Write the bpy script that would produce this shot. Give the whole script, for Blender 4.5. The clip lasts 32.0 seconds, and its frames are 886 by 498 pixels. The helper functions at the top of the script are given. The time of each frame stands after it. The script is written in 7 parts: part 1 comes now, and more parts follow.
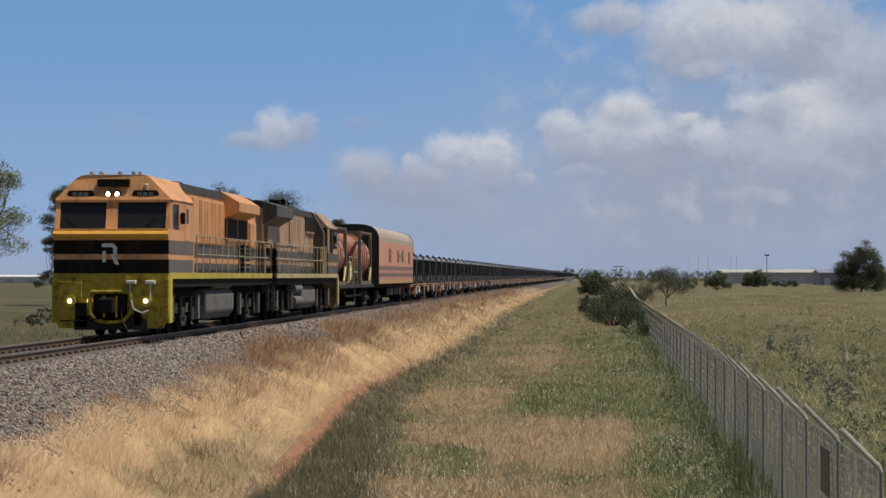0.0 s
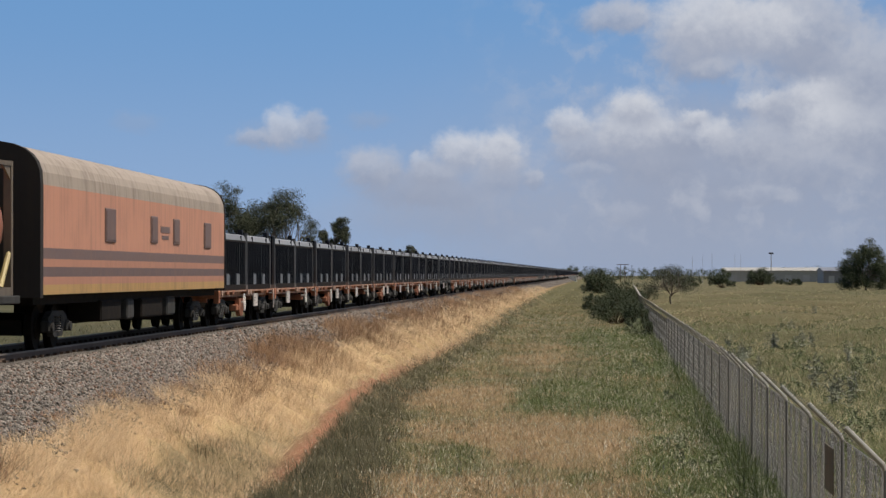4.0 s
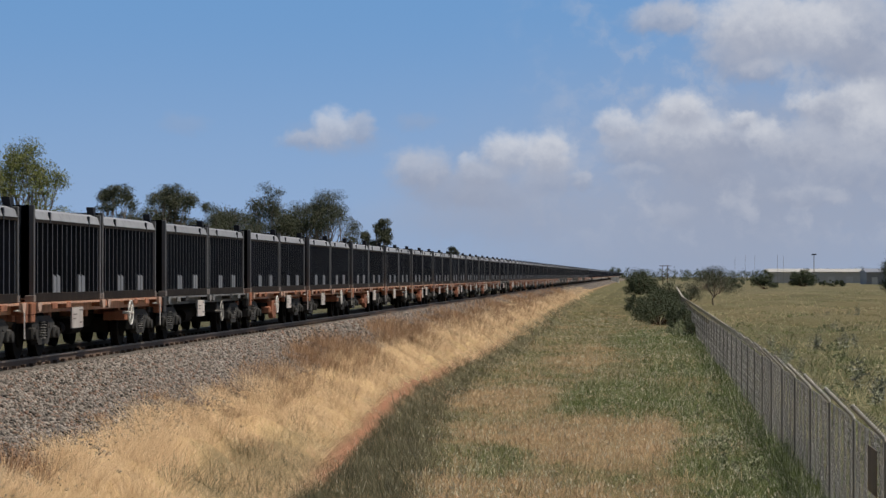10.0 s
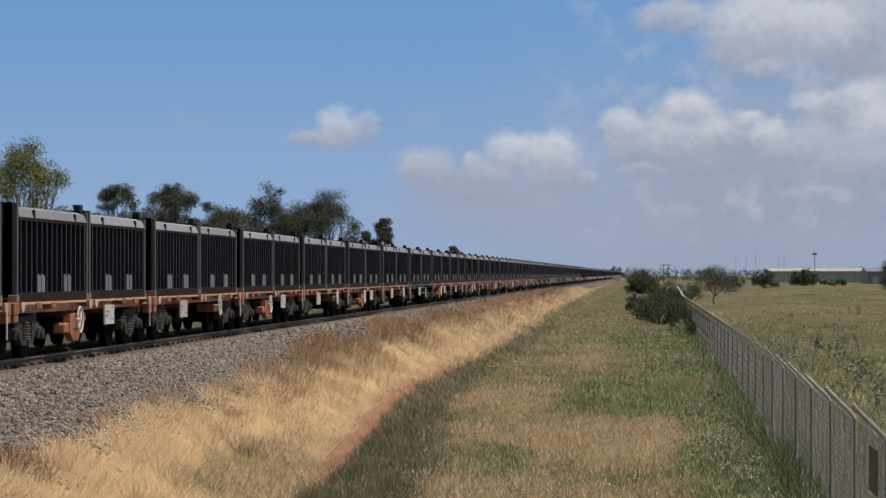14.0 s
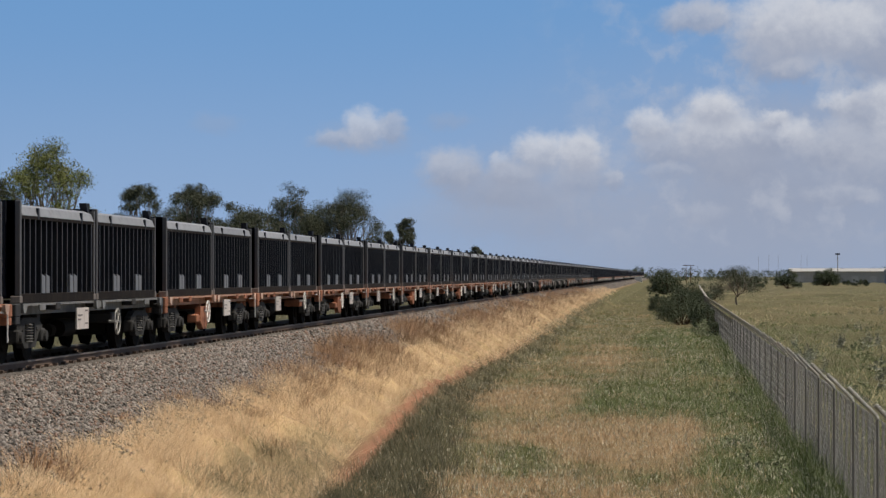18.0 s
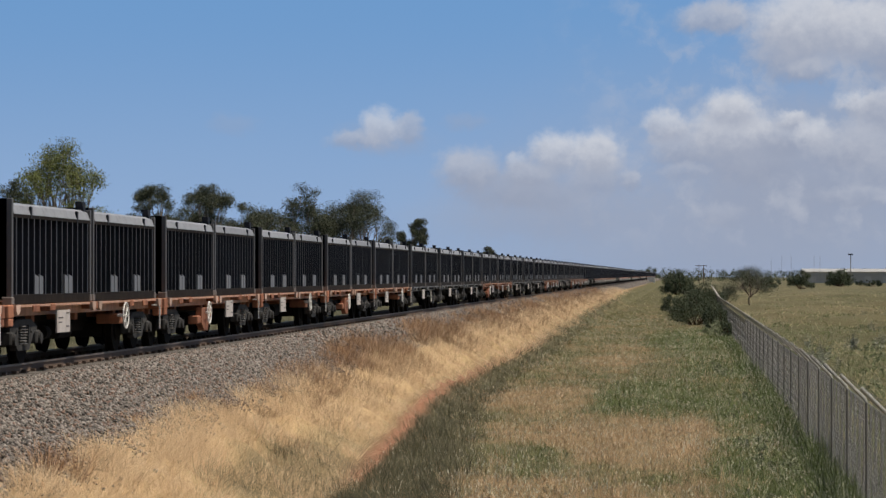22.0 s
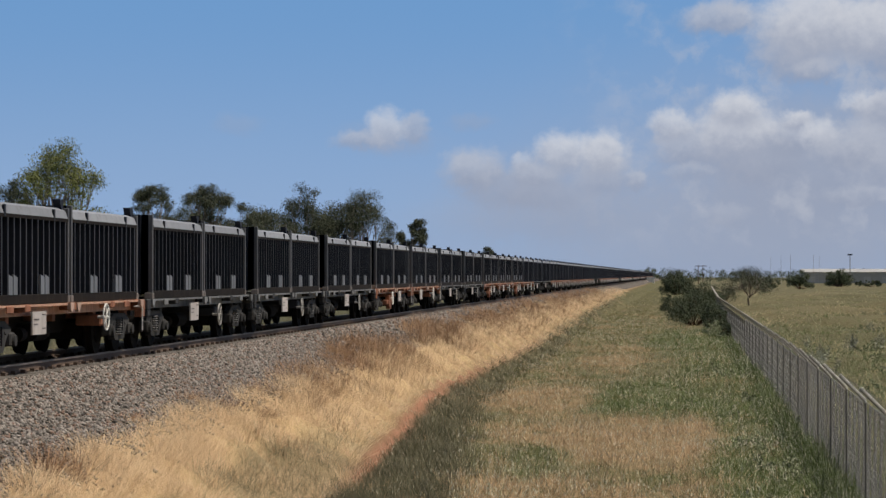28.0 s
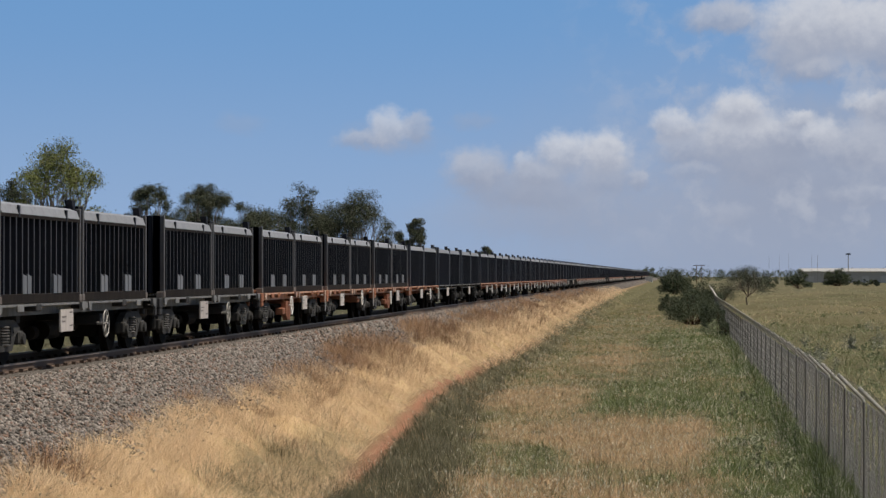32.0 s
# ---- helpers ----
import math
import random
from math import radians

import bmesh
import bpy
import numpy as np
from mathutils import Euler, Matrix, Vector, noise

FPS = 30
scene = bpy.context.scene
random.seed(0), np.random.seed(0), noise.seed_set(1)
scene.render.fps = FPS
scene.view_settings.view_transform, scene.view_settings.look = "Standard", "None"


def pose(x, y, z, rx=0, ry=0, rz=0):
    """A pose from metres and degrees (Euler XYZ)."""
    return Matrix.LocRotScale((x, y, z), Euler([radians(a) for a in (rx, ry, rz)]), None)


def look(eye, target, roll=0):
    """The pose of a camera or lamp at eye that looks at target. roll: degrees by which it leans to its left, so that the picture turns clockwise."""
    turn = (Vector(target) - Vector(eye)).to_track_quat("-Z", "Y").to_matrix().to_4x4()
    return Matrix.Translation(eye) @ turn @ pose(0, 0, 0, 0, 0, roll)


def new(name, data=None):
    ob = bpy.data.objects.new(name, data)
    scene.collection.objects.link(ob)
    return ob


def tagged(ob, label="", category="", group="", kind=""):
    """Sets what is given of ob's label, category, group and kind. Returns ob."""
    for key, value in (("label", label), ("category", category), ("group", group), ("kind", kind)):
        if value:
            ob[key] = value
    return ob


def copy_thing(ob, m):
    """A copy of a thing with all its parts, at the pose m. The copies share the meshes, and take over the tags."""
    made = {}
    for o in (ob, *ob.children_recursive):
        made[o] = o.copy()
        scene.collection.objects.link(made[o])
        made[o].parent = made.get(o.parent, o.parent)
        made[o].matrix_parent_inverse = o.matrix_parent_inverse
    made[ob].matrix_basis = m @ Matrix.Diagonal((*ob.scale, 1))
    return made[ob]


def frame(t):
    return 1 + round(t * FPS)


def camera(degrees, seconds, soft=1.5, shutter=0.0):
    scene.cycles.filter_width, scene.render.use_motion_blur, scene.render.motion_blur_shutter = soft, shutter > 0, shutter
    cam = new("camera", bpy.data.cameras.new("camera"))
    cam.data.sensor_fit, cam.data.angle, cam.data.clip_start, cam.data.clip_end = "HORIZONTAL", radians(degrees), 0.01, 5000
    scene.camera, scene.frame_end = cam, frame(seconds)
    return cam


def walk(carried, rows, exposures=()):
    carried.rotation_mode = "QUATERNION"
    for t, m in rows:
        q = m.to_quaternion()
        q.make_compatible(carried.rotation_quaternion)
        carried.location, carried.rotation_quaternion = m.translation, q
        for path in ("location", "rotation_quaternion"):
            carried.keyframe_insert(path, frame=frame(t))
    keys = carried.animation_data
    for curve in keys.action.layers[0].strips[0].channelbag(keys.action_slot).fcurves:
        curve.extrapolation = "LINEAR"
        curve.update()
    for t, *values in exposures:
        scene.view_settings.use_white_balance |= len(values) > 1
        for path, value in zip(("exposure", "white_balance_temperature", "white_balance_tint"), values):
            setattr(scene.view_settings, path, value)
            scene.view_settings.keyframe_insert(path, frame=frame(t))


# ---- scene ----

# ---- camera: on a bridge approach beside the line, panning slightly ----
EYE_Z = 3.75
RAIL_Z = 2.17      # top of rail over the field
TRACK_X = -12.5    # centre of the track; it runs along +y
SPEED = 20.43      # train, m/s towards the camera
cam = camera(19.35, 32.0, soft=1.45, shutter=0.0)
walk(cam, [
    (0, pose(0, 0, EYE_Z, 90.589, 0, 3.341)),
    (0.5, pose(0, 0, EYE_Z, 90.584, 0, 3.303)),
    (1, pose(0, 0, EYE_Z, 90.584, 0, 3.265)),
    (1.5, pose(0, 0, EYE_Z, 90.570, 0, 3.246)),
    (2, pose(0, 0, EYE_Z, 90.565, 0, 3.237)),
    (2.5, pose(0, 0, EYE_Z, 90.565, 0, 3.223)),
    (3, pose(0, 0, EYE_Z, 90.556, 0, 3.218)),
    (3.5, pose(0, 0, EYE_Z, 90.551, 0, 3.246)),
    (5.5, pose(0, 0, EYE_Z, 90.537, 0, 4.281)),
    (6, pose(0, 0, EYE_Z, 90.546, 0, 4.352)),
    (6.5, pose(0, 0, EYE_Z, 90.565, 0, 4.428)),
    (7, pose(0, 0, EYE_Z, 90.551, 0, 4.414)),
    (7.5, pose(0, 0, EYE_Z, 90.560, 0, 4.395)),
    (8, pose(0, 0, EYE_Z, 90.546, 0, 4.371)),
    (8.5, pose(0, 0, EYE_Z, 90.560, 0, 4.343)),
    (9, pose(0, 0, EYE_Z, 90.560, 0, 4.333)),
    (9.5, pose(0, 0, EYE_Z, 90.560, 0, 4.338)),
    (10, pose(0, 0, EYE_Z, 90.575, 0, 4.361)),
    (10.5, pose(0, 0, EYE_Z, 90.579, 0, 4.361)),
    (11, pose(0, 0, EYE_Z, 90.560, 0, 4.343)),
    (11.5, pose(0, 0, EYE_Z, 90.560, 0, 4.347)),
    (12, pose(0, 0, EYE_Z, 90.556, 0, 4.357)),
    (12.5, pose(0, 0, EYE_Z, 90.560, 0, 4.362)),
    (13, pose(0, 0, EYE_Z, 90.560, 0, 4.376)),
    (13.5, pose(0, 0, EYE_Z, 90.560, 0, 4.376)),
    (14, pose(0, 0, EYE_Z, 90.560, 0, 4.380)),
    (14.5, pose(0, 0, EYE_Z, 90.560, 0, 4.376)),
    (16.5, pose(0, 0, EYE_Z, 90.565, 0, 4.390)),
    (17, pose(0, 0, EYE_Z, 90.560, 0, 4.395)),
    (17.5, pose(0, 0, EYE_Z, 90.565, 0, 4.579)),
    (18, pose(0, 0, EYE_Z, 90.565, 0, 4.873)),
    (18.5, pose(0, 0, EYE_Z, 90.574, 0, 5.086)),
    (19, pose(0, 0, EYE_Z, 90.574, 0, 5.200)),
    (19.5, pose(0, 0, EYE_Z, 90.579, 0, 5.237)),
    (20, pose(0, 0, EYE_Z, 90.584, 0, 5.242)),
    (20.5, pose(0, 0, EYE_Z, 90.574, 0, 5.213)),
    (21, pose(0, 0, EYE_Z, 90.574, 0, 5.195)),
    (21.5, pose(0, 0, EYE_Z, 90.574, 0, 5.176)),
    (22, pose(0, 0, EYE_Z, 90.574, 0, 5.152)),
    (22.5, pose(0, 0, EYE_Z, 90.584, 0, 5.147)),
    (23, pose(0, 0, EYE_Z, 90.579, 0, 5.147)),
    (23.5, pose(0, 0, EYE_Z, 90.579, 0, 5.143)),
    (24, pose(0, 0, EYE_Z, 90.574, 0, 5.138)),
    (24.5, pose(0, 0, EYE_Z, 90.570, 0, 5.138)),
    (25, pose(0, 0, EYE_Z, 90.574, 0, 5.138)),
    (25.5, pose(0, 0, EYE_Z, 90.574, 0, 5.133)),
    (27.5, pose(0, 0, EYE_Z, 90.574, 0, 5.138)),
    (28, pose(0, 0, EYE_Z, 90.579, 0, 5.138)),
    (28.5, pose(0, 0, EYE_Z, 90.574, 0, 5.133)),
    (29, pose(0, 0, EYE_Z, 90.574, 0, 5.115)),
    (29.5, pose(0, 0, EYE_Z, 90.570, 0, 5.110)),
    (30, pose(0, 0, EYE_Z, 90.574, 0, 5.119)),
    (30.5, pose(0, 0, EYE_Z, 90.574, 0, 5.124)),
    (31, pose(0, 0, EYE_Z, 90.574, 0, 5.105)),
    (31.5, pose(0, 0, EYE_Z, 90.574, 0, 5.100)),
    (32, pose(0, 0, EYE_Z, 90.565, 0, 5.100)),
])

# ---- sun and sky ----
SUN_TO = Vector((0.42, -0.03, 0.90)).normalized()
sun = new("sun", bpy.data.lights.new("sun", "SUN"))
sun.data.energy, sun.data.angle, sun.data.color = 3.7, radians(0.6), (1.0, 0.92, 0.80)
sun.matrix_world = look(SUN_TO * 50, (0, 0, 0))
world = bpy.data.worlds.new("sky")
scene.world = world
world.use_nodes = True
wn = world.node_tree.nodes
sky = wn.new("ShaderNodeTexSky")
sky.sky_type, sky.sun_disc = "NISHITA", False
sky.sun_elevation = math.asin(SUN_TO.z)
sky.sun_rotation = math.atan2(SUN_TO.x, SUN_TO.y)
wn["Background"].inputs["Strength"].default_value = 0.05
world.node_tree.links.new(sky.outputs["Color"], wn["Background"].inputs["Color"])
scene.view_settings.exposure = 0.0


# ---- materials ----
class Nodes:
    """A small builder for node materials."""

    def __init__(self, name):
        self.mat = bpy.data.materials.new(name)
        self.mat.use_nodes = True
        self.tree = self.mat.node_tree
        self.bsdf = self.tree.nodes["Principled BSDF"]
        self.out = self.tree.nodes["Material Output"]

    def add(self, kind, **values):
        node = self.tree.nodes.new(kind)
        for key, value in values.items():
            node.inputs[key].default_value = value
        return node

    def link(self, a, b):
        self.tree.links.new(a, b)

    def val(self, x, socket):
        if hasattr(x, "is_output"):
            self.link(x, socket)
        else:
            socket.default_value = x

    def math(self, op, a, b=0.0, c=0.0, clamp=False):
        node = self.tree.nodes.new("ShaderNodeMath")
        node.operation, node.use_clamp = op, clamp
        for x, socket in zip((a, b, c), node.inputs):
            self.val(x, socket)
        return node.outputs[0]

    def mix(self, f, a, b):
        node = self.tree.nodes.new("ShaderNodeMix")
        node.data_type = "RGBA"
        self.val(f, node.inputs[0])
        for x, socket in ((a, node.inputs[6]), (b, node.inputs[7])):
            if isinstance(x, tuple):
                x = (*x[:3], 1.0)
            self.val(x, socket)
        return node.outputs[2]

    def ramp(self, f, lo, hi):
        node = self.add("ShaderNodeMapRange")
        node.interpolation_type = "SMOOTHSTEP"
        self.val(f, node.inputs["Value"])
        node.inputs["From Min"].default_value, node.inputs["From Max"].default_value = lo, hi
        return node.outputs[0]

    def noise(self, scale, detail=4.0, rough=0.6, vector=None):
        node = self.add("ShaderNodeTexNoise", Scale=scale, Detail=detail, Roughness=rough)
        if vector is not None:
            self.link(vector, node.inputs["Vector"])
        return node.outputs["Fac"]

    def coord(self, kind="Object"):
        return self.add("ShaderNodeTexCoord").outputs[kind]

    def place(self):
        return self.add("ShaderNodeNewGeometry").outputs["Position"]

    def stretch(self, vector, x, y, z):
        node = self.add("ShaderNodeMapping")
        node.inputs["Scale"].default_value = (x, y, z)
        self.link(vector, node.inputs["Vector"])
        return node.outputs[0]

    def bump(self, height, strength, distance=0.02):
        node = self.add("ShaderNodeBump", Strength=strength, Distance=distance)
        self.link(height, node.inputs["Height"])
        self.link(node.outputs[0], self.bsdf.inputs["Normal"])

    def done(self, colour, rough=0.7, metal=0.0, spec=0.5):
        self.val((*colour[:3], 1.0) if isinstance(colour, tuple) else colour, self.bsdf.inputs["Base Color"])
        self.val(rough, self.bsdf.inputs["Roughness"])
        self.bsdf.inputs["Metallic"].default_value = metal
        self.bsdf.inputs["Specular IOR Level"].default_value = spec
        return self.mat


def painted(name, colour, dirt=(0.06, 0.045, 0.03), amount=0.5, rough=0.5, metal=0.0, spec=0.4, streak=True, spread=0.12):
    """Paint with grime in streaks and blotches, and a small difference from piece to piece."""
    n = Nodes(name)
    obj = n.coord()
    fine = n.noise(9.0, 6.0, 0.7, obj)
    blotch = n.noise(0.9, 4.0, 0.6, obj)
    grime = n.noise(1.0, 5.0, 0.65, n.stretch(obj, 5.0, 5.0, 0.35 if streak else 5.0))
    f = n.math("MULTIPLY", n.ramp(n.math("ADD", n.math("MULTIPLY", grime, 0.6), n.math("MULTIPLY", blotch, 0.4)), 0.42, 0.72), amount)
    base = n.mix(fine, tuple(c * 0.88 for c in colour), tuple(min(1, c * 1.1) for c in colour))
    rnd = n.add("ShaderNodeObjectInfo").outputs["Random"]
    hue = n.add("ShaderNodeHueSaturation")
    n.link(base, hue.inputs["Color"])
    n.link(n.math("MULTIPLY_ADD", rnd, spread * 2, 1 - spread), hue.inputs["Value"])
    n.bump(fine, 0.12, 0.004)
    return n.done(n.mix(f, hue.outputs[0], dirt), n.math("MULTIPLY_ADD", fine, 0.25, rough - 0.1), metal, spec)


def earth(name, a, b, scale=6.0, rough=0.95, bump=0.5, fine=40.0):
    n = Nodes(name)
    p = n.place()
    f = n.noise(scale, 6.0, 0.7, p)
    g = n.noise(fine, 3.0, 0.7, p)
    n.bump(g, bump, 0.03)
    return n.done(n.mix(n.math("MULTIPLY_ADD", g, 0.4, n.math("MULTIPLY", f, 0.6)), a, b), rough, 0.0, 0.2)


def blades(name, dark, light, odd, share, broad=0.35, rough=0.6, curl=0.55):
    """Grass and leaves: each blade takes its own tint, and the stand varies over metres."""
    n = Nodes(name)
    rnd = n.add("ShaderNodeNewGeometry").outputs["Random Per Island"]
    p = n.place()
    patch = n.ramp(n.noise(broad, 3.0, 0.6, p), 0.3, 0.7)
    small = n.ramp(n.noise(3.1, 3.0, 0.7, p), 0.3, 0.7)
    stand = n.math("MULTIPLY_ADD", small, 0.33, n.math("MULTIPLY", patch, 0.33))
    base = n.mix(n.math("MULTIPLY_ADD", rnd, 0.34, stand), dark, light)
    pick = n.math("GREATER_THAN", n.math("FRACT", n.math("MULTIPLY", rnd, 17.3)), 1 - share)
    n.done(n.mix(pick, base, odd), rough, 0.0, 0.25)
    trans = n.add("ShaderNodeBsdfTranslucent")
    # blades are curled and turned every way: their mean normal leans skywards
    up = n.tree.nodes.new("ShaderNodeVectorMath")
    up.operation = "MULTIPLY_ADD"
    n.link(n.add("ShaderNodeNewGeometry").outputs["Normal"], up.inputs[0])
    up.inputs[1].default_value = (curl, curl, curl)
    up.inputs[2].default_value = (0, 0, 1)
    unit = n.tree.nodes.new("ShaderNodeVectorMath")
    unit.operation = "NORMALIZE"
    n.link(up.outputs[0], unit.inputs[0])
    n.link(unit.outputs[0], n.bsdf.inputs["Normal"])
    n.link(unit.outputs[0], trans.inputs["Normal"])
    n.link(n.bsdf.inputs["Base Color"].links[0].from_socket, trans.inputs["Color"])
    mix = n.add("ShaderNodeMixShader", Fac=0.15)
    n.link(n.bsdf.outputs[0], mix.inputs[1])
    n.link(trans.outputs[0], mix.inputs[2])
    n.link(mix.outputs[0], n.out.inputs["Surface"])
    return n.mat


def glow(name, colour, strength):
    n = Nodes(name)
    n.bsdf.inputs["Emission Color"].default_value = (*colour, 1)
    n.bsdf.inputs["Emission Strength"].default_value = strength
    return n.done(colour, 0.3)


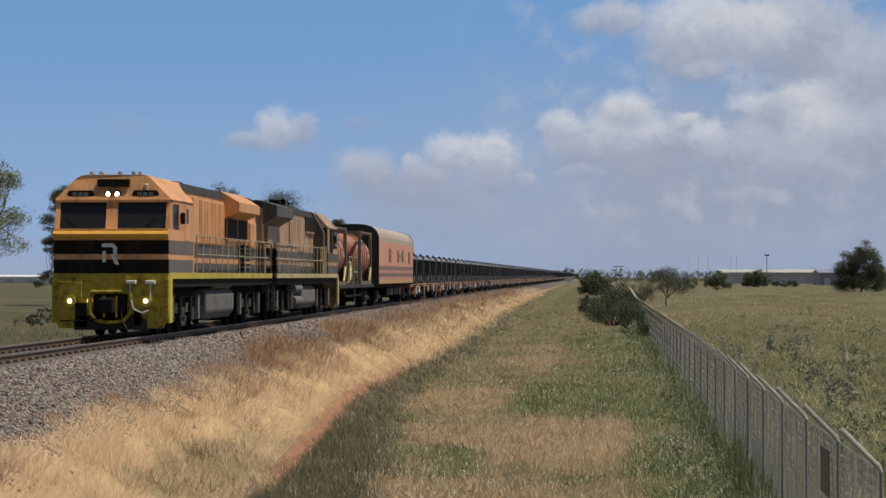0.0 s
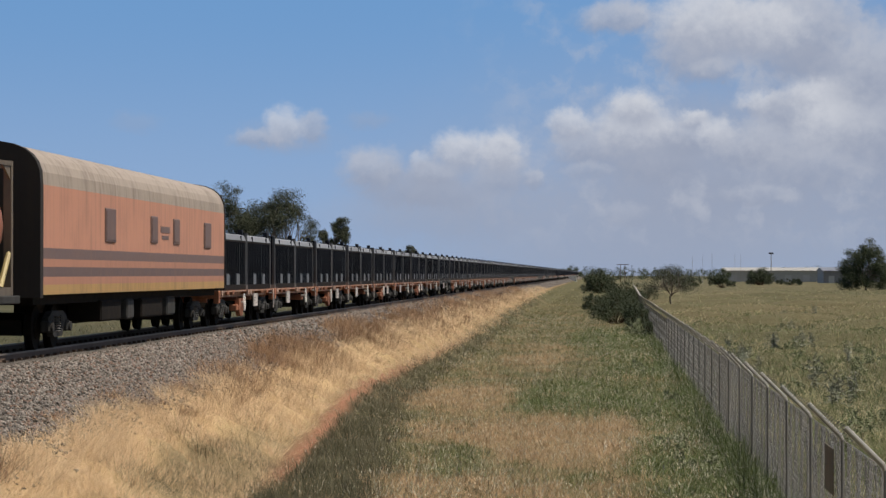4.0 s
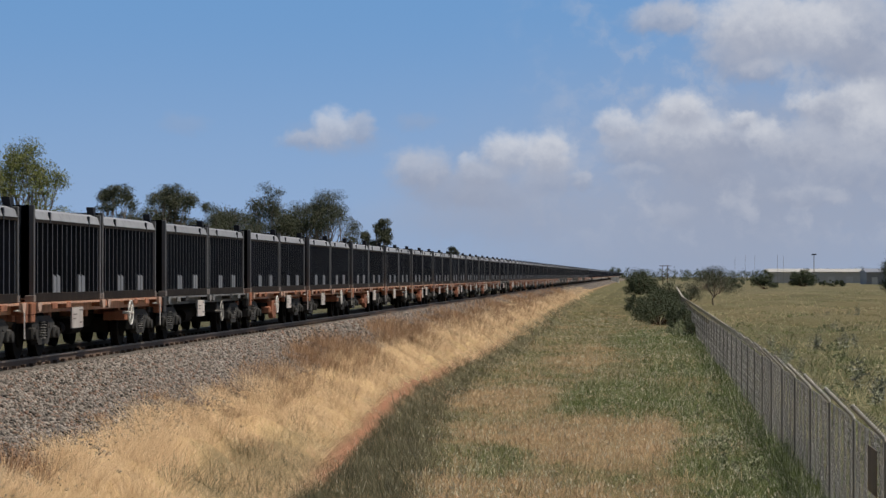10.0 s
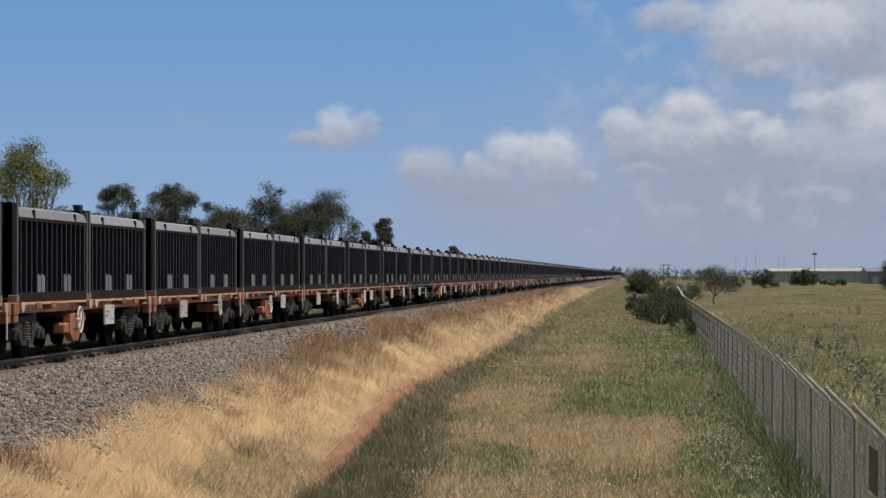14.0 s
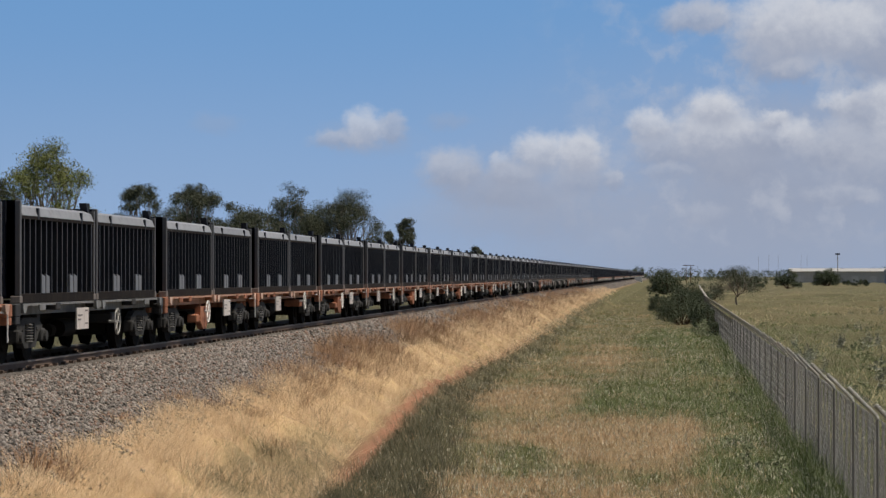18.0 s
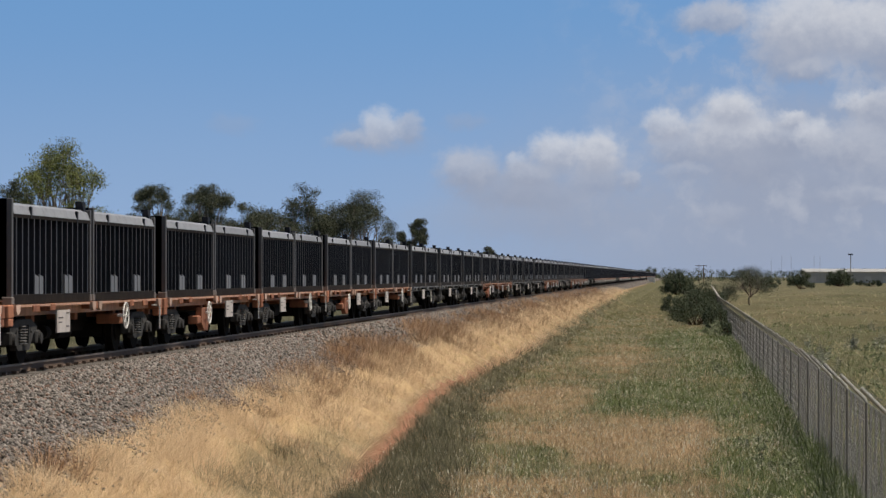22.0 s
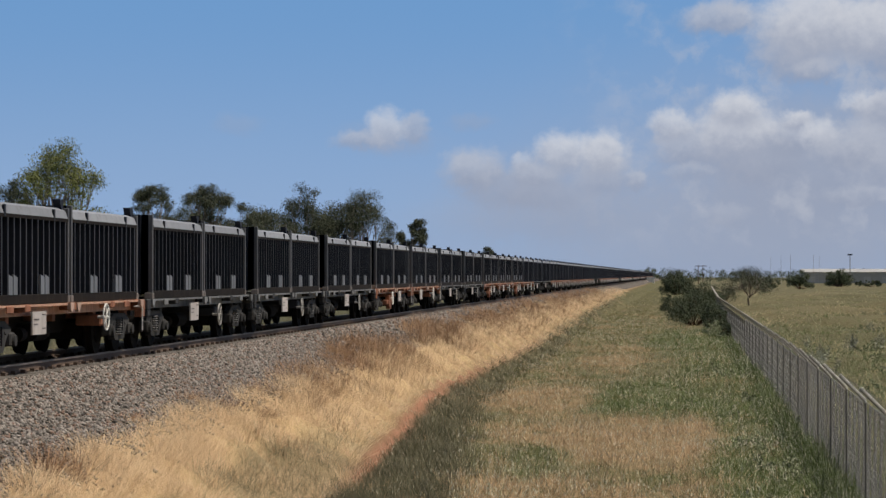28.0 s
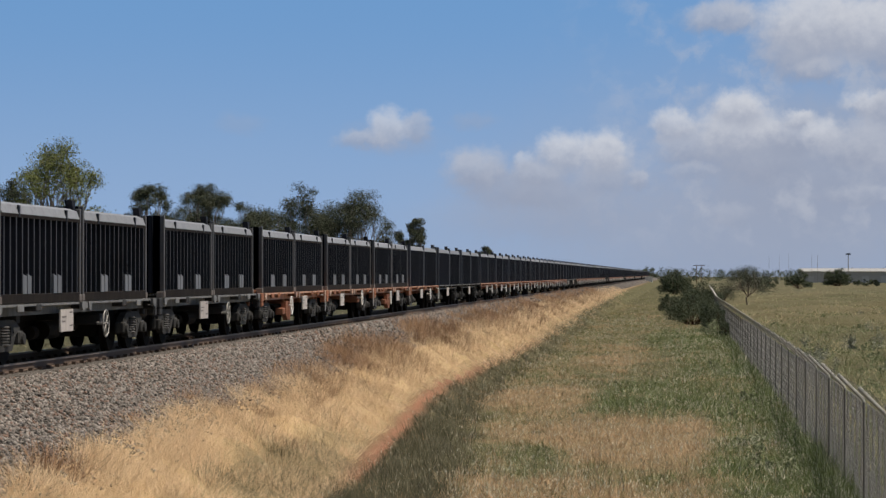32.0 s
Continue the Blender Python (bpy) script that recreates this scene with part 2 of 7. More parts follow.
M = {
    "orange": painted("orange_paint", (0.76, 0.37, 0.155), (0.15, 0.08, 0.045), amount=0.6),
    "orange_sunlit": painted("orange_paint_sunlit", (0.88, 0.45, 0.07), amount=0.15, rough=0.35),
    "black": painted("black_paint", (0.018, 0.014, 0.012), (0.06, 0.045, 0.033), 0.45, 0.75, spec=0.12),
    # black side bands in grey, for dust and the sun on them
    "grey_stripe": painted("grey_stripe", (0.15, 0.125, 0.105), amount=0.5),
    "yellow": painted("yellow_paint", (0.60, 0.48, 0.045), (0.03, 0.024, 0.018), amount=0.65),
    "orange_dirty": painted("orange_paint_dirty", (0.52, 0.32, 0.19), (0.05, 0.036, 0.028), 1.0),
    "black_dirty": painted("black_paint_dirty", (0.095, 0.08, 0.068), (0.035, 0.028, 0.023), 0.6),
    # sooty pilot yellow, also darkened for the shade on the front
    "yellow_front": painted("yellow_pilot_grimy_shaded", (0.46, 0.34, 0.03), (0.020, 0.016, 0.011), 1.0, 0.65, streak=False),
    "yellow_dirty": painted("yellow_paint_dirty", (0.60, 0.48, 0.22), (0.10, 0.07, 0.04), 0.6),
    "soot": painted("sooty_roof", (0.03, 0.026, 0.024), amount=0.4, rough=0.8),
    "under": painted("underframe_grime", (0.020, 0.017, 0.015), (0.045, 0.033, 0.024), 0.5, 0.9, spec=0.12, streak=False),
    "under_grey": painted("underframe_grey", (0.068, 0.066, 0.064), (0.018, 0.016, 0.014), 0.95, 0.8, spec=0.2),
    "spring": painted("spring_steel", (0.15, 0.145, 0.14), (0.04, 0.034, 0.03), 0.7, 0.7, spec=0.25, streak=False),
    "wheel": painted("wheel_steel", (0.012, 0.010, 0.009), (0.02, 0.014, 0.01), 0.6, 0.85, 0.0, spec=0.1, streak=False),
    "rail": painted("rail_web", (0.15, 0.105, 0.08), amount=0.4, rough=0.7, metal=0.0, spec=0.2),
    "rail_head": painted("rail_head", (0.26, 0.21, 0.175), amount=0.4, rough=0.45, metal=0.3),
    "sleeper": earth("concrete_sleeper", (0.22, 0.20, 0.18), (0.12, 0.10, 0.085), 8.0),
    "rust": painted("rust_red_wagon", (0.42, 0.18, 0.105), (0.07, 0.032, 0.024), 0.95, 0.75, spec=0.25, spread=0.2),
    # lighter rust: sunlight on the deck edge is painted into its colour
    "rust_edge": painted("sunlit_deck_edge", (0.66, 0.38, 0.26), (0.20, 0.10, 0.07), 0.7, 0.6, spread=0.2),
    "lug": painted("worn_casting", (0.66, 0.46, 0.36), (0.22, 0.12, 0.08), 0.6, 0.6, spread=0.25),
    "wagon_dark": painted("dark_wagon", (0.035, 0.035, 0.037), (0.09, 0.07, 0.055), 0.4, 0.7),
    "wagon_edge": painted("wagon_edge_grey", (0.24, 0.24, 0.24), (0.06, 0.05, 0.04), 0.85, 0.6),
    "plate": painted("data_plate", (0.66, 0.60, 0.56), (0.26, 0.18, 0.14), 0.5, 0.6),
    "plate_mark": painted("plate_mark", (0.16, 0.13, 0.12), amount=0.2),
    "white": painted("white_paint", (0.80, 0.78, 0.74), (0.25, 0.18, 0.13), 0.4),
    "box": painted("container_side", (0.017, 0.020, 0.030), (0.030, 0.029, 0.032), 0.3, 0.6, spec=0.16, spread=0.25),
    "box_post": painted("container_post", (0.10, 0.102, 0.11), (0.07, 0.05, 0.04), 0.6, 0.5),
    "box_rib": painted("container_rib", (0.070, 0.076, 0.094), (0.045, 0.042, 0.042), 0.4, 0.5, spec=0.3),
    "pocket": painted("pocket_plate", (0.20, 0.21, 0.235), (0.09, 0.08, 0.075), 0.4, 0.5),
    "lid": painted("container_lid", (0.30, 0.31, 0.335), (0.12, 0.11, 0.105), 0.7, 0.6, streak=False, spread=0.15),
    "casting": painted("corner_casting", (0.20, 0.17, 0.155), (0.06, 0.04, 0.03), 0.5, 0.7),
    "tank": painted("tank_brown", (0.37, 0.145, 0.085), (0.10, 0.048, 0.034), 0.7, 0.55),
    "placard": painted("placard", (0.66, 0.58, 0.52), (0.36, 0.18, 0.12), 0.9, 0.6),
    "tank_frame": painted("tank_frame", (0.20, 0.16, 0.12), (0.06, 0.045, 0.035), 0.6, 0.6),
    "tan_strut": painted("tan_strut", (0.55, 0.43, 0.18), amount=0.4),
    "van": painted("van_orange", (0.62, 0.30, 0.20), (0.30, 0.17, 0.12), 0.45, 0.6),
    "van_roof": painted("van_roof", (0.42, 0.35, 0.295), (0.18, 0.14, 0.115), 0.7, 0.75),
    "van_stripe": painted("van_stripe", (0.20, 0.13, 0.115), (0.3, 0.17, 0.12), 0.4),
    "van_sill": painted("van_sill", (0.55, 0.33, 0.12), amount=0.4),
    "steel": painted("galvanised", (0.37, 0.355, 0.33), (0.17, 0.135, 0.105), 0.6, 0.55, 0.25),
    "fence_wire": painted("galvanised_wire", (0.42, 0.405, 0.39), (0.20, 0.17, 0.145), 0.6, 0.55, 0.1),
    "fence_post": painted("fence_post", (0.21, 0.20, 0.19), (0.12, 0.09, 0.07), 0.6, 0.6),
    "fence_arm": painted("fence_arm", (0.50, 0.48, 0.44), (0.2, 0.16, 0.12), 0.5, 0.55),
    "handrail": painted("handrail", (0.42, 0.37, 0.25), (0.12, 0.08, 0.05), 0.5),
    "tree_bark": earth("gum_bark", (0.34, 0.29, 0.24), (0.14, 0.11, 0.09), 2.0, fine=12.0),
    "leaf_gum": blades("gum_leaves", (0.040, 0.048, 0.028), (0.084, 0.094, 0.050), (0.12, 0.112, 0.068), 0.06, curl=1.6),
    "leaf_gum_light": blades("gum_leaves_light", (0.090, 0.112, 0.030), (0.200, 0.215, 0.062), (0.20, 0.18, 0.075), 0.08, curl=1.6),
    "leaf_bush": blades("bush_leaves", (0.036, 0.048, 0.024), (0.082, 0.100, 0.046), (0.12, 0.13, 0.07), 0.06, curl=1.6),
    "leaf_grey": blades("saltbush_leaves", (0.15, 0.175, 0.085), (0.33, 0.36, 0.19), (0.48, 0.48, 0.33), 0.12, curl=1.4),
    "leaf_thistle": blades("thistle_leaves", (0.21, 0.225, 0.15), (0.46, 0.47, 0.35), (0.46, 0.44, 0.38), 0.12, curl=1.0),
    "grass_dry": blades("dry_grass", (0.66, 0.435, 0.235), (0.99, 0.775, 0.51), (0.50, 0.30, 0.16), 0.07, 0.9),
    "grass_brown": blades("brown_weeds", (0.28, 0.15, 0.075), (0.54, 0.335, 0.19), (0.16, 0.09, 0.05), 0.2, 0.6),
    "grass_green": blades("green_grass", (0.092, 0.098, 0.034), (0.285, 0.270, 0.108), (0.64, 0.55, 0.35), 0.16, 0.7),
    "grass_deep": blades("deep_grass", (0.060, 0.058, 0.030), (0.185, 0.168, 0.090), (0.36, 0.30, 0.19), 0.08, 0.9),
    "grass_tan": blades("tan_grass", (0.37, 0.24, 0.125), (0.78, 0.55, 0.33), (0.26, 0.21, 0.095), 0.08, 0.8),
    "grass_rank": blades("rank_grass", (0.050, 0.078, 0.020), (0.175, 0.215, 0.065), (0.50, 0.52, 0.36), 0.10, 0.9),
    "seed": blades("seed_heads", (0.52, 0.46, 0.32), (0.88, 0.83, 0.68), (0.6, 0.6, 0.45), 0.2, 0.9),
    "grass_field": blades("field_grass", (0.066, 0.092, 0.031), (0.185, 0.215, 0.084), (0.52, 0.50, 0.33), 0.12, 0.05),
    "twig": earth("dry_twig", (0.16, 0.10, 0.06), (0.08, 0.05, 0.035), 9.0),
    "concrete": earth("pale_concrete", (0.5, 0.49, 0.47), (0.38, 0.37, 0.36), 1.0),
    "shed_white": painted("white_shed", (0.78, 0.79, 0.82), amount=0.15),
    "shed_dark": painted("dark_shed", (0.07, 0.08, 0.11), amount=0.2),
    "tank_grey": painted("fuel_tank_grey", (0.20, 0.192, 0.187), (0.055, 0.047, 0.04), 0.7, 0.8, spec=0.15, streak=False),
    "grass_straw": blades("straw_field", (0.34, 0.29, 0.15), (0.72, 0.63, 0.38), (0.20, 0.22, 0.10), 0.2, 0.3),
    # far shed walls: distance haze is mixed into these pale colours
    "shed_far": painted("hazed_shed_wall", (0.50, 0.51, 0.54), amount=0.2),
    "shed_slate": painted("hazed_slate_wall", (0.27, 0.28, 0.32), amount=0.2),
    "lamp_on": glow("headlight", (1.0, 0.80, 0.50), 7.0),
    "lamp_dim": glow("marker_light", (1.0, 0.75, 0.35), 6.0),
}
_n = Nodes("dark_glass")
M["glass"] = _n.done((0.022, 0.021, 0.020), 0.10, 0.0, 0.45)
_n = Nodes("dusty_side_glass")
M["glass_side"] = _n.done((0.010, 0.010, 0.011), 0.35, 0.0, 0.15)
_n = Nodes("exhaust_smoke")
_n.done((0.05, 0.045, 0.04), 1.0, 0.0, 0.0)
_n.bsdf.inputs["Alpha"].default_value = 0.028
M["smoke"] = _n.mat


# ---- mesh helpers ----
def finish(name, bm, material):
    me = bpy.data.meshes.new(name)
    bm.to_mesh(me)
    bm.free()
    me.materials.append(material)
    return me


def part(name, bm, material, parent, label=""):
    """Links a bmesh as one mesh object under a thing or a part."""
    ob = new(name, finish(name, bm, material))
    ob.parent = parent
    if label:
        tagged(ob, label)
    return ob


def shared(name, me, parent, m=None):
    """One more part on an existing mesh."""
    ob = new(name, me)
    ob.parent = parent
    if m is not None:
        ob.matrix_basis = m
    return ob


def smooth(ob, flag=True):
    ob.data.polygons.foreach_set("use_smooth", [flag] * len(ob.data.polygons))
    return ob


def box(bm, x0, x1, y0, y1, z0, z1, bevel=0.0):
    made = bmesh.ops.create_cube(bm, size=1.0, matrix=Matrix.LocRotScale(
        ((x0 + x1) / 2, (y0 + y1) / 2, (z0 + z1) / 2), None, (x1 - x0, y1 - y0, z1 - z0)))
    if bevel:
        edges = {e for v in made["verts"] for e in v.link_edges}
        bmesh.ops.bevel(bm, geom=list(edges), offset=bevel, segments=1, affect="EDGES")
    return bm


def rod(bm, a, b, r, seg=8, r2=None):
    a, b = Vector(a), Vector(b)
    d = b - a
    m = Matrix.Translation((a + b) / 2) @ d.to_track_quat("Z", "Y").to_matrix().to_4x4()
    bmesh.ops.create_cone(bm, cap_ends=True, segments=seg, radius1=r, radius2=r if r2 is None else r2, depth=d.length, matrix=m)
    return bm


def tube(bm, points, r, seg=6):
    for a, b in zip(points, points[1:]):
        rod(bm, a, b, r, seg)
    return bm


def ring(bm, centre, axis, radius, r, n=18, seg=6):
    """A torus round axis 'x' or 'y'."""
    pts = []
    for i in range(n + 1):
        a = 2 * math.pi * i / n
        u, v = radius * math.cos(a), radius * math.sin(a)
        pts.append((centre[0], centre[1] + u, centre[2] + v) if axis == "x" else (centre[0] + u, centre[1], centre[2] + v))
    return tube(bm, pts, r, seg)


def prism(bm, outline, x0, x1, axis="x"):
    """A closed outline pushed through along one axis: (y, z) along x, or (x, z) along y."""
    def at(p, s):
        return (s, p[0], p[1]) if axis == "x" else (p[0], s, p[1])
    a = [bm.verts.new(at(p, x0)) for p in outline]
    b = [bm.verts.new(at(p, x1)) for p in outline]
    n = len(outline)
    faces = [bm.faces.new(a), bm.faces.new(b)]
    for i in range(n):
        faces.append(bm.faces.new((a[i], a[(i + 1) % n], b[(i + 1) % n], b[i])))
    bmesh.ops.recalc_face_normals(bm, faces=faces)
    return bm


def B():
    return bmesh.new()


def thing(name, m, label, category, group="", kind=""):
    ob = new(name)
    ob.empty_display_size = 0.2
    ob.matrix_basis = m
    return tagged(ob, label, category, group, kind)


def mass(name, verts, faces, material, smooth_faces=False):
    """A joined mesh from numpy arrays: verts (n, 3), faces (m, 3 or 4)."""
    verts, faces = np.asarray(verts, dtype=np.float32), np.asarray(faces, dtype=np.int32)
    me = bpy.data.meshes.new(name)
    k = faces.shape[1]
    me.vertices.add(len(verts))
    me.vertices.foreach_set("co", verts.ravel())
    me.loops.add(faces.size)
    me.loops.foreach_set("vertex_index", faces.ravel())
    me.polygons.add(len(faces))
    me.polygons.foreach_set("loop_start", np.arange(0, faces.size, k, dtype=np.int32))
    if smooth_faces:
        me.polygons.foreach_set("use_smooth", np.ones(len(faces), dtype=bool))
    me.update(calc_edges=True)
    me.materials.append(material)
    return me


# ---- ground ----
rng = np.random.default_rng(7)


def lerp_at(v, xs, ys):
    return np.interp(v, xs, ys)


def ballast_edge(y):
    """Where the dry grass takes over from the stones (x)."""
    return lerp_at(y, (28, 33, 38, 45, 55, 64, 76, 90, 120, 195, 600), (-7.7, -7.95, -8.25, -8.4, -8.45, -8.5, -9.0, -9.25, -9.5, -9.85, -10.2))


def grass_edge(y):
    """Where the dry bank meets the green flat, along the washed-out red rut (x)."""
    return lerp_at(y, (20, 45, 52, 60, 67, 80, 95, 112, 190, 390, 900), (-5.6, -5.95, -6.2, -6.5, -6.85, -7.1, -7.0, -6.9, -7.35, -8.1, -8.6))


def ground_z(x, y):
    """Height of the soil: flat field, bank of the line, formation under the stones."""
    x, y = np.asarray(x, dtype=float), np.asarray(y, dtype=float)
    z = np.interp(x, (-60, -22, -18.5, -15.2, -14.5, -10.9, -10.6, -8.45, -6.1, -5.2, 2, 30), (0.25, 0.2, 0.35, 1.5, 1.66, 1.66, 1.62, 1.32, 0.02, -0.03, 0, 0))
    # tussocks and washed-out hollows on the bank
    lump = np.sin(1.9 * x + 1.1 * np.sin(0.83 * y) + 0.6 * y) * np.sin(1.37 * y + 0.9 * np.sin(1.7 * x)) + 0.6 * np.sin(4.3 * x - 2.9 * y + np.sin(2.2 * y)) * np.sin(3.1 * y + 1.3 * x)
    wob = 0.11 * lump * np.exp(-((x + 7.5) / 0.95) ** 2) + 0.15 * np.sin(x * 2.9 + 1.3 * np.sin(y * 0.9)) * np.sin(y * 1.7 + x) * np.exp(-((x + 7.4) / 1.3) ** 2) + 0.06 * np.sin(x * 0.9 + y * 0.13) + 0.05 * np.sin(y * 0.31 - x * 0.5) + 0.03 * np.sin(y * 0.83 + x * 1.7)
    roll = np.clip((x - 4.0 - 0.003 * y) / 4, 0, 1) * np.clip((y - 60) / 60, 0, 1) * np.clip((700 - y) / 300, 0, 1)
    z = z + roll * (0.26 * np.sin(0.11 * y + 0.17 * x + 1.2 * np.sin(0.05 * x)) + 0.18 * np.sin(0.23 * y - 0.29 * x + 1.0) + 0.10 * np.sin(0.61 * x + 0.37 * y) + 0.25 * np.clip((y - 180) / 150, 0, 1))
    flat = np.clip((np.abs(x + 12.5) - 3.8) / 1.2, 0, 1)
    rut = -0.13 * np.exp(-((x - grass_edge(y) - 0.12) / 0.22) ** 2) * np.clip(1.35 - y / 110, 0, 1)
    return z + wob * flat * 0.8 + rut


def ground_sheet():
    xs = np.unique(np.concatenate([np.linspace(-4500, -100, 12), np.linspace(-100, -20, 17), np.linspace(-20, -5, 76), np.linspace(-5, 12, 50), np.linspace(12, 80, 50), np.linspace(80, 4500, 12)]))
    ys = np.unique(np.concatenate([np.linspace(-600, 20, 8), np.linspace(20, 130, 221), np.linspace(130, 420, 120), np.linspace(420, 4600, 40)]))
    X, Y = np.meshgrid(xs, ys)
    V = np.stack([X, Y, ground_z(X, Y)], -1).reshape(-1, 3)
    i = np.arange(len(ys) - 1)[:, None] * len(xs) + np.arange(len(xs) - 1)[None, :]
    F = np.stack([i, i + 1, i + 1 + len(xs), i + len(xs)], -1).reshape(-1, 4)
    n = Nodes("soil_and_turf")
    p = n.place()
    zone = n.add("ShaderNodeAttribute")
    zone.attribute_name = "zone"
    sep = n.add("ShaderNodeSeparateColor")
    n.link(zone.outputs["Color"], sep.inputs["Color"])
    fine, mid, wide = n.noise(30.0, 4.0, 0.7, p), n.noise(1.6, 5.0, 0.65, p), n.noise(0.03, 4.0, 0.6, p)
    green = n.mix(n.ramp(mid, 0.3, 0.7), (0.085, 0.080, 0.036), (0.17, 0.15, 0.075))
    far = n.mix(n.ramp(wide, 0.35, 0.65), (0.07, 0.08, 0.035), (0.165, 0.15, 0.08))
    col = n.mix(sep.outputs["Blue"], green, far)
    kinds = n.add("ShaderNodeAttribute")
    kinds.attribute_name = "cover"
    share = n.add("ShaderNodeSeparateColor")
    n.link(kinds.outputs["Color"], share.inputs["Color"])
    col = n.mix(share.outputs["Red"], col, n.mix(fine, (0.22, 0.15, 0.075), (0.37, 0.255, 0.14)))
    col = n.mix(share.outputs["Green"], col, n.mix(fine, (0.05, 0.062, 0.022), (0.12, 0.135, 0.05)))
    col = n.mix(share.outputs["Blue"], col, n.mix(fine, (0.06, 0.052, 0.03), (0.13, 0.115, 0.065)))
    col = n.mix(sep.outputs["Green"], col, n.mix(fine, (0.48, 0.315, 0.155), (0.74, 0.53, 0.29)))
    col = n.mix(sep.outputs["Red"], col, n.mix(fine, (0.30, 0.135, 0.08), (0.47, 0.235, 0.145)))
    n.bump(fine, 0.6, 0.04)
    me = mass("ground", V, F, n.done(col, 0.95, 0.0, 0.2), True)
    x, y = V[:, 0], V[:, 1]
    e = grass_edge(y)
    red = np.exp(-((x - e - 0.12) / 0.17) ** 2) * np.clip(1.75 - y / 95, 0.12, 1) * np.clip((y - 43) / 4, 0.1, 1)
    dry = np.clip((e - x) / 0.3, 0, 1) * (x > -17) * (1 - 0.75 * worn(x, y)) * (1 - 0.6 * np.clip((y - 75) / 60, 0, 1))
    far = np.clip((y - 150) / 250, 0, 1) * (x > 3.5) + np.clip((-x - 18) / 10, 0, 1)
    layer = me.color_attributes.new("zone", "FLOAT_COLOR", "POINT")
    layer.data.foreach_set("color", np.stack([red, dry, np.clip(far, 0, 1), np.ones_like(x)], -1).ravel())
    inside = (x > e) & (x < 3.2) & (y > 20) & (y < 330)
    layer = me.color_attributes.new("cover", "FLOAT_COLOR", "POINT")
    layer.data.foreach_set("color", np.stack([tan_part(x, y) * inside * 0.75 + (x < e) * (x > -11) * np.clip((y - 75) / 60, 0, 0.85) + (x > 4.2) * np.clip((y - 170) / 200, 0, 0.25) * (0.4 + 0.6 * mottle(x * 0.5, y * 0.2, 5.0)), green_part(x, y) * inside * 0.7, np.maximum(np.maximum(deep(x, y) * inside, 0.8 * worn(x, y) * (y > 20)), 0.55 * np.clip((-x - 20) / 10, 0, 1)), np.ones_like(x)], -1).ravel())
    return tagged(new("ground", me), "sandy soil and turf reaching to the horizon", "ground", kind="structure")


def ballast_z(x, y):
    d = np.abs(np.asarray(x) - TRACK_X)
    return np.interp(d, (0, 1.95, 4.0, 4.5), (RAIL_Z - 0.19, RAIL_Z - 0.21, RAIL_Z - 0.83, RAIL_Z - 1.7))


def ballast_bed():
    xs = np.linspace(TRACK_X - 4.5, TRACK_X + 4.5, 46)
    ys = np.concatenate([np.linspace(-40, 20, 20), np.linspace(20, 160, 300), np.linspace(160, 400, 120), np.linspace(400, 2600, 60)])
    ys = np.unique(ys)
    X, Y = np.meshgrid(xs, ys)
    Z = ballast_z(X, Y) + 0.03 * np.sin(X * 7.1 + Y * 5.3) * np.sin(Y * 3.7 - X * 2.1)
    V = np.stack([X, Y, Z], -1).reshape(-1, 3)
    i = np.arange(len(ys) - 1)[:, None] * len(xs) + np.arange(len(xs) - 1)[None, :]
    F = np.stack([i, i + 1, i + 1 + len(xs), i + len(xs)], -1).reshape(-1, 4)
    n = Nodes("ballast_stone_bed")
    p = n.place()
    cell = n.add("ShaderNodeTexVoronoi", Scale=23.0)
    n.link(p, cell.inputs["Vector"])
    sepc = n.add("ShaderNodeSeparateColor")
    n.link(cell.outputs["Color"], sepc.inputs["Color"])
    col = n.mix(sepc.outputs["Red"], (0.013, 0.012, 0.011), (0.31, 0.272, 0.238))
    col = n.mix(n.ramp(n.noise(0.7, 4, 0.6, p), 0.45, 0.75), col, (0.20, 0.15, 0.12))
    # the stones turn darker between and beside the rails
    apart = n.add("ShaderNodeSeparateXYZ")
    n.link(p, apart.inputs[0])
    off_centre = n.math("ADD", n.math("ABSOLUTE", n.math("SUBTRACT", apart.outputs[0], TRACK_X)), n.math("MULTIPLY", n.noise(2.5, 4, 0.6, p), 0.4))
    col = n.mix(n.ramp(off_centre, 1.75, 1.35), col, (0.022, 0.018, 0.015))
    n.bump(n.math("SUBTRACT", 1.0, cell.outputs["Distance"]), 1.0, 0.06)
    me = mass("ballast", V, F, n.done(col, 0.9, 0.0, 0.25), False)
    return tagged(new("ballast", me), "grey crushed-stone ballast bed under the rails", "ballast", kind="structure")


ballast_bed()


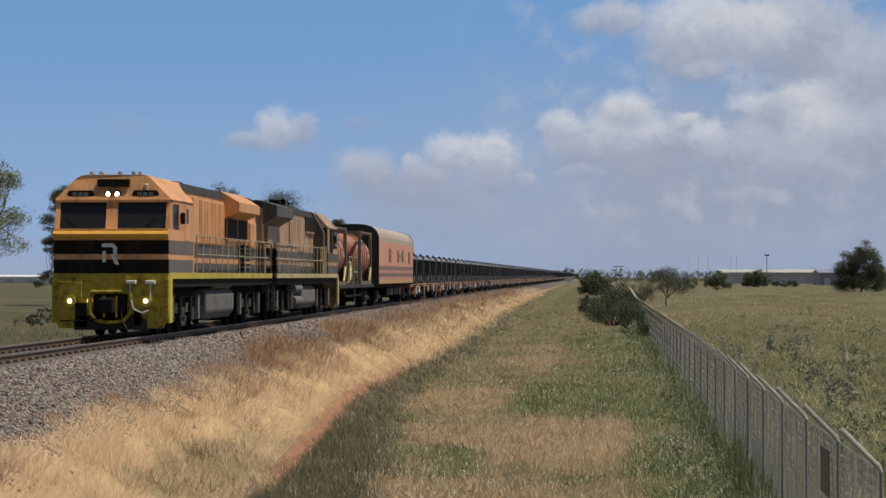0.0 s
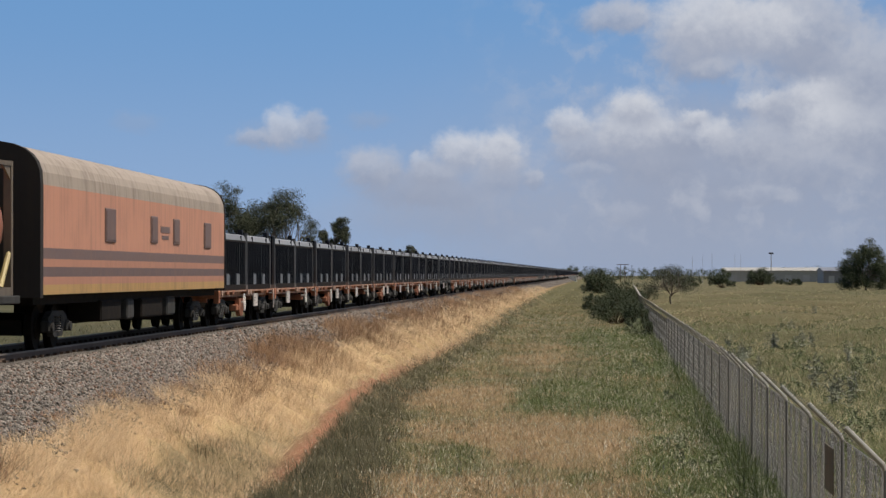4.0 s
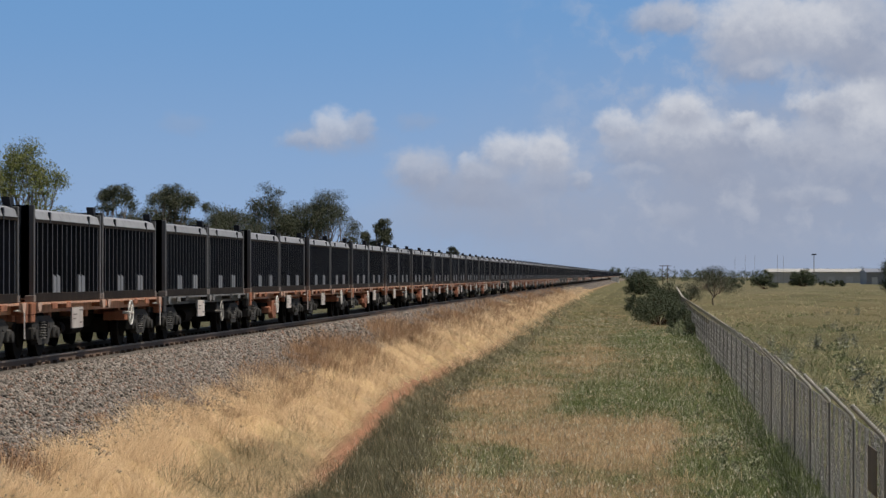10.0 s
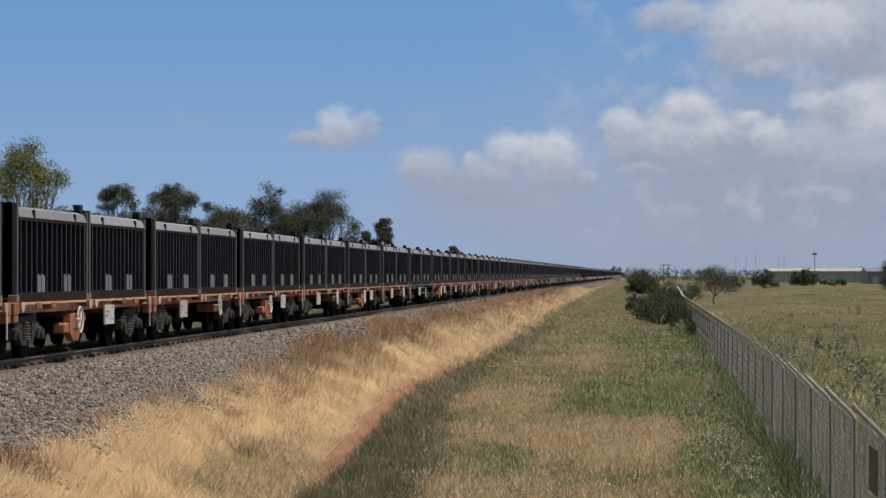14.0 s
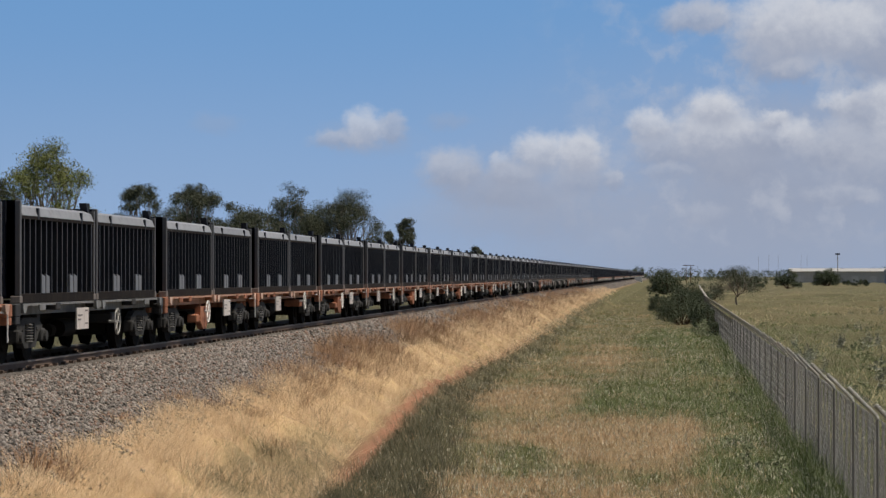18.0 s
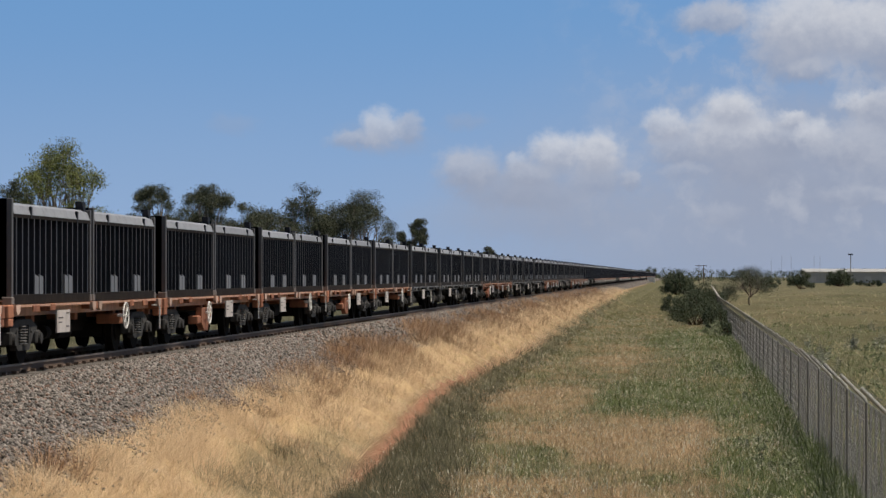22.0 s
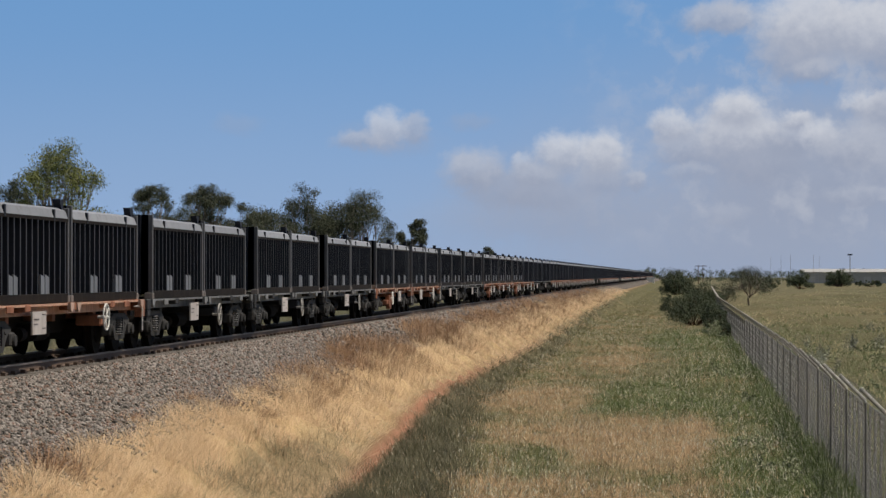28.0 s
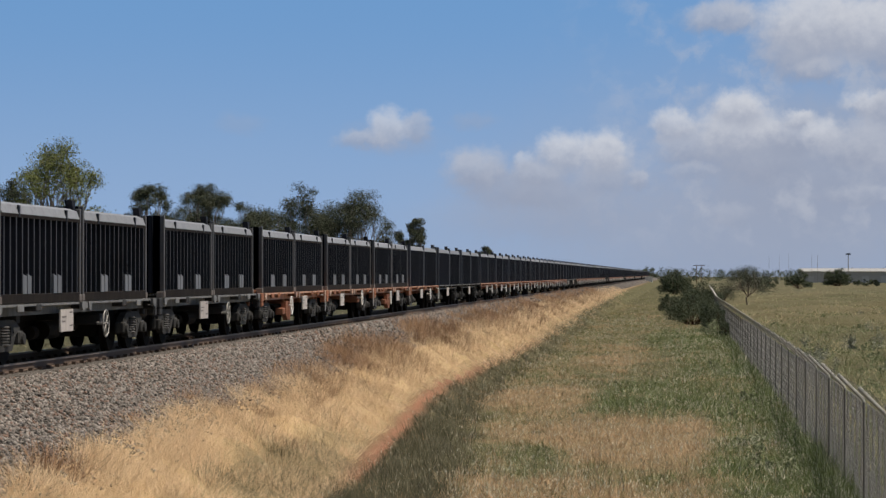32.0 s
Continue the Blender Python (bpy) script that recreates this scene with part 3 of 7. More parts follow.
def stones(count, y0, y1, lo, hi, seed):
    """Loose ballast stones lying on the shoulder."""
    r = np.random.default_rng(seed)
    y = r.uniform(y0, y1, count)
    edge = ballast_edge(y) + r.normal(0, 0.22, count)
    x = TRACK_X + 1.3 + r.uniform(0, 1, count) * (edge - TRACK_X - 1.3)
    s = r.uniform(lo, hi, count)
    z = np.maximum(ballast_z(x, y), ground_z(x, y)) + s * r.uniform(-0.1, 0.7, count)
    shape = np.array([(1, 0, 0), (-1, 0, 0), (0, 1, 0), (0, -1, 0), (0, 0, 1), (0, 0, -1), ], dtype=float)
    tri = np.array([(0, 2, 4), (2, 1, 4), (1, 3, 4), (3, 0, 4), (2, 0, 5), (1, 2, 5), (3, 1, 5), (0, 3, 5)])
    pts = shape[None] * r.uniform(0.6, 1.15, (count, 6, 3)) + r.uniform(-0.3, 0.3, (count, 6, 3))
    a, b = r.uniform(0, 6.28, count), r.uniform(-0.7, 0.7, count)
    ca, sa, cb, sb = np.cos(a)[:, None], np.sin(a)[:, None], np.cos(b)[:, None], np.sin(b)[:, None]
    X, Y, Z = pts[..., 0] * ca - pts[..., 1] * sa, pts[..., 0] * sa + pts[..., 1] * ca, pts[..., 2] * 0.75
    Y, Z = Y * cb - Z * sb, Y * sb + Z * cb
    V = np.stack([X, Y, Z], -1) * s[:, None, None] + np.stack([x, y, z], -1)[:, None]
    return V.reshape(-1, 3), (tri[None] + 6 * np.arange(count)[:, None, None]).reshape(-1, 3)


def stone_material():
    n = Nodes("ballast_stone")
    rnd = n.add("ShaderNodeNewGeometry").outputs["Random Per Island"]
    g = n.noise(60.0, 3.0, 0.6, n.place())
    col = n.mix(n.math("MULTIPLY_ADD", g, 0.2, n.math("MULTIPLY", rnd, 0.8)), (0.013, 0.012, 0.010), (0.45, 0.395, 0.345))
    col = n.mix(n.math("GREATER_THAN", n.math("FRACT", n.math("MULTIPLY", rnd, 13.7)), 0.85), col, (0.26, 0.17, 0.13))
    n.bump(g, 0.4, 0.01)
    return n.done(col, 0.85, 0.0, 0.3)


M["stone"] = stone_material()
for n_st, y0, y1, lo, hi, seed in ((60000, 28, 72, 0.024, 0.050, 1), (22000, 72, 150, 0.035, 0.070, 2), (6000, 150, 300, 0.06, 0.11, 3)):
    tagged(new("ballast_stones", mass("ballast_stones", *stones(n_st, y0, y1, lo, hi, seed), M["stone"])),
           "loose angular grey ballast stones on the shoulder", "stones", kind="stuff")


def rails():
    track = thing("railway_track", pose(TRACK_X, 0, RAIL_Z), "steel rails on concrete sleepers in grey ballast", "railway track", kind="structure")
    head = [(-0.035, 0), (0.035, 0), (0.035, -0.035), (-0.035, -0.035)]
    web = [(-0.009, -0.035), (0.009, -0.035), (0.009, -0.13), (0.07, -0.145), (0.07, -0.16), (-0.07, -0.16), (-0.07, -0.145), (-0.009, -0.13)]
    for s in (-0.7175 - 0.035, 0.7175 + 0.035):
        rail = part("rail", prism(B(), [(x + s, z) for x, z in web], -60, 2600, "y"), M["rail"], track)
        part("rail_head", prism(B(), [(x + s, z) for x, z in head], -60, 2600, "y"), M["rail_head"], rail)
    bm = B()
    box(bm, -1.25, 1.25, -0.12, 0.12, -0.36, -0.165, 0.02)
    me = finish("sleeper", bm, M["sleeper"])
    y = 30.0
    for k in range(190):
        shared("sleeper", me, track, Matrix.Translation((0, y, 0)))
        y += 0.68
    # the fastenings show as small dark lumps on the rail foot
    bm = B()
    for k in range(120):
        for s in (-0.86, 0.86, -0.64, 0.64):
            box(bm, s - 0.04, s + 0.04, 30 + 0.68 * k - 0.05, 30 + 0.68 * k + 0.05, -0.17, -0.11)
    part("rail_clips", bm, M["rail"], track)


rails()


# ---- the train: each thing's origin is on the rail level, at its front end; y runs back along the train ----
MOVING = []     # (thing, y of its front at the start of the clip, z)


def rolling(ob, y, z=0.0):
    MOVING.append((ob, y, z))
    ob.matrix_basis = pose(TRACK_X, y, RAIL_Z + z)
    return ob


def wheelset_mesh(r=0.46):
    bm = B()
    for s in (-0.76, 0.76):
        rod(bm, (s - 0.065, 0, r), (s + 0.065, 0, r), r, 20)
        rod(bm, (s - 0.09 * (1 if s > 0 else -1), 0, r), (s - 0.06 * (1 if s > 0 else -1), 0, r), r + 0.03, 20)
        rod(bm, (s, 0, r), (s + 0.1 * (1 if s > 0 else -1), 0, r), r * 0.62, 16, r * 0.5)
    rod(bm, (-0.8, 0, r), (0.8, 0, r), 0.085, 8)
    return finish("wheelset", bm, M["wheel"])


WHEELSET = wheelset_mesh()
BIG_WHEELSET = wheelset_mesh(0.51)


def side_frame_mesh(s):
    """Cast three-piece bogie side with its window, spring nest and axle boxes."""
    bm = B()
    x0, x1 = (s * 0.96, s * 1.10) if s > 0 else (s * 1.10, s * 0.96)
    prism(bm, [(-0.95, 0.50), (-0.95, 0.66), (-0.55, 0.80), (0.55, 0.80), (0.95, 0.66), (0.95, 0.50), (0.55, 0.58), (0.42, 0.70), (-0.42, 0.70), (-0.55, 0.58)], x0, x1)
    prism(bm, [(-0.72, 0.56), (-0.40, 0.26), (0.40, 0.26), (0.72, 0.56), (0.56, 0.56), (0.34, 0.36), (-0.34, 0.36), (-0.56, 0.56)], x0, x1)
    for y in (-0.42, 0.42):
        box(bm, x0, x1, y - 0.06, y + 0.06, 0.30, 0.74)
    for y in (-0.90, 0.90):
        box(bm, x0 - 0.02, x1 + 0.05, y - 0.15, y + 0.15, 0.36, 0.60, 0.03)
        rod(bm, (x1 if s > 0 else x0, y, 0.46), (s * 1.20, y, 0.46), 0.10, 12)
    return finish("side_frame", bm, M["under_grey"])


def spring_mesh(s):
    """A stack of coils in the bogie's window, turned as one ridged column."""
    bm = B()
    n, rings = 10, []
    for k in range(15):
        r, z = (0.155 if k % 2 else 0.105), 0.35 + 0.025 * k
        rings.append([bm.verts.new((s * 1.05 + 0.8 * r * math.cos(2 * math.pi * i / n), r * math.sin(2 * math.pi * i / n), z)) for i in range(n)])
    for a, b in zip(rings, rings[1:]):
        for i in range(n):
            bm.faces.new((a[i], a[(i + 1) % n], b[(i + 1) % n], b[i]))
    bm.faces.new(rings[0][::-1])
    bm.faces.new(rings[-1])
    bmesh.ops.recalc_face_normals(bm, faces=bm.faces[:])
    return finish("spring_nest", bm, M["spring"])


SIDE_FRAME = {s: side_frame_mesh(s) for s in (-1, 1)}
SPRING = {s: spring_mesh(s) for s in (-1, 1)}


def bogie(parent, y, full=True):
    bm = B()
    box(bm, -1.0, 1.0, -0.2, 0.2, 0.42, 0.76, 0.03)
    box(bm, -0.62, 0.62, -1.3, 1.3, 0.30, 0.62)
    frame_ob = part("bogie", bm, M["under"], parent)
    frame_ob.matrix_basis = Matrix.Translation((0, y, 0))
    for s in (-1, 1):
        shared("side_frame", SIDE_FRAME[s], frame_ob)
        if full:
            shared("spring_nest", SPRING[s], frame_ob)
    for dy in (-0.9, 0.9):
        shared("wheelset", WHEELSET, frame_ob, Matrix.Translation((0, dy, 0)))
    return frame_ob


def coupler(parent, y, way, material=None):
    bm = B()
    box(bm, -0.10, 0.10, min(y, y + way * 0.5), max(y, y + way * 0.5), 0.76, 0.98, 0.02)
    box(bm, -0.17, 0.17, min(y + way * 0.38, y + way * 0.62), max(y + way * 0.38, y + way * 0.62), 0.70, 1.02, 0.04)
    return part("coupler", bm, material or M["under"], parent)


def data_plate(parent, x, y0, y1, z0, z1, marks=True):
    bm = B()
    box(bm, x - 0.015, x + 0.015, y0, y1, z0, z1)
    plate = part("data_plate", bm, M["plate"], parent, "pale metal data plate with worn dark marks")
    for k, (a, b) in enumerate(((0.70, 0.92), (0.1, 0.45), (0.1, 0.35), (0.70, 0.92)) if marks else ()):
        z = z1 - (k + 0.7) * (z1 - z0) / 5
        part("plate_mark", box(B(), x + 0.015, x + 0.020, y0 + a * (y1 - y0), y0 + b * (y1 - y0), z - 0.012, z + 0.012), M["plate_mark"], plate)


def hand_wheel(parent, x, y, z, r, material, label):
    bm = B()
    ring(bm, (x, y, z), "x", r, 0.016)
    for k in range(3):
        a = math.pi * k / 4
        rod(bm, (x, y - r * math.cos(a), z - r * math.sin(a)), (x, y + r * math.cos(a), z + r * math.sin(a)), 0.012, 5)
    rod(bm, (x - 0.18, y, z), (x + 0.03, y, z), 0.03, 6)
    part("handbrake_wheel", bm, material, parent, label)


def skeletal_wagon(length, style, near=True):
    """Two-slot container wagon. style: 'a' or 'b' for the rust-red pair, 'd' for the dark ones."""
    rust = style != "d"
    paint = M["rust"] if rust else M["wagon_dark"]
    label = ("rust-red skeletal container wagon with a white handbrake wheel" if rust
             else "dark grey skeletal container wagon with a pale deck edge")
    w = thing("container_wagon", pose(0, 0, 0), label, "wagon", "wagons of the ore train")
    e0, e1 = 0.30, length - 0.30
    bm = B()
    for s in (-1, 1):
        x0, x1 = sorted((s * 1.27, s * 1.02))
        box(bm, x0, x1, e0, e1, 1.025, 1.065)
        box(bm, s * 1.03 - 0.015, s * 1.03 + 0.015, e0, e1, 0.86, 1.025)
    part("side_sill", bm, M["rust_edge"] if rust else M["wagon_edge"], w)
    bm = B()
    box(bm, -0.35, 0.35, e0, e1, 0.70, 1.02, 0.02)
    prism(bm, [(2.9, 0.72), (3.6, 0.45), (length - 3.6, 0.45), (length - 2.9, 0.72)], -0.30, 0.30)
    part("centre_sill", bm, M["under"], w)
    for y in (e0, length * 0.245, length * 0.5, length * 0.755, e1):
        bm = B()
        tip = y in (e0, e1)
        box(bm, -1.285, 1.285, y - 0.17, y + 0.17, 0.84 if tip else 0.93, 1.072, 0.02)
        box(bm, -0.9, 0.9, y - 0.12, y + 0.12, 0.72, 0.93)
        if tip:
            for s in (-1, 1):
                box(bm, s * 1.2 - 0.08, s * 1.2 + 0.08, y - 0.15, y + 0.15, 0.70, 0.85, 0.02)
        part("cross_bearer", bm, paint if rust or near else M["under"], w)
    for y, way in ((e0, -1), (e1, 1)):
        coupler(w, y, way, M["under"])
    for y in (1.85, length - 1.85):
        bogie(w, y, near)
    if not near:
        data_plate(w, 1.25, 0.35 * length, 0.35 * length + 1.0, 0.53, 0.94, False)
        hand_wheel(w, 1.31, 0.66 * length, 0.70, 0.26, M["white"] if rust else M["under_grey"], "")
        part("shunter_step", tube(B(), [(1.2, e1 - 0.25, 0.95), (1.32, e1 - 0.3, 0.9), (1.32, e1 - 0.3, 0.42)], 0.03, 5), M["white"] if rust else M["under_grey"], w)
        return w
    if style == "a":
        py, hy, hz = 0.31, 0.70, 0.76
    elif style == "b":
        py, hy, hz = 0.64, 0.41, 0.68
    else:
        py, hy, hz = 0.40, 0.62, 0.62
    data_plate(w, 1.25, py * length - 0.5, py * length + 0.5, 0.53, 0.94)
    hand_wheel(w, 1.31, hy * length, hz, 0.26, M["white"] if rust else M["steel"], "white spoked handbrake wheel" if rust else "dull grey spoked handbrake wheel")
    bm = B()
    if style == "b":
        prism(bm, [(hy * length - 0.55, 0.80), (hy * length - 0.55, 0.45), (hy * length - 0.2, 0.25), (hy * length + 0.25, 0.25), (hy * length + 0.5, 0.55), (hy * length + 0.9, 0.66), (hy * length + 0.9, 0.80)], 1.08, 1.22)
        box(bm, 0.95, 1.2, hy * length - 0.9, hy * length - 0.3, 0.42, 0.62, 0.03)
    else:
        box(bm, 0.6, 1.12, hy * length + 0.35, hy * length + 0.8, 0.58, 0.8, 0.03)
    part("brake_bracket", bm, paint, w)
    part("air_reservoir", rod(B(), (0.55, length * 0.5 - 0.5, 0.52), (0.55, length * 0.5 + 0.5, 0.52), 0.17, 12), M["under"], w)
    part("brake_cylinder", rod(B(), (0.6, length * 0.38, 0.5), (0.6, length * 0.38 + 0.35, 0.5), 0.13, 10), M["under"], w)
    bm = B()
    for y in (e1 - 0.25,):
        tube(bm, [(1.2, y, 0.95), (1.32, y - 0.05, 0.9), (1.32, y - 0.05, 0.42)], 0.016, 5)
        tube(bm, [(1.2, y - 0.32, 0.93), (1.32, y - 0.05, 0.93)], 0.016, 5)
    part("shunter_step", bm, M["white"] if rust else M["under_grey"], w)
    for y in (length * 0.15, length * 0.5, length * 0.85):
        part("lashing_lug", box(B(), 1.27, 1.30, y - 0.22, y + 0.22, 0.93, 1.05, 0.01), paint if rust else M["wagon_edge"], w)
    for y in (e0 + 0.32, length * 0.5 - 0.28, length * 0.5 + 0.28, e1 - 0.32):
        part("twist_lock", prism(B(), [(y - 0.13, 0.96), (y - 0.15, 1.07), (y + 0.15, 1.07), (y + 0.13, 0.96), (y + 0.05, 0.90), (y - 0.05, 0.90)], 1.26, 1.325), M["lug"] if rust else M["wagon_edge"], w)
    return w


def ore_container(near=True):
    """Half-height ribbed ore box with a pale clip-on lid."""
    L, W, H = 6.06, 1.22, 1.555
    c = thing("ore_container", pose(0, 0, 0), "black ribbed steel ore container with a dusty grey lid", "container", "containers of the ore train")
    for s in (-1, 1):
        # pressed side: one folded sheet, ribs painted paler for the light they catch
        bm = B()
        inner, outer, line = s * (W - 0.085), s * (W - 0.005), []
        for k in range(14):
            y = 0.12 + (L - 0.24) * (k + 0.5) / 14
            line += [(inner, y - 0.04), (outer, y - 0.02), (outer, y + 0.02), (inner, y + 0.04)]
        line = [(inner, 0.12)] + line + [(inner, L - 0.12)]
        lower = [bm.verts.new((x, y, 0.16)) for x, y in line]
        upper = [bm.verts.new((x, y, H)) for x, y in line]
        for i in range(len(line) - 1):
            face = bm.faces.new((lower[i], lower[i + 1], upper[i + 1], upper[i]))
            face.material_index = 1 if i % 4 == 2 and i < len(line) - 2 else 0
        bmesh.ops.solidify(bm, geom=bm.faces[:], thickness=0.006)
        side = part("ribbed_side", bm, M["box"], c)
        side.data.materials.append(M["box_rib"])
    bm = B()
    box(bm, -W + 0.08, W - 0.08, 0.10, L - 0.10, 0.10, 0.16)
    part("floor_plate", bm, M["box"], c)
    for y, way in ((0.08, -1), (L - 0.08, 1)):
        bm = B()
        line = [(-W + 0.1, 0.0)]
        for k in range(7):
            x = -0.9 + 0.3 * k
            line += [(x - 0.06, 0.0), (x - 0.04, 0.05), (x + 0.04, 0.05), (x + 0.06, 0.0)]
        line.append((W - 0.1, 0.0))
        lower = [bm.verts.new((x, y + way * d, 0.1)) for x, d in line]
        upper = [bm.verts.new((x, y + way * d, H + (0.26 if way < 0 else 0.18))) for x, d in line]
        for i in range(len(line) - 1):
            bm.faces.new((lower[i], lower[i + 1], upper[i + 1], upper[i]))
        bmesh.ops.solidify(bm, geom=bm.faces[:], thickness=0.006)
        part("end_wall", bm, M["box"], c)
    bm = B()
    for s in (-1, 1):
        x0, x1 = sorted((s * (W - 0.10), s * W))
        box(bm, x0, x1, 0.1, L - 0.1, 0.0, 0.17, 0.01)
        box(bm, x0, x1, 0.1, L - 0.1, H - 0.06, H + 0.005)
    part("bottom_rail", bm, M["black"], c)
    for sx in (-1, 1):
        for y in (0.07, L - 0.07):
            bm = B()
            box(bm, sx * (W - 0.05) - 0.05, sx * (W - 0.05) + 0.05, y - 0.05, y + 0.05, 0.12, H + (0.26 if y < 1 else 0.20), 0.012)
            post = part("corner_post", bm, M["box_post"], c)
            bm = B()
            box(bm, sx * (W - 0.08) - 0.09, sx * (W - 0.08) + 0.09, y - 0.09, y + 0.09, 0.0, 0.13, 0.012)
            part("corner_casting", bm, M["casting"], post)
    bm = B()
    prism(bm, [(-W - 0.005, H), (-W + 0.05, H + 0.15), (-W + 0.16, H + 0.20), (-0.5, H + 0.22), (0.5, H + 0.22), (W - 0.16, H + 0.20), (W - 0.05, H + 0.15), (W + 0.005, H)], 0.16, L - 0.16, "y")
    bmesh.ops.bevel(bm, geom=[e for e in bm.edges if abs(e.verts[0].co.y - e.verts[1].co.y) < 0.01 and e.verts[0].co.z > H + 0.1 and e.verts[1].co.z > H + 0.1], offset=0.03, segments=1, affect="EDGES")
    part("lid", bm, M["lid"], c, "dusty pale grey lid with sloped edges")
    for s in (-1, 1):
        for y in (0.22 * L, 0.80 * L):
            part("lid_clamp", box(B(), s * (W - 0.01) - 0.02, s * (W - 0.01) + 0.02, y - 0.05, y + 0.05, H - 0.05, H + 0.15), M["box"], c)
    for sx in (-1, 1):
        bm = B()
        prism(bm, [(L - 0.44, H + 0.36), (L - 0.10, H + 0.36), (L - 0.16, H + 0.18), (L - 0.28, H + 0.16)], sx * (W - 0.16) - 0.07, sx * (W - 0.16) + 0.07)
        part("stacking_guide", bm, M["box"], c)
    for y in (0.31 * L, 0.68 * L):
        bm = B()
        for dy in (-0.165, 0.165):
            prism(bm, [(y + dy - 0.145, 0.17), (y + dy + 0.125, 0.17), (y + dy + 0.125, 0.47), (y + dy - 0.145, 0.52)], W - 0.02, W + 0.012)
        part("fork_pocket", bm, M["pocket"], c, "bare grey fork pocket plate")
    return c


def far_container():
    L, W, H = 6.06, 1.22, 1.555
    c = thing("ore_container", pose(0, 0, 0), "black ribbed steel ore container with a dusty grey lid", "container", "containers of the ore train")
    bm = B()
    line = [(-W + 0.06, L - 0.08), (-W + 0.06, 0.08), (W - 0.065, 0.08)]
    for k in range(14):
        y = 0.12 + (L - 0.24) * (k + 0.5) / 14
        line += [(W - 0.065, y - 0.04), (W - 0.005, y - 0.025), (W - 0.005, y + 0.025), (W - 0.065, y + 0.04)]
    line.append((W - 0.065, L - 0.08))
    low, high = ([bm.verts.new((x, y, z)) for x, y in line] for z in (0.0, H))
    for i in range(len(line)):
        j = (i + 1) % len(line)
        bm.faces.new((low[i], low[j], high[j], high[i]))
    bm.faces.new(low[::-1])
    bm.faces.new(high)
    part("box_shell", bm, M["box"], c)
    bm = B()
    for sx in (-1, 1):
        for y in (0.07, L - 0.07):
            box(bm, sx * (W - 0.07) - 0.07, sx * (W - 0.07) + 0.07, y - 0.07, y + 0.07, 0.0, H + 0.27)
        prism(bm, [(L - 0.44, H + 0.36), (L - 0.10, H + 0.36), (L - 0.16, H + 0.18), (L - 0.28, H + 0.16)], sx * (W - 0.16) - 0.07, sx * (W - 0.16) + 0.07)
    part("corner_post", bm, M["box_rib"], c)
    bm = B()
    prism(bm, [(-W - 0.005, H), (-W + 0.06, H + 0.18), (W - 0.06, H + 0.18), (W + 0.005, H)], 0.16, L - 0.16, "y")
    part("lid", bm, M["lid"], c)
    return c


# ---- locomotives ----
def loco_bogie(parent, y, mirror=1):
    """Three-axle bogie with boxes, coil springs and brake gear."""
    bm = B()
    for s in (-1, 1):
        x0, x1 = sorted((s * 1.02, s * 1.18))
        prism(bm, [(-2.2, 0.55), (-2.2, 0.78), (-1.2, 0.92), (1.2, 0.92), (2.2, 0.78), (2.2, 0.55), (1.3, 0.62), (-1.3, 0.62)], x0, x1)
    box(bm, -1.0, 1.0, -2.0, 2.0, 0.55, 0.8)
    b = part("bogie", bm, M["under"], parent)
    b.matrix_basis = Matrix.Translation((0, y, 0))
    for dy in (-1.75, 0.0, 1.75):
        shared("wheelset", BIG_WHEELSET, b, Matrix.Translation((0, dy, 0)))
        for s in (-1, 1):
            bm = B()
            box(bm, s * 1.14 - 0.09, s * 1.14 + 0.09, dy - 0.2, dy + 0.2, 0.32, 0.70, 0.03)
            part("axle_box", bm, M["under_grey"], b)
    for s in (-1, 1):
        for dy in (-1.2, 0.6):
            bm = B()
            for z in np.arange(0.58, 0.86, 0.07):
                rod(bm, (s * 1.16, dy, z), (s * 1.16, dy, z + 0.05), 0.10, 10)
            part("coil_spring", bm, M["spring"], b)
        part("brake_pipe", tube(B(), [(s * 1.2, -2.1, 1.0), (s * 1.24, -1.4, 0.98), (s * 1.24, 0.8, 1.02), (s * 1.22, 2.1, 0.96)], 0.025, 6), M["under"], b)
        part("swing_link", prism(B(), [(-0.5, 0.34), (-0.2, 0.2), (0.35, 0.24), (0.6, 0.46), (0.2, 0.5)], s * 1.19 - 0.04, s * 1.19 + 0.04), M["under_grey"], b)
    for dy in (-1.3, 0.45, 2.2):
        part("traction_motor", box(B(), -0.66, 0.66, dy - 0.42, dy + 0.42, 0.16, 0.9, 0.05), M["under"], b)
    for s in (-1, 1):
        for dy in (-2.25, 2.25, -0.9, 0.9):
            bm = B()
            box(bm, s * 1.26 - 0.06, s * 1.26 + 0.06, dy - 0.12, dy + 0.12, 0.35, 1.05, 0.02)
            part("sand_box" if abs(dy) > 2 else "brake_cylinder", bm, M["tank_grey"] if abs(dy) > 2 else M["under"], b)
    return b


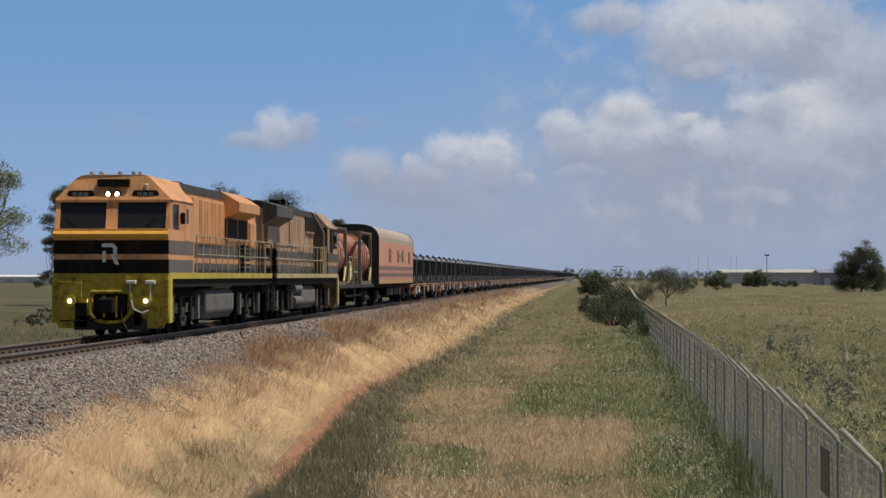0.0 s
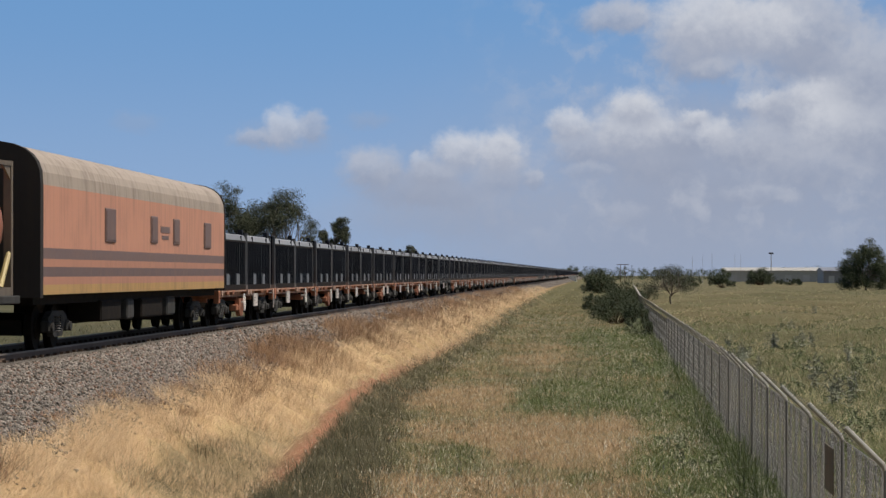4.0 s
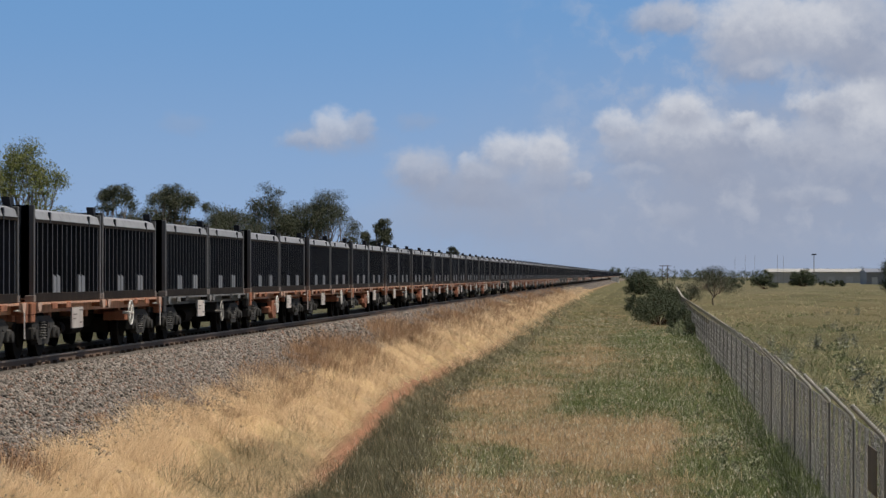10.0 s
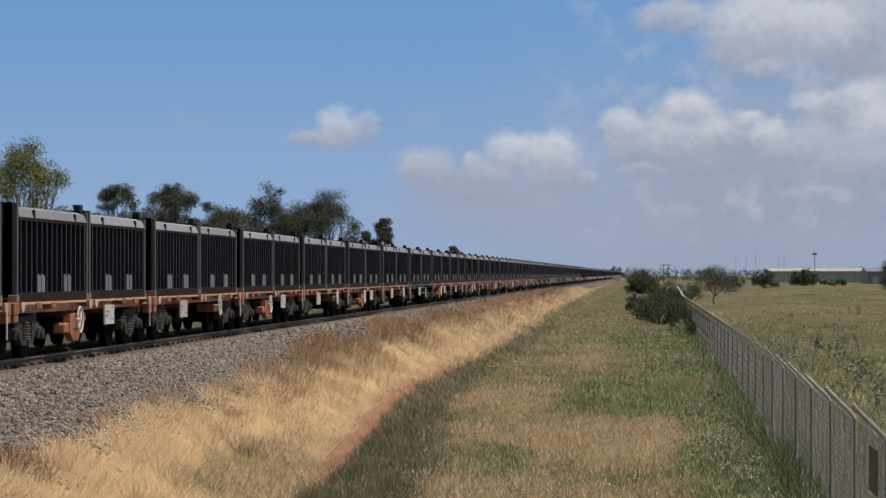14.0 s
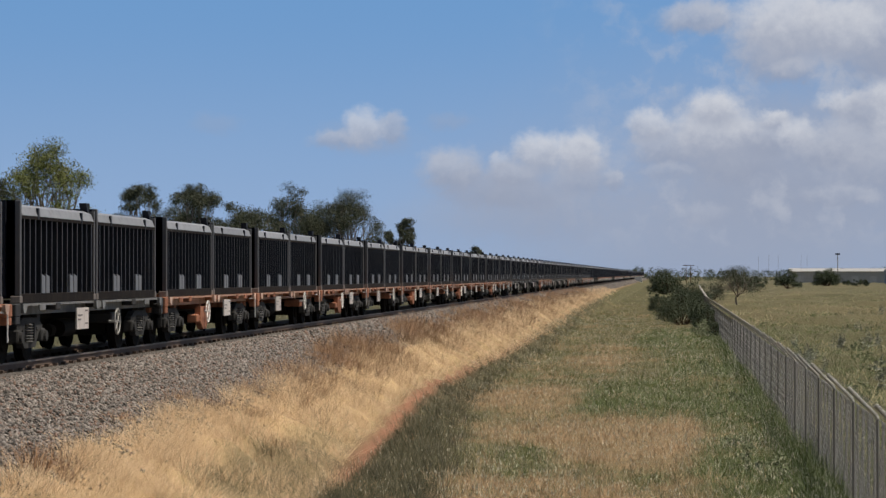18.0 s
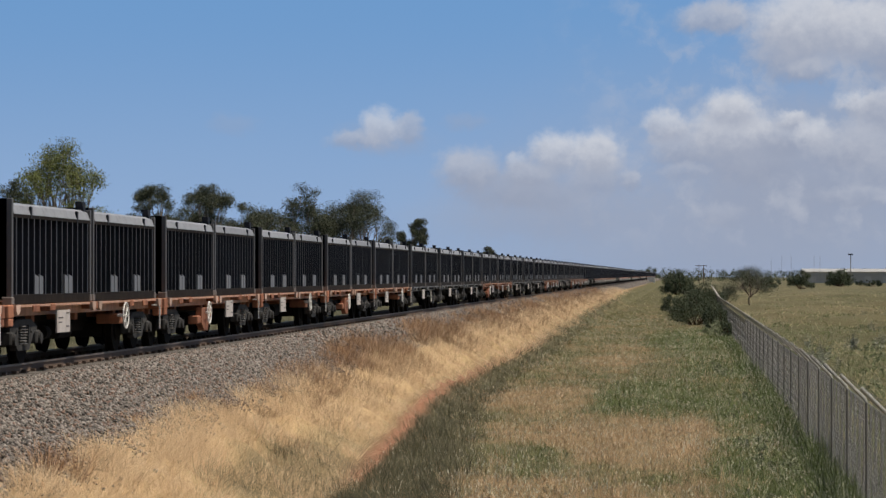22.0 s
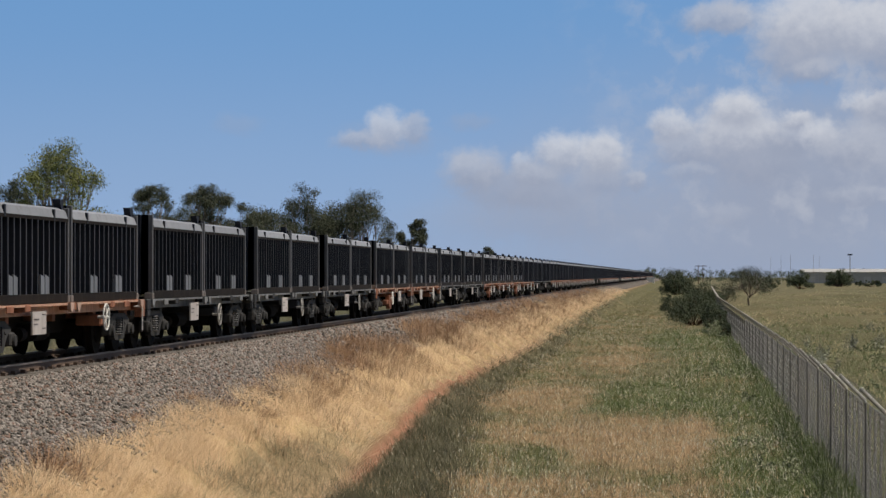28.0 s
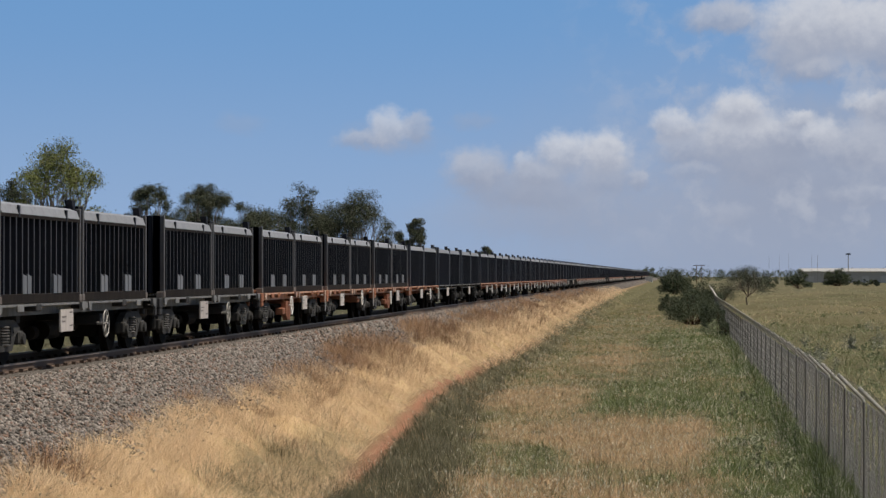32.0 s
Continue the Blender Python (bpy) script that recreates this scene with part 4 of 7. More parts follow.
def locomotive(name, label, paint, dark, sill, lit):
    """Twenty-two metre hood locomotive: flat cab, narrow hood behind, walkway and rails each side."""
    lo = thing(name, pose(0, 0, 0), label, "locomotive", "locomotives of the train")
    L, W = 21.6, 1.5
    front = M["yellow_front"] if lit else sill
    hw = 0.98
    # frame, sill and pilot
    bm = B()
    box(bm, -W + 0.05, W - 0.05, 0.5, L, 1.28, 1.58)
    box(bm, -0.95, 0.95, 0.6, L - 0.3, 0.95, 1.28)
    part("main_frame", bm, M["under"], lo)
    for s in (-1, 1):
        bm = B()
        box(bm, s * W - 0.04, s * W + 0.02, 0.15, L, 1.50, 1.66)
        part("side_sill", bm, sill, lo)
    bm = B()
    prism(bm, [(-W, 0.55), (-W, 1.64), (W, 1.64), (W, 0.55), (1.35, 0.22), (-1.35, 0.22)], 0.0, 0.22, "y")
    pilot = part("pilot", bm, front, lo, "yellow pilot plate")
    for s in (-1, 1):
        bm = B()
        box(bm, s * W - 0.06, s * W + 0.03, 0.1, 0.55, 0.35, 1.5, 0.015)
        part("pilot_side", bm, sill, pilot)
        bm = B()
        for k in range(7):
            box(bm, s * 1.42 - 0.09, s * 1.42 + 0.09, -0.05, 0.0, 0.62 + 0.13 * k, 0.68 + 0.13 * k)
        part("pilot_step", bm, front, pilot)
    # flat black plate for the coupler recess: soot and the shade inside it
    part("coupler_recess", prism(B(), [(-0.44, 0.52), (-0.44, 1.06), (-0.36, 1.14), (0.36, 1.14), (0.44, 1.06), (0.44, 0.52), (0.30, 0.40), (-0.30, 0.40)], -0.03, 0.0, "y"), M["black"], pilot, "black plate for the sooty, shaded coupler recess")
    loop = [(-0.48, 1.16), (0.48, 1.16), (0.54, 1.06), (0.52, 0.62), (0.36, 0.42), (0.12, 0.38), (-0.12, 0.38), (-0.36, 0.42), (-0.52, 0.62), (-0.54, 1.06), (-0.48, 1.16)]
    part("coupler_guard", tube(B(), [(x, -0.07, z) for x, z in loop], 0.05, 8), front, pilot, "worn yellow guard round the coupler")
    for x in (-0.16, 0.16):
        part("coupler_lever", box(B(), x - 0.03, x + 0.03, -0.12, -0.03, 0.50, 1.06, 0.01), front, pilot)
    # two openings given as black plates, for the shade within
    part("pilot_opening", box(B(), -0.92, -0.62, -0.03, 0.0, 0.25, 0.88), M["black"], pilot)
    part("pilot_opening", box(B(), 0.62, 0.80, -0.03, 0.0, 0.30, 0.72), M["black"], pilot)
    bm = B()
    box(bm, -0.14, 0.14, -0.55, -0.05, 0.70, 0.95, 0.03)
    box(bm, -0.2, 0.2, -0.66, -0.42, 0.62, 1.02, 0.05)
    part("coupler", bm, M["under"], lo)
    bm = B()
    box(bm, -1.33, -0.75, -0.05, 0.0, 1.02, 1.42, 0.01)
    part("step_box", bm, front, pilot)
    for x in (0.55, 1.05):
        bm = B()
        box(bm, x - 0.13, x + 0.13, -0.14, 0.0, 1.36, 1.46, 0.02)
        part("hose_bracket", bm, M["white"], pilot)
    for line in ([(0.52, -0.08, 1.36), (0.53, -0.1, 1.0), (0.62, -0.12, 0.72), (0.85, -0.12, 0.62), (1.0, -0.12, 0.68)],
                 [(1.05, -0.08, 1.36), (1.05, -0.1, 1.05), (1.0, -0.1, 0.85)], [(0.3, -0.1, 0.7), (0.33, -0.14, 0.4), (0.45, -0.14, 0.22)]):
        part("air_hose", tube(B(), line, 0.02, 6), M["white"] if line[0][0] > 0.5 else M["under_grey"], pilot)
    part("uncoupling_bar", tube(B(), [(-1.3, -0.08, 0.42), (-0.6, -0.1, 0.42), (-0.2, -0.14, 0.5)], 0.018, 6), M["under"], pilot)
    part("rail_guard", prism(B(), [(-0.95, 0.18), (-0.95, 0.46), (-0.3, 0.62), (0.55, 0.6), (0.95, 0.44), (0.95, 0.18)], -0.03, 0.0, "y"), M["soot"], pilot, "soot-black rail guard plate")
    for x in (-1.05, 0.93):
        bm = B()
        rod(bm, (x, 0.0, 0.93), (x, -0.1, 0.93), 0.15, 14)
        lamp = part("ditch_light", bm, sill, pilot)
        bm = B()
        rod(bm, (x, -0.1, 0.93), (x, -0.115, 0.93), 0.055, 14)
        part("lens", bm, M["lamp_on"] if lit else M["glass"], lamp)
    if lit:
        bm = B()
        rod(bm, (-0.55, -0.02, 0.93), (-0.55, -0.05, 0.93), 0.05, 10)
        part("marker_light", bm, M["lamp_dim"], pilot)
    # cab: bands of paint stacked, each its own shell
    cab_len = 4.2
    outline = lambda z: W if z < 3.56 else W - (z - 3.56) / 0.655 * 0.62
    bands = [(1.64, 2.00, dark), (2.00, 2.14, paint), (2.14, 2.50, dark), (2.50, 2.79, paint)]
    for z0, z1, m in bands:
        bm = B()
        box(bm, -W, W, 0.05 if z0 < 2.4 else 0.03, cab_len, z0, z1)
        band = part("cab_band", bm, m, lo)
        # bands are black in front; their sides are greyed for dust and sunlight
        if lit and m == dark:
            for side in (-1, 1):
                part("side_stripe", box(B(), side * (W + 0.004) - 0.004, side * (W + 0.004) + 0.004, 0.10, cab_len - 0.02, z0 + 0.005, z1 - 0.005), M["grey_stripe"], band, "black side stripe, greyed for dust and sunlight")
    bm = B()
    prism(bm, [(-0.05, 2.66), (-0.04, 2.57), (0.03, 2.53), (0.20, 2.78), (0.17, 2.80), (0.02, 2.74)], -W - 0.01, W + 0.01)
    # the sun on the sloping ledge is put into a brighter orange
    part("nose_ledge", bm, M["orange_sunlit"] if lit else paint, lo)
    for x0, x1 in ((-W, -1.38), (-0.17, 0.13), (1.40, W)):
        part("screen_pillar", prism(B(), [(0.16, 2.79), (0.40, 3.56), (0.55, 3.56), (0.32, 2.79)], x0, x1), paint, lo)
    part("screen_header", box(B(), -W, W, 0.32, 0.52, 3.49, 3.56), paint, lo)
    for x0, x1 in ((-W, -W + 0.045), (W - 0.045, W)):
        part("corner_panel", box(B(), x0, x1, 0.42, 0.75, 2.79, 3.56), paint, lo)
        part("cab_side", box(B(), x0, x1, 1.75, cab_len, 2.79, 3.56), paint, lo)
        part("window_header", box(B(), x0, x1, 0.75, 1.75, 3.46, 3.56), paint, lo)
    for x0, x1 in ((-1.37, -0.18), (0.14, 1.39)):
        bm = B()
        prism(bm, [(0.20, 2.80), (0.43, 3.49), (0.46, 3.49), (0.23, 2.80)], x0, x1)
        part("windscreen", bm, M["glass"], lo, "dark windscreen")
    for s in (-1, 1):
        bm = B()
        box(bm, s * (W - 0.035) - 0.01, s * (W - 0.035) + 0.01, 0.75, 1.75, 2.79, 3.46)
        part("side_window", bm, M["glass_side"], lo)
        if not lit:
            # black plate stands in for the shade of a recessed doorway
            part("door_recess", box(B(), s * (W + 0.022) - 0.008, s * (W + 0.022) + 0.008, 2.35, 3.5, 2.52, 3.52), M["black"], lo)
            frame_bm = box(B(), s * (W + 0.01) - 0.02, s * (W + 0.01) + 0.02, 0.62, 1.95, 2.74, 3.52, 0.01)
            glazing = part("window_surround", frame_bm, M["black"], lo)
            part("side_pane", box(B(), s * (W + 0.036) - 0.004, s * (W + 0.036) + 0.004, 0.72, 1.85, 2.82, 3.44), M["glass_side"], glazing)
        bm = B()
        box(bm, s * (W + 0.08) - 0.06, s * (W + 0.08) + 0.06, 1.85, 1.97, 2.95, 3.25, 0.02)
        part("mirror", bm, M["black"], lo)
    bm = B()
    a = [(-W - 0.03, 3.56), (-1.05, 4.09), (-0.88, 4.19), (-0.70, 4.215), (0.70, 4.215), (0.88, 4.19), (1.05, 4.09), (W + 0.03, 3.56)]
    prism(bm, a, 0.34, cab_len, "y")
    for v in bm.verts:
        if v.co.z > 4 and v.co.y < 1:
            v.co.y += 0.18
    part("cab_roof", bm, paint, lo)
    bm = B()
    box(bm, -0.42, 0.42, 0.36, 0.52, 3.90, 4.10, 0.02)
    part("roof_grille", bm, M["black"], lo)
    for x in (-0.14, 0.10):
        bm = B()
        rod(bm, (x, 0.42, 3.72), (x, 0.36, 3.71), 0.10, 16)
        hl = part("headlight", bm, M["black"], lo)
        bm = B()
        rod(bm, (x, 0.36, 3.71), (x, 0.35, 3.71), 0.058, 16)
        part("lens", bm, M["lamp_on"] if lit else M["glass"], hl)
    for x in (-0.86, 0.84):
        bm = B()
        prism(bm, [(x - 0.36, 3.70), (x - 0.30, 3.61), (x + 0.30, 3.61), (x + 0.36, 3.70), (x + 0.30, 3.80), (x - 0.30, 3.80)], 0.37, 0.44, "y")
        board = part("number_board", bm, M["black"], lo)
        bm = B()
        for k in range(3):
            box(bm, x - 0.21 + 0.15 * k, x - 0.10 + 0.15 * k, 0.36, 0.372, 3.66, 3.75)
        part("board_bars", bm, M["pocket"], board)
    bm = B()
    rod(bm, (0.84, 0.46, 3.93), (0.84, 0.41, 3.92), 0.05, 12)
    part("roof_lamp", bm, M["white"], lo)
    for x in (-0.65, -0.4, 0.1, 0.45, 0.62):
        bm = B()
        rod(bm, (x, 0.9, 4.16), (x, 0.9, 4.31), 0.035, 8)
        rod(bm, (x, 0.66, 4.27), (x, 1.1, 4.27), 0.034, 8, 0.022)
        part("horn", bm, M["steel"], lo)
    for x0, x1 in ((-0.75, -1.15), (0.8, 1.2)):
        part("wiper", rod(B(), (x0, 0.17, 2.80), (x1, 0.27, 3.2), 0.012, 5), M["black"], lo)
    for s in (-1, 1):
        for k, (y, w, z) in enumerate(((9.35, 0.42, 3.46), (9.95, 0.28, 3.3), (10.38, 0.28, 3.3), (10.8, 0.24, 3.3))):
            x = s * (hw + 0.037)
            bm = B()
            box(bm, x - 0.003, x + 0.003, y, y + 0.12, 2.98, z)
            box(bm, x - 0.003, x + 0.003, y + 0.12, y + w, z - 0.12, z)
            part("faded_lettering_bar", bm, dark, lo)
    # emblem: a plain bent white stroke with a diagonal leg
    bm = B()
    prism(bm, [(-0.26, 2.36), (-0.20, 2.42), (0.06, 2.42), (0.16, 2.32), (0.16, 2.14), (0.08, 2.06), (0.06, 2.14), (0.07, 2.28), (0.02, 2.32), (-0.22, 2.32)], 0.02, 0.035, "y")
    prism(bm, [(-0.02, 2.14), (0.10, 2.14), (0.22, 1.86), (0.10, 1.88)], 0.02, 0.035, "y")
    prism(bm, [(-0.22, 2.22), (-0.13, 2.22), (-0.13, 1.93), (-0.22, 1.93)], 0.02, 0.035, "y")
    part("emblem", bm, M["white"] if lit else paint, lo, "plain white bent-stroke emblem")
    # hood
    bm = B()
    prism(bm, [(-hw - 0.42, 1.64), (-hw - 0.42, 3.35), (-0.95, 4.17), (0.95, 4.17), (hw + 0.42, 3.35), (hw + 0.42, 1.64)], cab_len, 5.0, "y")
    part("cab_rear", bm, M["black_dirty"] if not lit else paint, lo)
    for s in (-1, 1):
        door = part("cab_door", box(B(), s * 1.485 - 0.03, s * 1.485 + 0.03, 2.75, 3.45, 2.52, 3.48, 0.01), paint, lo)
        part("door_panel", box(B(), s * 1.485 - 0.03, s * 1.485 + 0.03, 2.75, 3.45, 1.70, 1.99, 0.01), M["grey_stripe"], door)
        part("door_panel", box(B(), s * 1.485 - 0.03, s * 1.485 + 0.03, 2.75, 3.45, 2.15, 2.49, 0.01), M["grey_stripe"], door)
        part("door_window", box(B(), s * 1.495 - 0.03, s * 1.495 + 0.03, 2.93, 3.27, 2.98, 3.38, 0.01), M["glass_side"], door)
    for z0, z1, m in ((1.64, 1.95, M["black_dirty"]), (1.95, 2.10, paint), (2.10, 2.50, M["black_dirty"]), (2.50, 3.94, paint)):
        bm = B()
        box(bm, -hw, hw, 5.0, L - 0.35, z0, z1)
        part("hood_band", bm, m, lo)
    bm = B()
    prism(bm, [(-hw - 0.03, 3.94), (-hw + 0.16, 4.20), (hw - 0.16, 4.20), (hw + 0.03, 3.94)], 5.0, L - 0.35, "y")
    part("hood_roof", bm, M["soot"], lo)
    for s in (-1, 1):
        for k in range(9):
            y0 = 8.5 + 0.56 * k
            bm = B()
            box(bm, s * (hw + 0.025) - 0.03, s * (hw + 0.025) + 0.03, y0, y0 + 0.50, 2.52, 3.80, 0.012)
            if lit:
                box(bm, s * (hw + 0.06) - 0.01, s * (hw + 0.06) + 0.01, y0 + 0.22, y0 + 0.27, 2.56, 3.76)
            part("hood_door", bm, paint, lo)
    # radiator cowl flared out over the walkway, with the dark intake under it; the second engine carries its own further back
    c0, c1 = (13.6, 18.6) if lit else (L - 5.2, L - 0.4)
    i0, i1, iz0, iz1 = (13.9, 18.9, 2.74, 3.40) if lit else (5.2, 8.2, 3.34, 3.92)
    for s in (-1, 1):
        bm = B()
        prism(bm, [(s * hw, 3.36), (s * (W - 0.02), 3.58 if lit else 3.66), (s * (W - 0.02), 3.86 if lit else 4.02), (s * (hw - 0.1), 4.21), (s * 0.4, 4.21), (s * 0.4, 3.3)], c0, c1, "y")
        part("radiator_cowl", bm, paint if lit else M["black_dirty"], lo)
        intake = part("radiator_intake", box(B(), s * (hw + 0.02) - 0.03, s * (hw + 0.02) + 0.03, i0, i1, iz0, iz1), M["black"], lo)
        for y in (i0, (i0 + i1) / 2, i1 - 0.07) if lit else ():
            part("intake_bar", box(B(), s * (hw + 0.05) - 0.02, s * (hw + 0.05) + 0.02, y, y + 0.07, iz0 - 0.02, iz1 + 0.02), paint, intake)
        part("intake_sill", box(B(), s * (hw + 0.06) - 0.03, s * (hw + 0.06) + 0.03, i0, i1, iz0 - 0.06, iz0), paint, intake)
        part("equipment_locker", box(B(), s * (hw + 0.06) - 0.06, s * (hw + 0.06) + 0.06, 19.2, 20.6, 2.52, 3.34, 0.03), paint, lo)
        if lit:
            arc = [(6.55 + 0.55 * math.sin(a), 2.62 + 0.55 * math.cos(a)) for a in np.linspace(0, math.pi / 2, 7)]
            # a black plate on the hood takes the place of the gap's shade
            part("cab_gap", box(B(), s * (hw + 0.02) - 0.03, s * (hw + 0.02) + 0.03, 5.05, 5.88, 1.68, 3.86), M["black"], lo, "black plate for the shaded gap behind the cab")
            part("fairing", prism(B(), [(5.9, 2.52), (5.9, 3.17)] + arc + [(7.1, 2.52)], min(s * hw, s * 1.24), max(s * hw, s * 1.24)), paint, lo)
            part("hood_step", box(B(), s * (hw + 0.02) - 0.03, s * (hw + 0.02) + 0.03, 7.3, 8.4, 2.52, 3.86, 0.02), paint, lo)
        if not lit:
            for z0, z1, m in ((1.70, 1.98, dark), (1.98, 2.22, paint), (2.22, 2.46, dark), (2.46, 2.66, paint)):
                part("walkway_board", box(B(), s * (W - 0.12) - 0.02, s * (W - 0.12) + 0.02, L - 7.4, L - 1.2, z0, z1), m, lo)
    for y in (6.4, 7.4, 12.4, 14.3, 16.2):
        bm = B()
        rod(bm, (0, y, 4.18), (0, y, 4.27), 0.55 if y > 10 else 0.3, 18)
        part("roof_fan", bm, M["soot"], lo)
    bm = B()
    box(bm, -0.35, 0.35, 8.6, 9.6, 4.18, 4.34, 0.03)
    part("exhaust_stack", bm, M["soot"], lo)
    # walkway rails, louvre steps and end rails
    for s in (-1, 1):
        x = s * (W - 0.06)
        y = 5.2
        while y < L - 0.4:
            bm = B()
            rod(bm, (x, y, 1.64), (x, y, 2.70), 0.018, 6)
            part("rail_post", bm, M["handrail"], lo)
            y += 1.25
        bm = B()
        for z in (2.18, 2.70):
            rod(bm, (x, 5.2, z), (x, L - 0.45, z), 0.017, 6)
        part("handrail", bm, M["handrail"], lo)
        bm = B()
        tube(bm, [(x, 4.0, 1.7), (x, 4.0, 2.75), (x, 4.35, 2.75), (x, 4.35, 1.7)], 0.026, 6)
        part("grab_rail", bm, M["handrail"], lo)
        if not lit:
            for y in (4.7, 5.5):
                part("end_rail", tube(B(), [(x, y, 1.66), (x, y, 2.1), (x, y + 0.35, 2.18), (x, y + 0.35, 2.66), (x, y + 0.75, 2.74)], 0.034, 6), M["tan_strut"], lo, "bent yellow end rail")
        bm = B()
        for k in range(6):
            box(bm, s * (hw + 0.12) - 0.1, s * (hw + 0.12) + 0.1, 17.0, 18.6, 1.75 + 0.15 * k, 1.82 + 0.15 * k)
        part("sand_box_step", bm, M["black"], lo)
        for y in (0.75, L - 0.45):
            for z in (0.45, 0.75, 1.05, 1.35):
                bm = B()
                box(bm, s * (W - 0.08) - 0.1, s * (W - 0.08) + 0.1, y - 0.22, y + 0.22, z, z + 0.03)
                part("side_step", bm, M["under_grey"], lo)
        for x_end in (1.30, 1.02, 0.74):
            part("end_rail", tube(B(), [(s * x_end, L - 0.22, 1.60), (s * x_end, L - 0.22, 2.66), (s * (x_end - 0.2), L - 0.22, 2.72)], 0.022, 6), M["handrail"] if lit else M["black_dirty"], lo)
        part("end_ladder", box(B(), s * 1.36 - 0.05, s * 1.36 + 0.05, L - 0.20, L - 0.12, 0.40, 1.60), M["black_dirty"], lo)
    # tank, air reservoirs, bogies
    bm = B()
    prism(bm, [(-1.35, 0.55), (-1.35, 1.05), (-1.2, 1.2), (1.2, 1.2), (1.35, 1.05), (1.35, 0.55), (1.2, 0.32), (-1.2, 0.32)], 7.7, 13.3 if lit else 12.4, "y")
    bmesh.ops.bevel(bm, geom=bm.edges[:], offset=0.04, segments=1, affect="EDGES")
    part("fuel_tank", bm, M["tank_grey"], lo, "grimy grey fuel tank")
    for s in (-1, 1):
        for a, b, z, rr in ((8.9, 12.5, 1.34, 0.15),) if lit else ((12.9, 15.2, 1.10, 0.2), (12.9, 15.2, 0.64, 0.2)):
            part("air_reservoir", rod(B(), (s * 1.26, a, z), (s * 1.26, b, z), rr, 16), M["tank_grey"], lo)
    for y in (4.2, L - 4.2):
        loco_bogie(lo, y)
    return lo


def tank_container(label):
    """Brown ribbed tank in an open ISO frame."""
    L, W, H = 6.06, 1.22, 2.6
    t = thing("tank_container", pose(0, 0, 0), label, "tank container", "tank containers behind the locomotives")
    bm = B()
    n = 28
    prof = [(0.12, 0.0), (0.16, 0.55), (0.26, 0.86), (0.42, 1.08), (0.62, 1.17), (L - 0.62, 1.17), (L - 0.42, 1.08), (L - 0.26, 0.86), (L - 0.16, 0.55), (L - 0.12, 0.0)]
    rows = []
    for y, r in prof:
        rows.append([bm.verts.new((r * math.cos(2 * math.pi * k / n), y, 1.33 + r * math.sin(2 * math.pi * k / n))) for k in range(n)] if r else [bm.verts.new((0, y, 1.33))])
    for a, b in zip(rows, rows[1:]):
        for k in range(n):
            quad = [a[k % len(a)], a[(k + 1) % len(a)], b[(k + 1) % len(b)], b[k % len(b)]]
            bm.faces.new(list(dict.fromkeys(quad)))
    bmesh.ops.recalc_face_normals(bm, faces=bm.faces[:])
    smooth(part("tank_barrel", bm, M["tank"], t))
    for y in np.linspace(1.3, L - 1.3, 4):
        bm = B()
        rings = []
        for yy, r in ((y - 0.04, 1.165), (y - 0.03, 1.2), (y + 0.03, 1.2), (y + 0.04, 1.165)):
            rings.append([bm.verts.new((r * math.cos(2 * math.pi * k / n), yy, 1.33 + r * math.sin(2 * math.pi * k / n))) for k in range(n)])
        for a, b in zip(rings, rings[1:]):
            for k in range(n):
                bm.faces.new((a[k], a[(k + 1) % n], b[(k + 1) % n], b[k]))
        part("tank_hoop", bm, M["tank"], t)
    for y in (0.07, L - 0.07):
        for s in (-1, 1):
            bm = B()
            box(bm, s * (W - 0.08) - 0.08, s * (W - 0.08) + 0.08, y - 0.07, y + 0.07, 0, H, 0.01)
            part("frame_post", bm, M["tank_frame"], t)
        for z in (0.08, H - 0.07):
            bm = B()
            box(bm, -W + 0.16, W - 0.16, y - 0.06, y + 0.06, z - 0.07, z + 0.07)
            part("frame_rail", bm, M["tank_frame"], t)
        for s in (-1, 1):
            bm = B()
            dy = 0.75 if y < 1 else -0.75
            rod(bm, (s * (W - 0.06), y, 0.85), (s * (W - 0.06), y + dy, 0.15), 0.055, 6)
            part("frame_brace", bm, M["tan_strut"], t, "tan painted diagonal brace")
    for s in (-1, 1):
        bm = B()
        box(bm, s * (W - 0.08) - 0.07, s * (W - 0.08) + 0.07, 0.14, L - 0.14, 0.0, 0.16)
        part("frame_rail", bm, M["tank_frame"], t)
    # placards follow the barrel
    for a0, a1, y0, y1 in ((0.62, 0.88, L - 1.75, L - 1.42), (0.28, 0.56, L - 1.80, L - 1.38), (-0.05, 0.14, L - 1.72, L - 1.45), (0.70, 0.82, L - 2.35, L - 1.95)):
        steps = [a0 + (a1 - a0) * k / 5 for k in range(6)]
        arc = [(1.205 * math.cos(a), 1.33 + 1.205 * math.sin(a)) for a in steps] + [(1.165 * math.cos(a), 1.33 + 1.165 * math.sin(a)) for a in steps[::-1]]
        part("tank_placard", prism(B(), arc, y0, y1, "y"), M["placard"], t, "faded white placard")
    # slanted plates and a cross tie close the top of the frame
    for y, way in ((0.14, 1), (L - 0.14, -1)):
        for s in (-1, 1):
            part("frame_gusset", prism(B(), [(y, H - 0.02), (y + way * 0.75, H - 0.02), (y, H - 0.35)], s * (W - 0.05) - 0.02, s * (W - 0.05) + 0.02), M["tank_frame"], t)
    for s in (-1, 1):
        part("frame_rail", box(B(), s * (W - 0.06) - 0.05, s * (W - 0.06) + 0.05, 0.14, L - 0.14, H - 0.10, H - 0.02), M["tank_frame"], t)
    bm = B()
    box(bm, -0.3, 0.3, 1.2, L - 1.2, 2.5, 2.54)
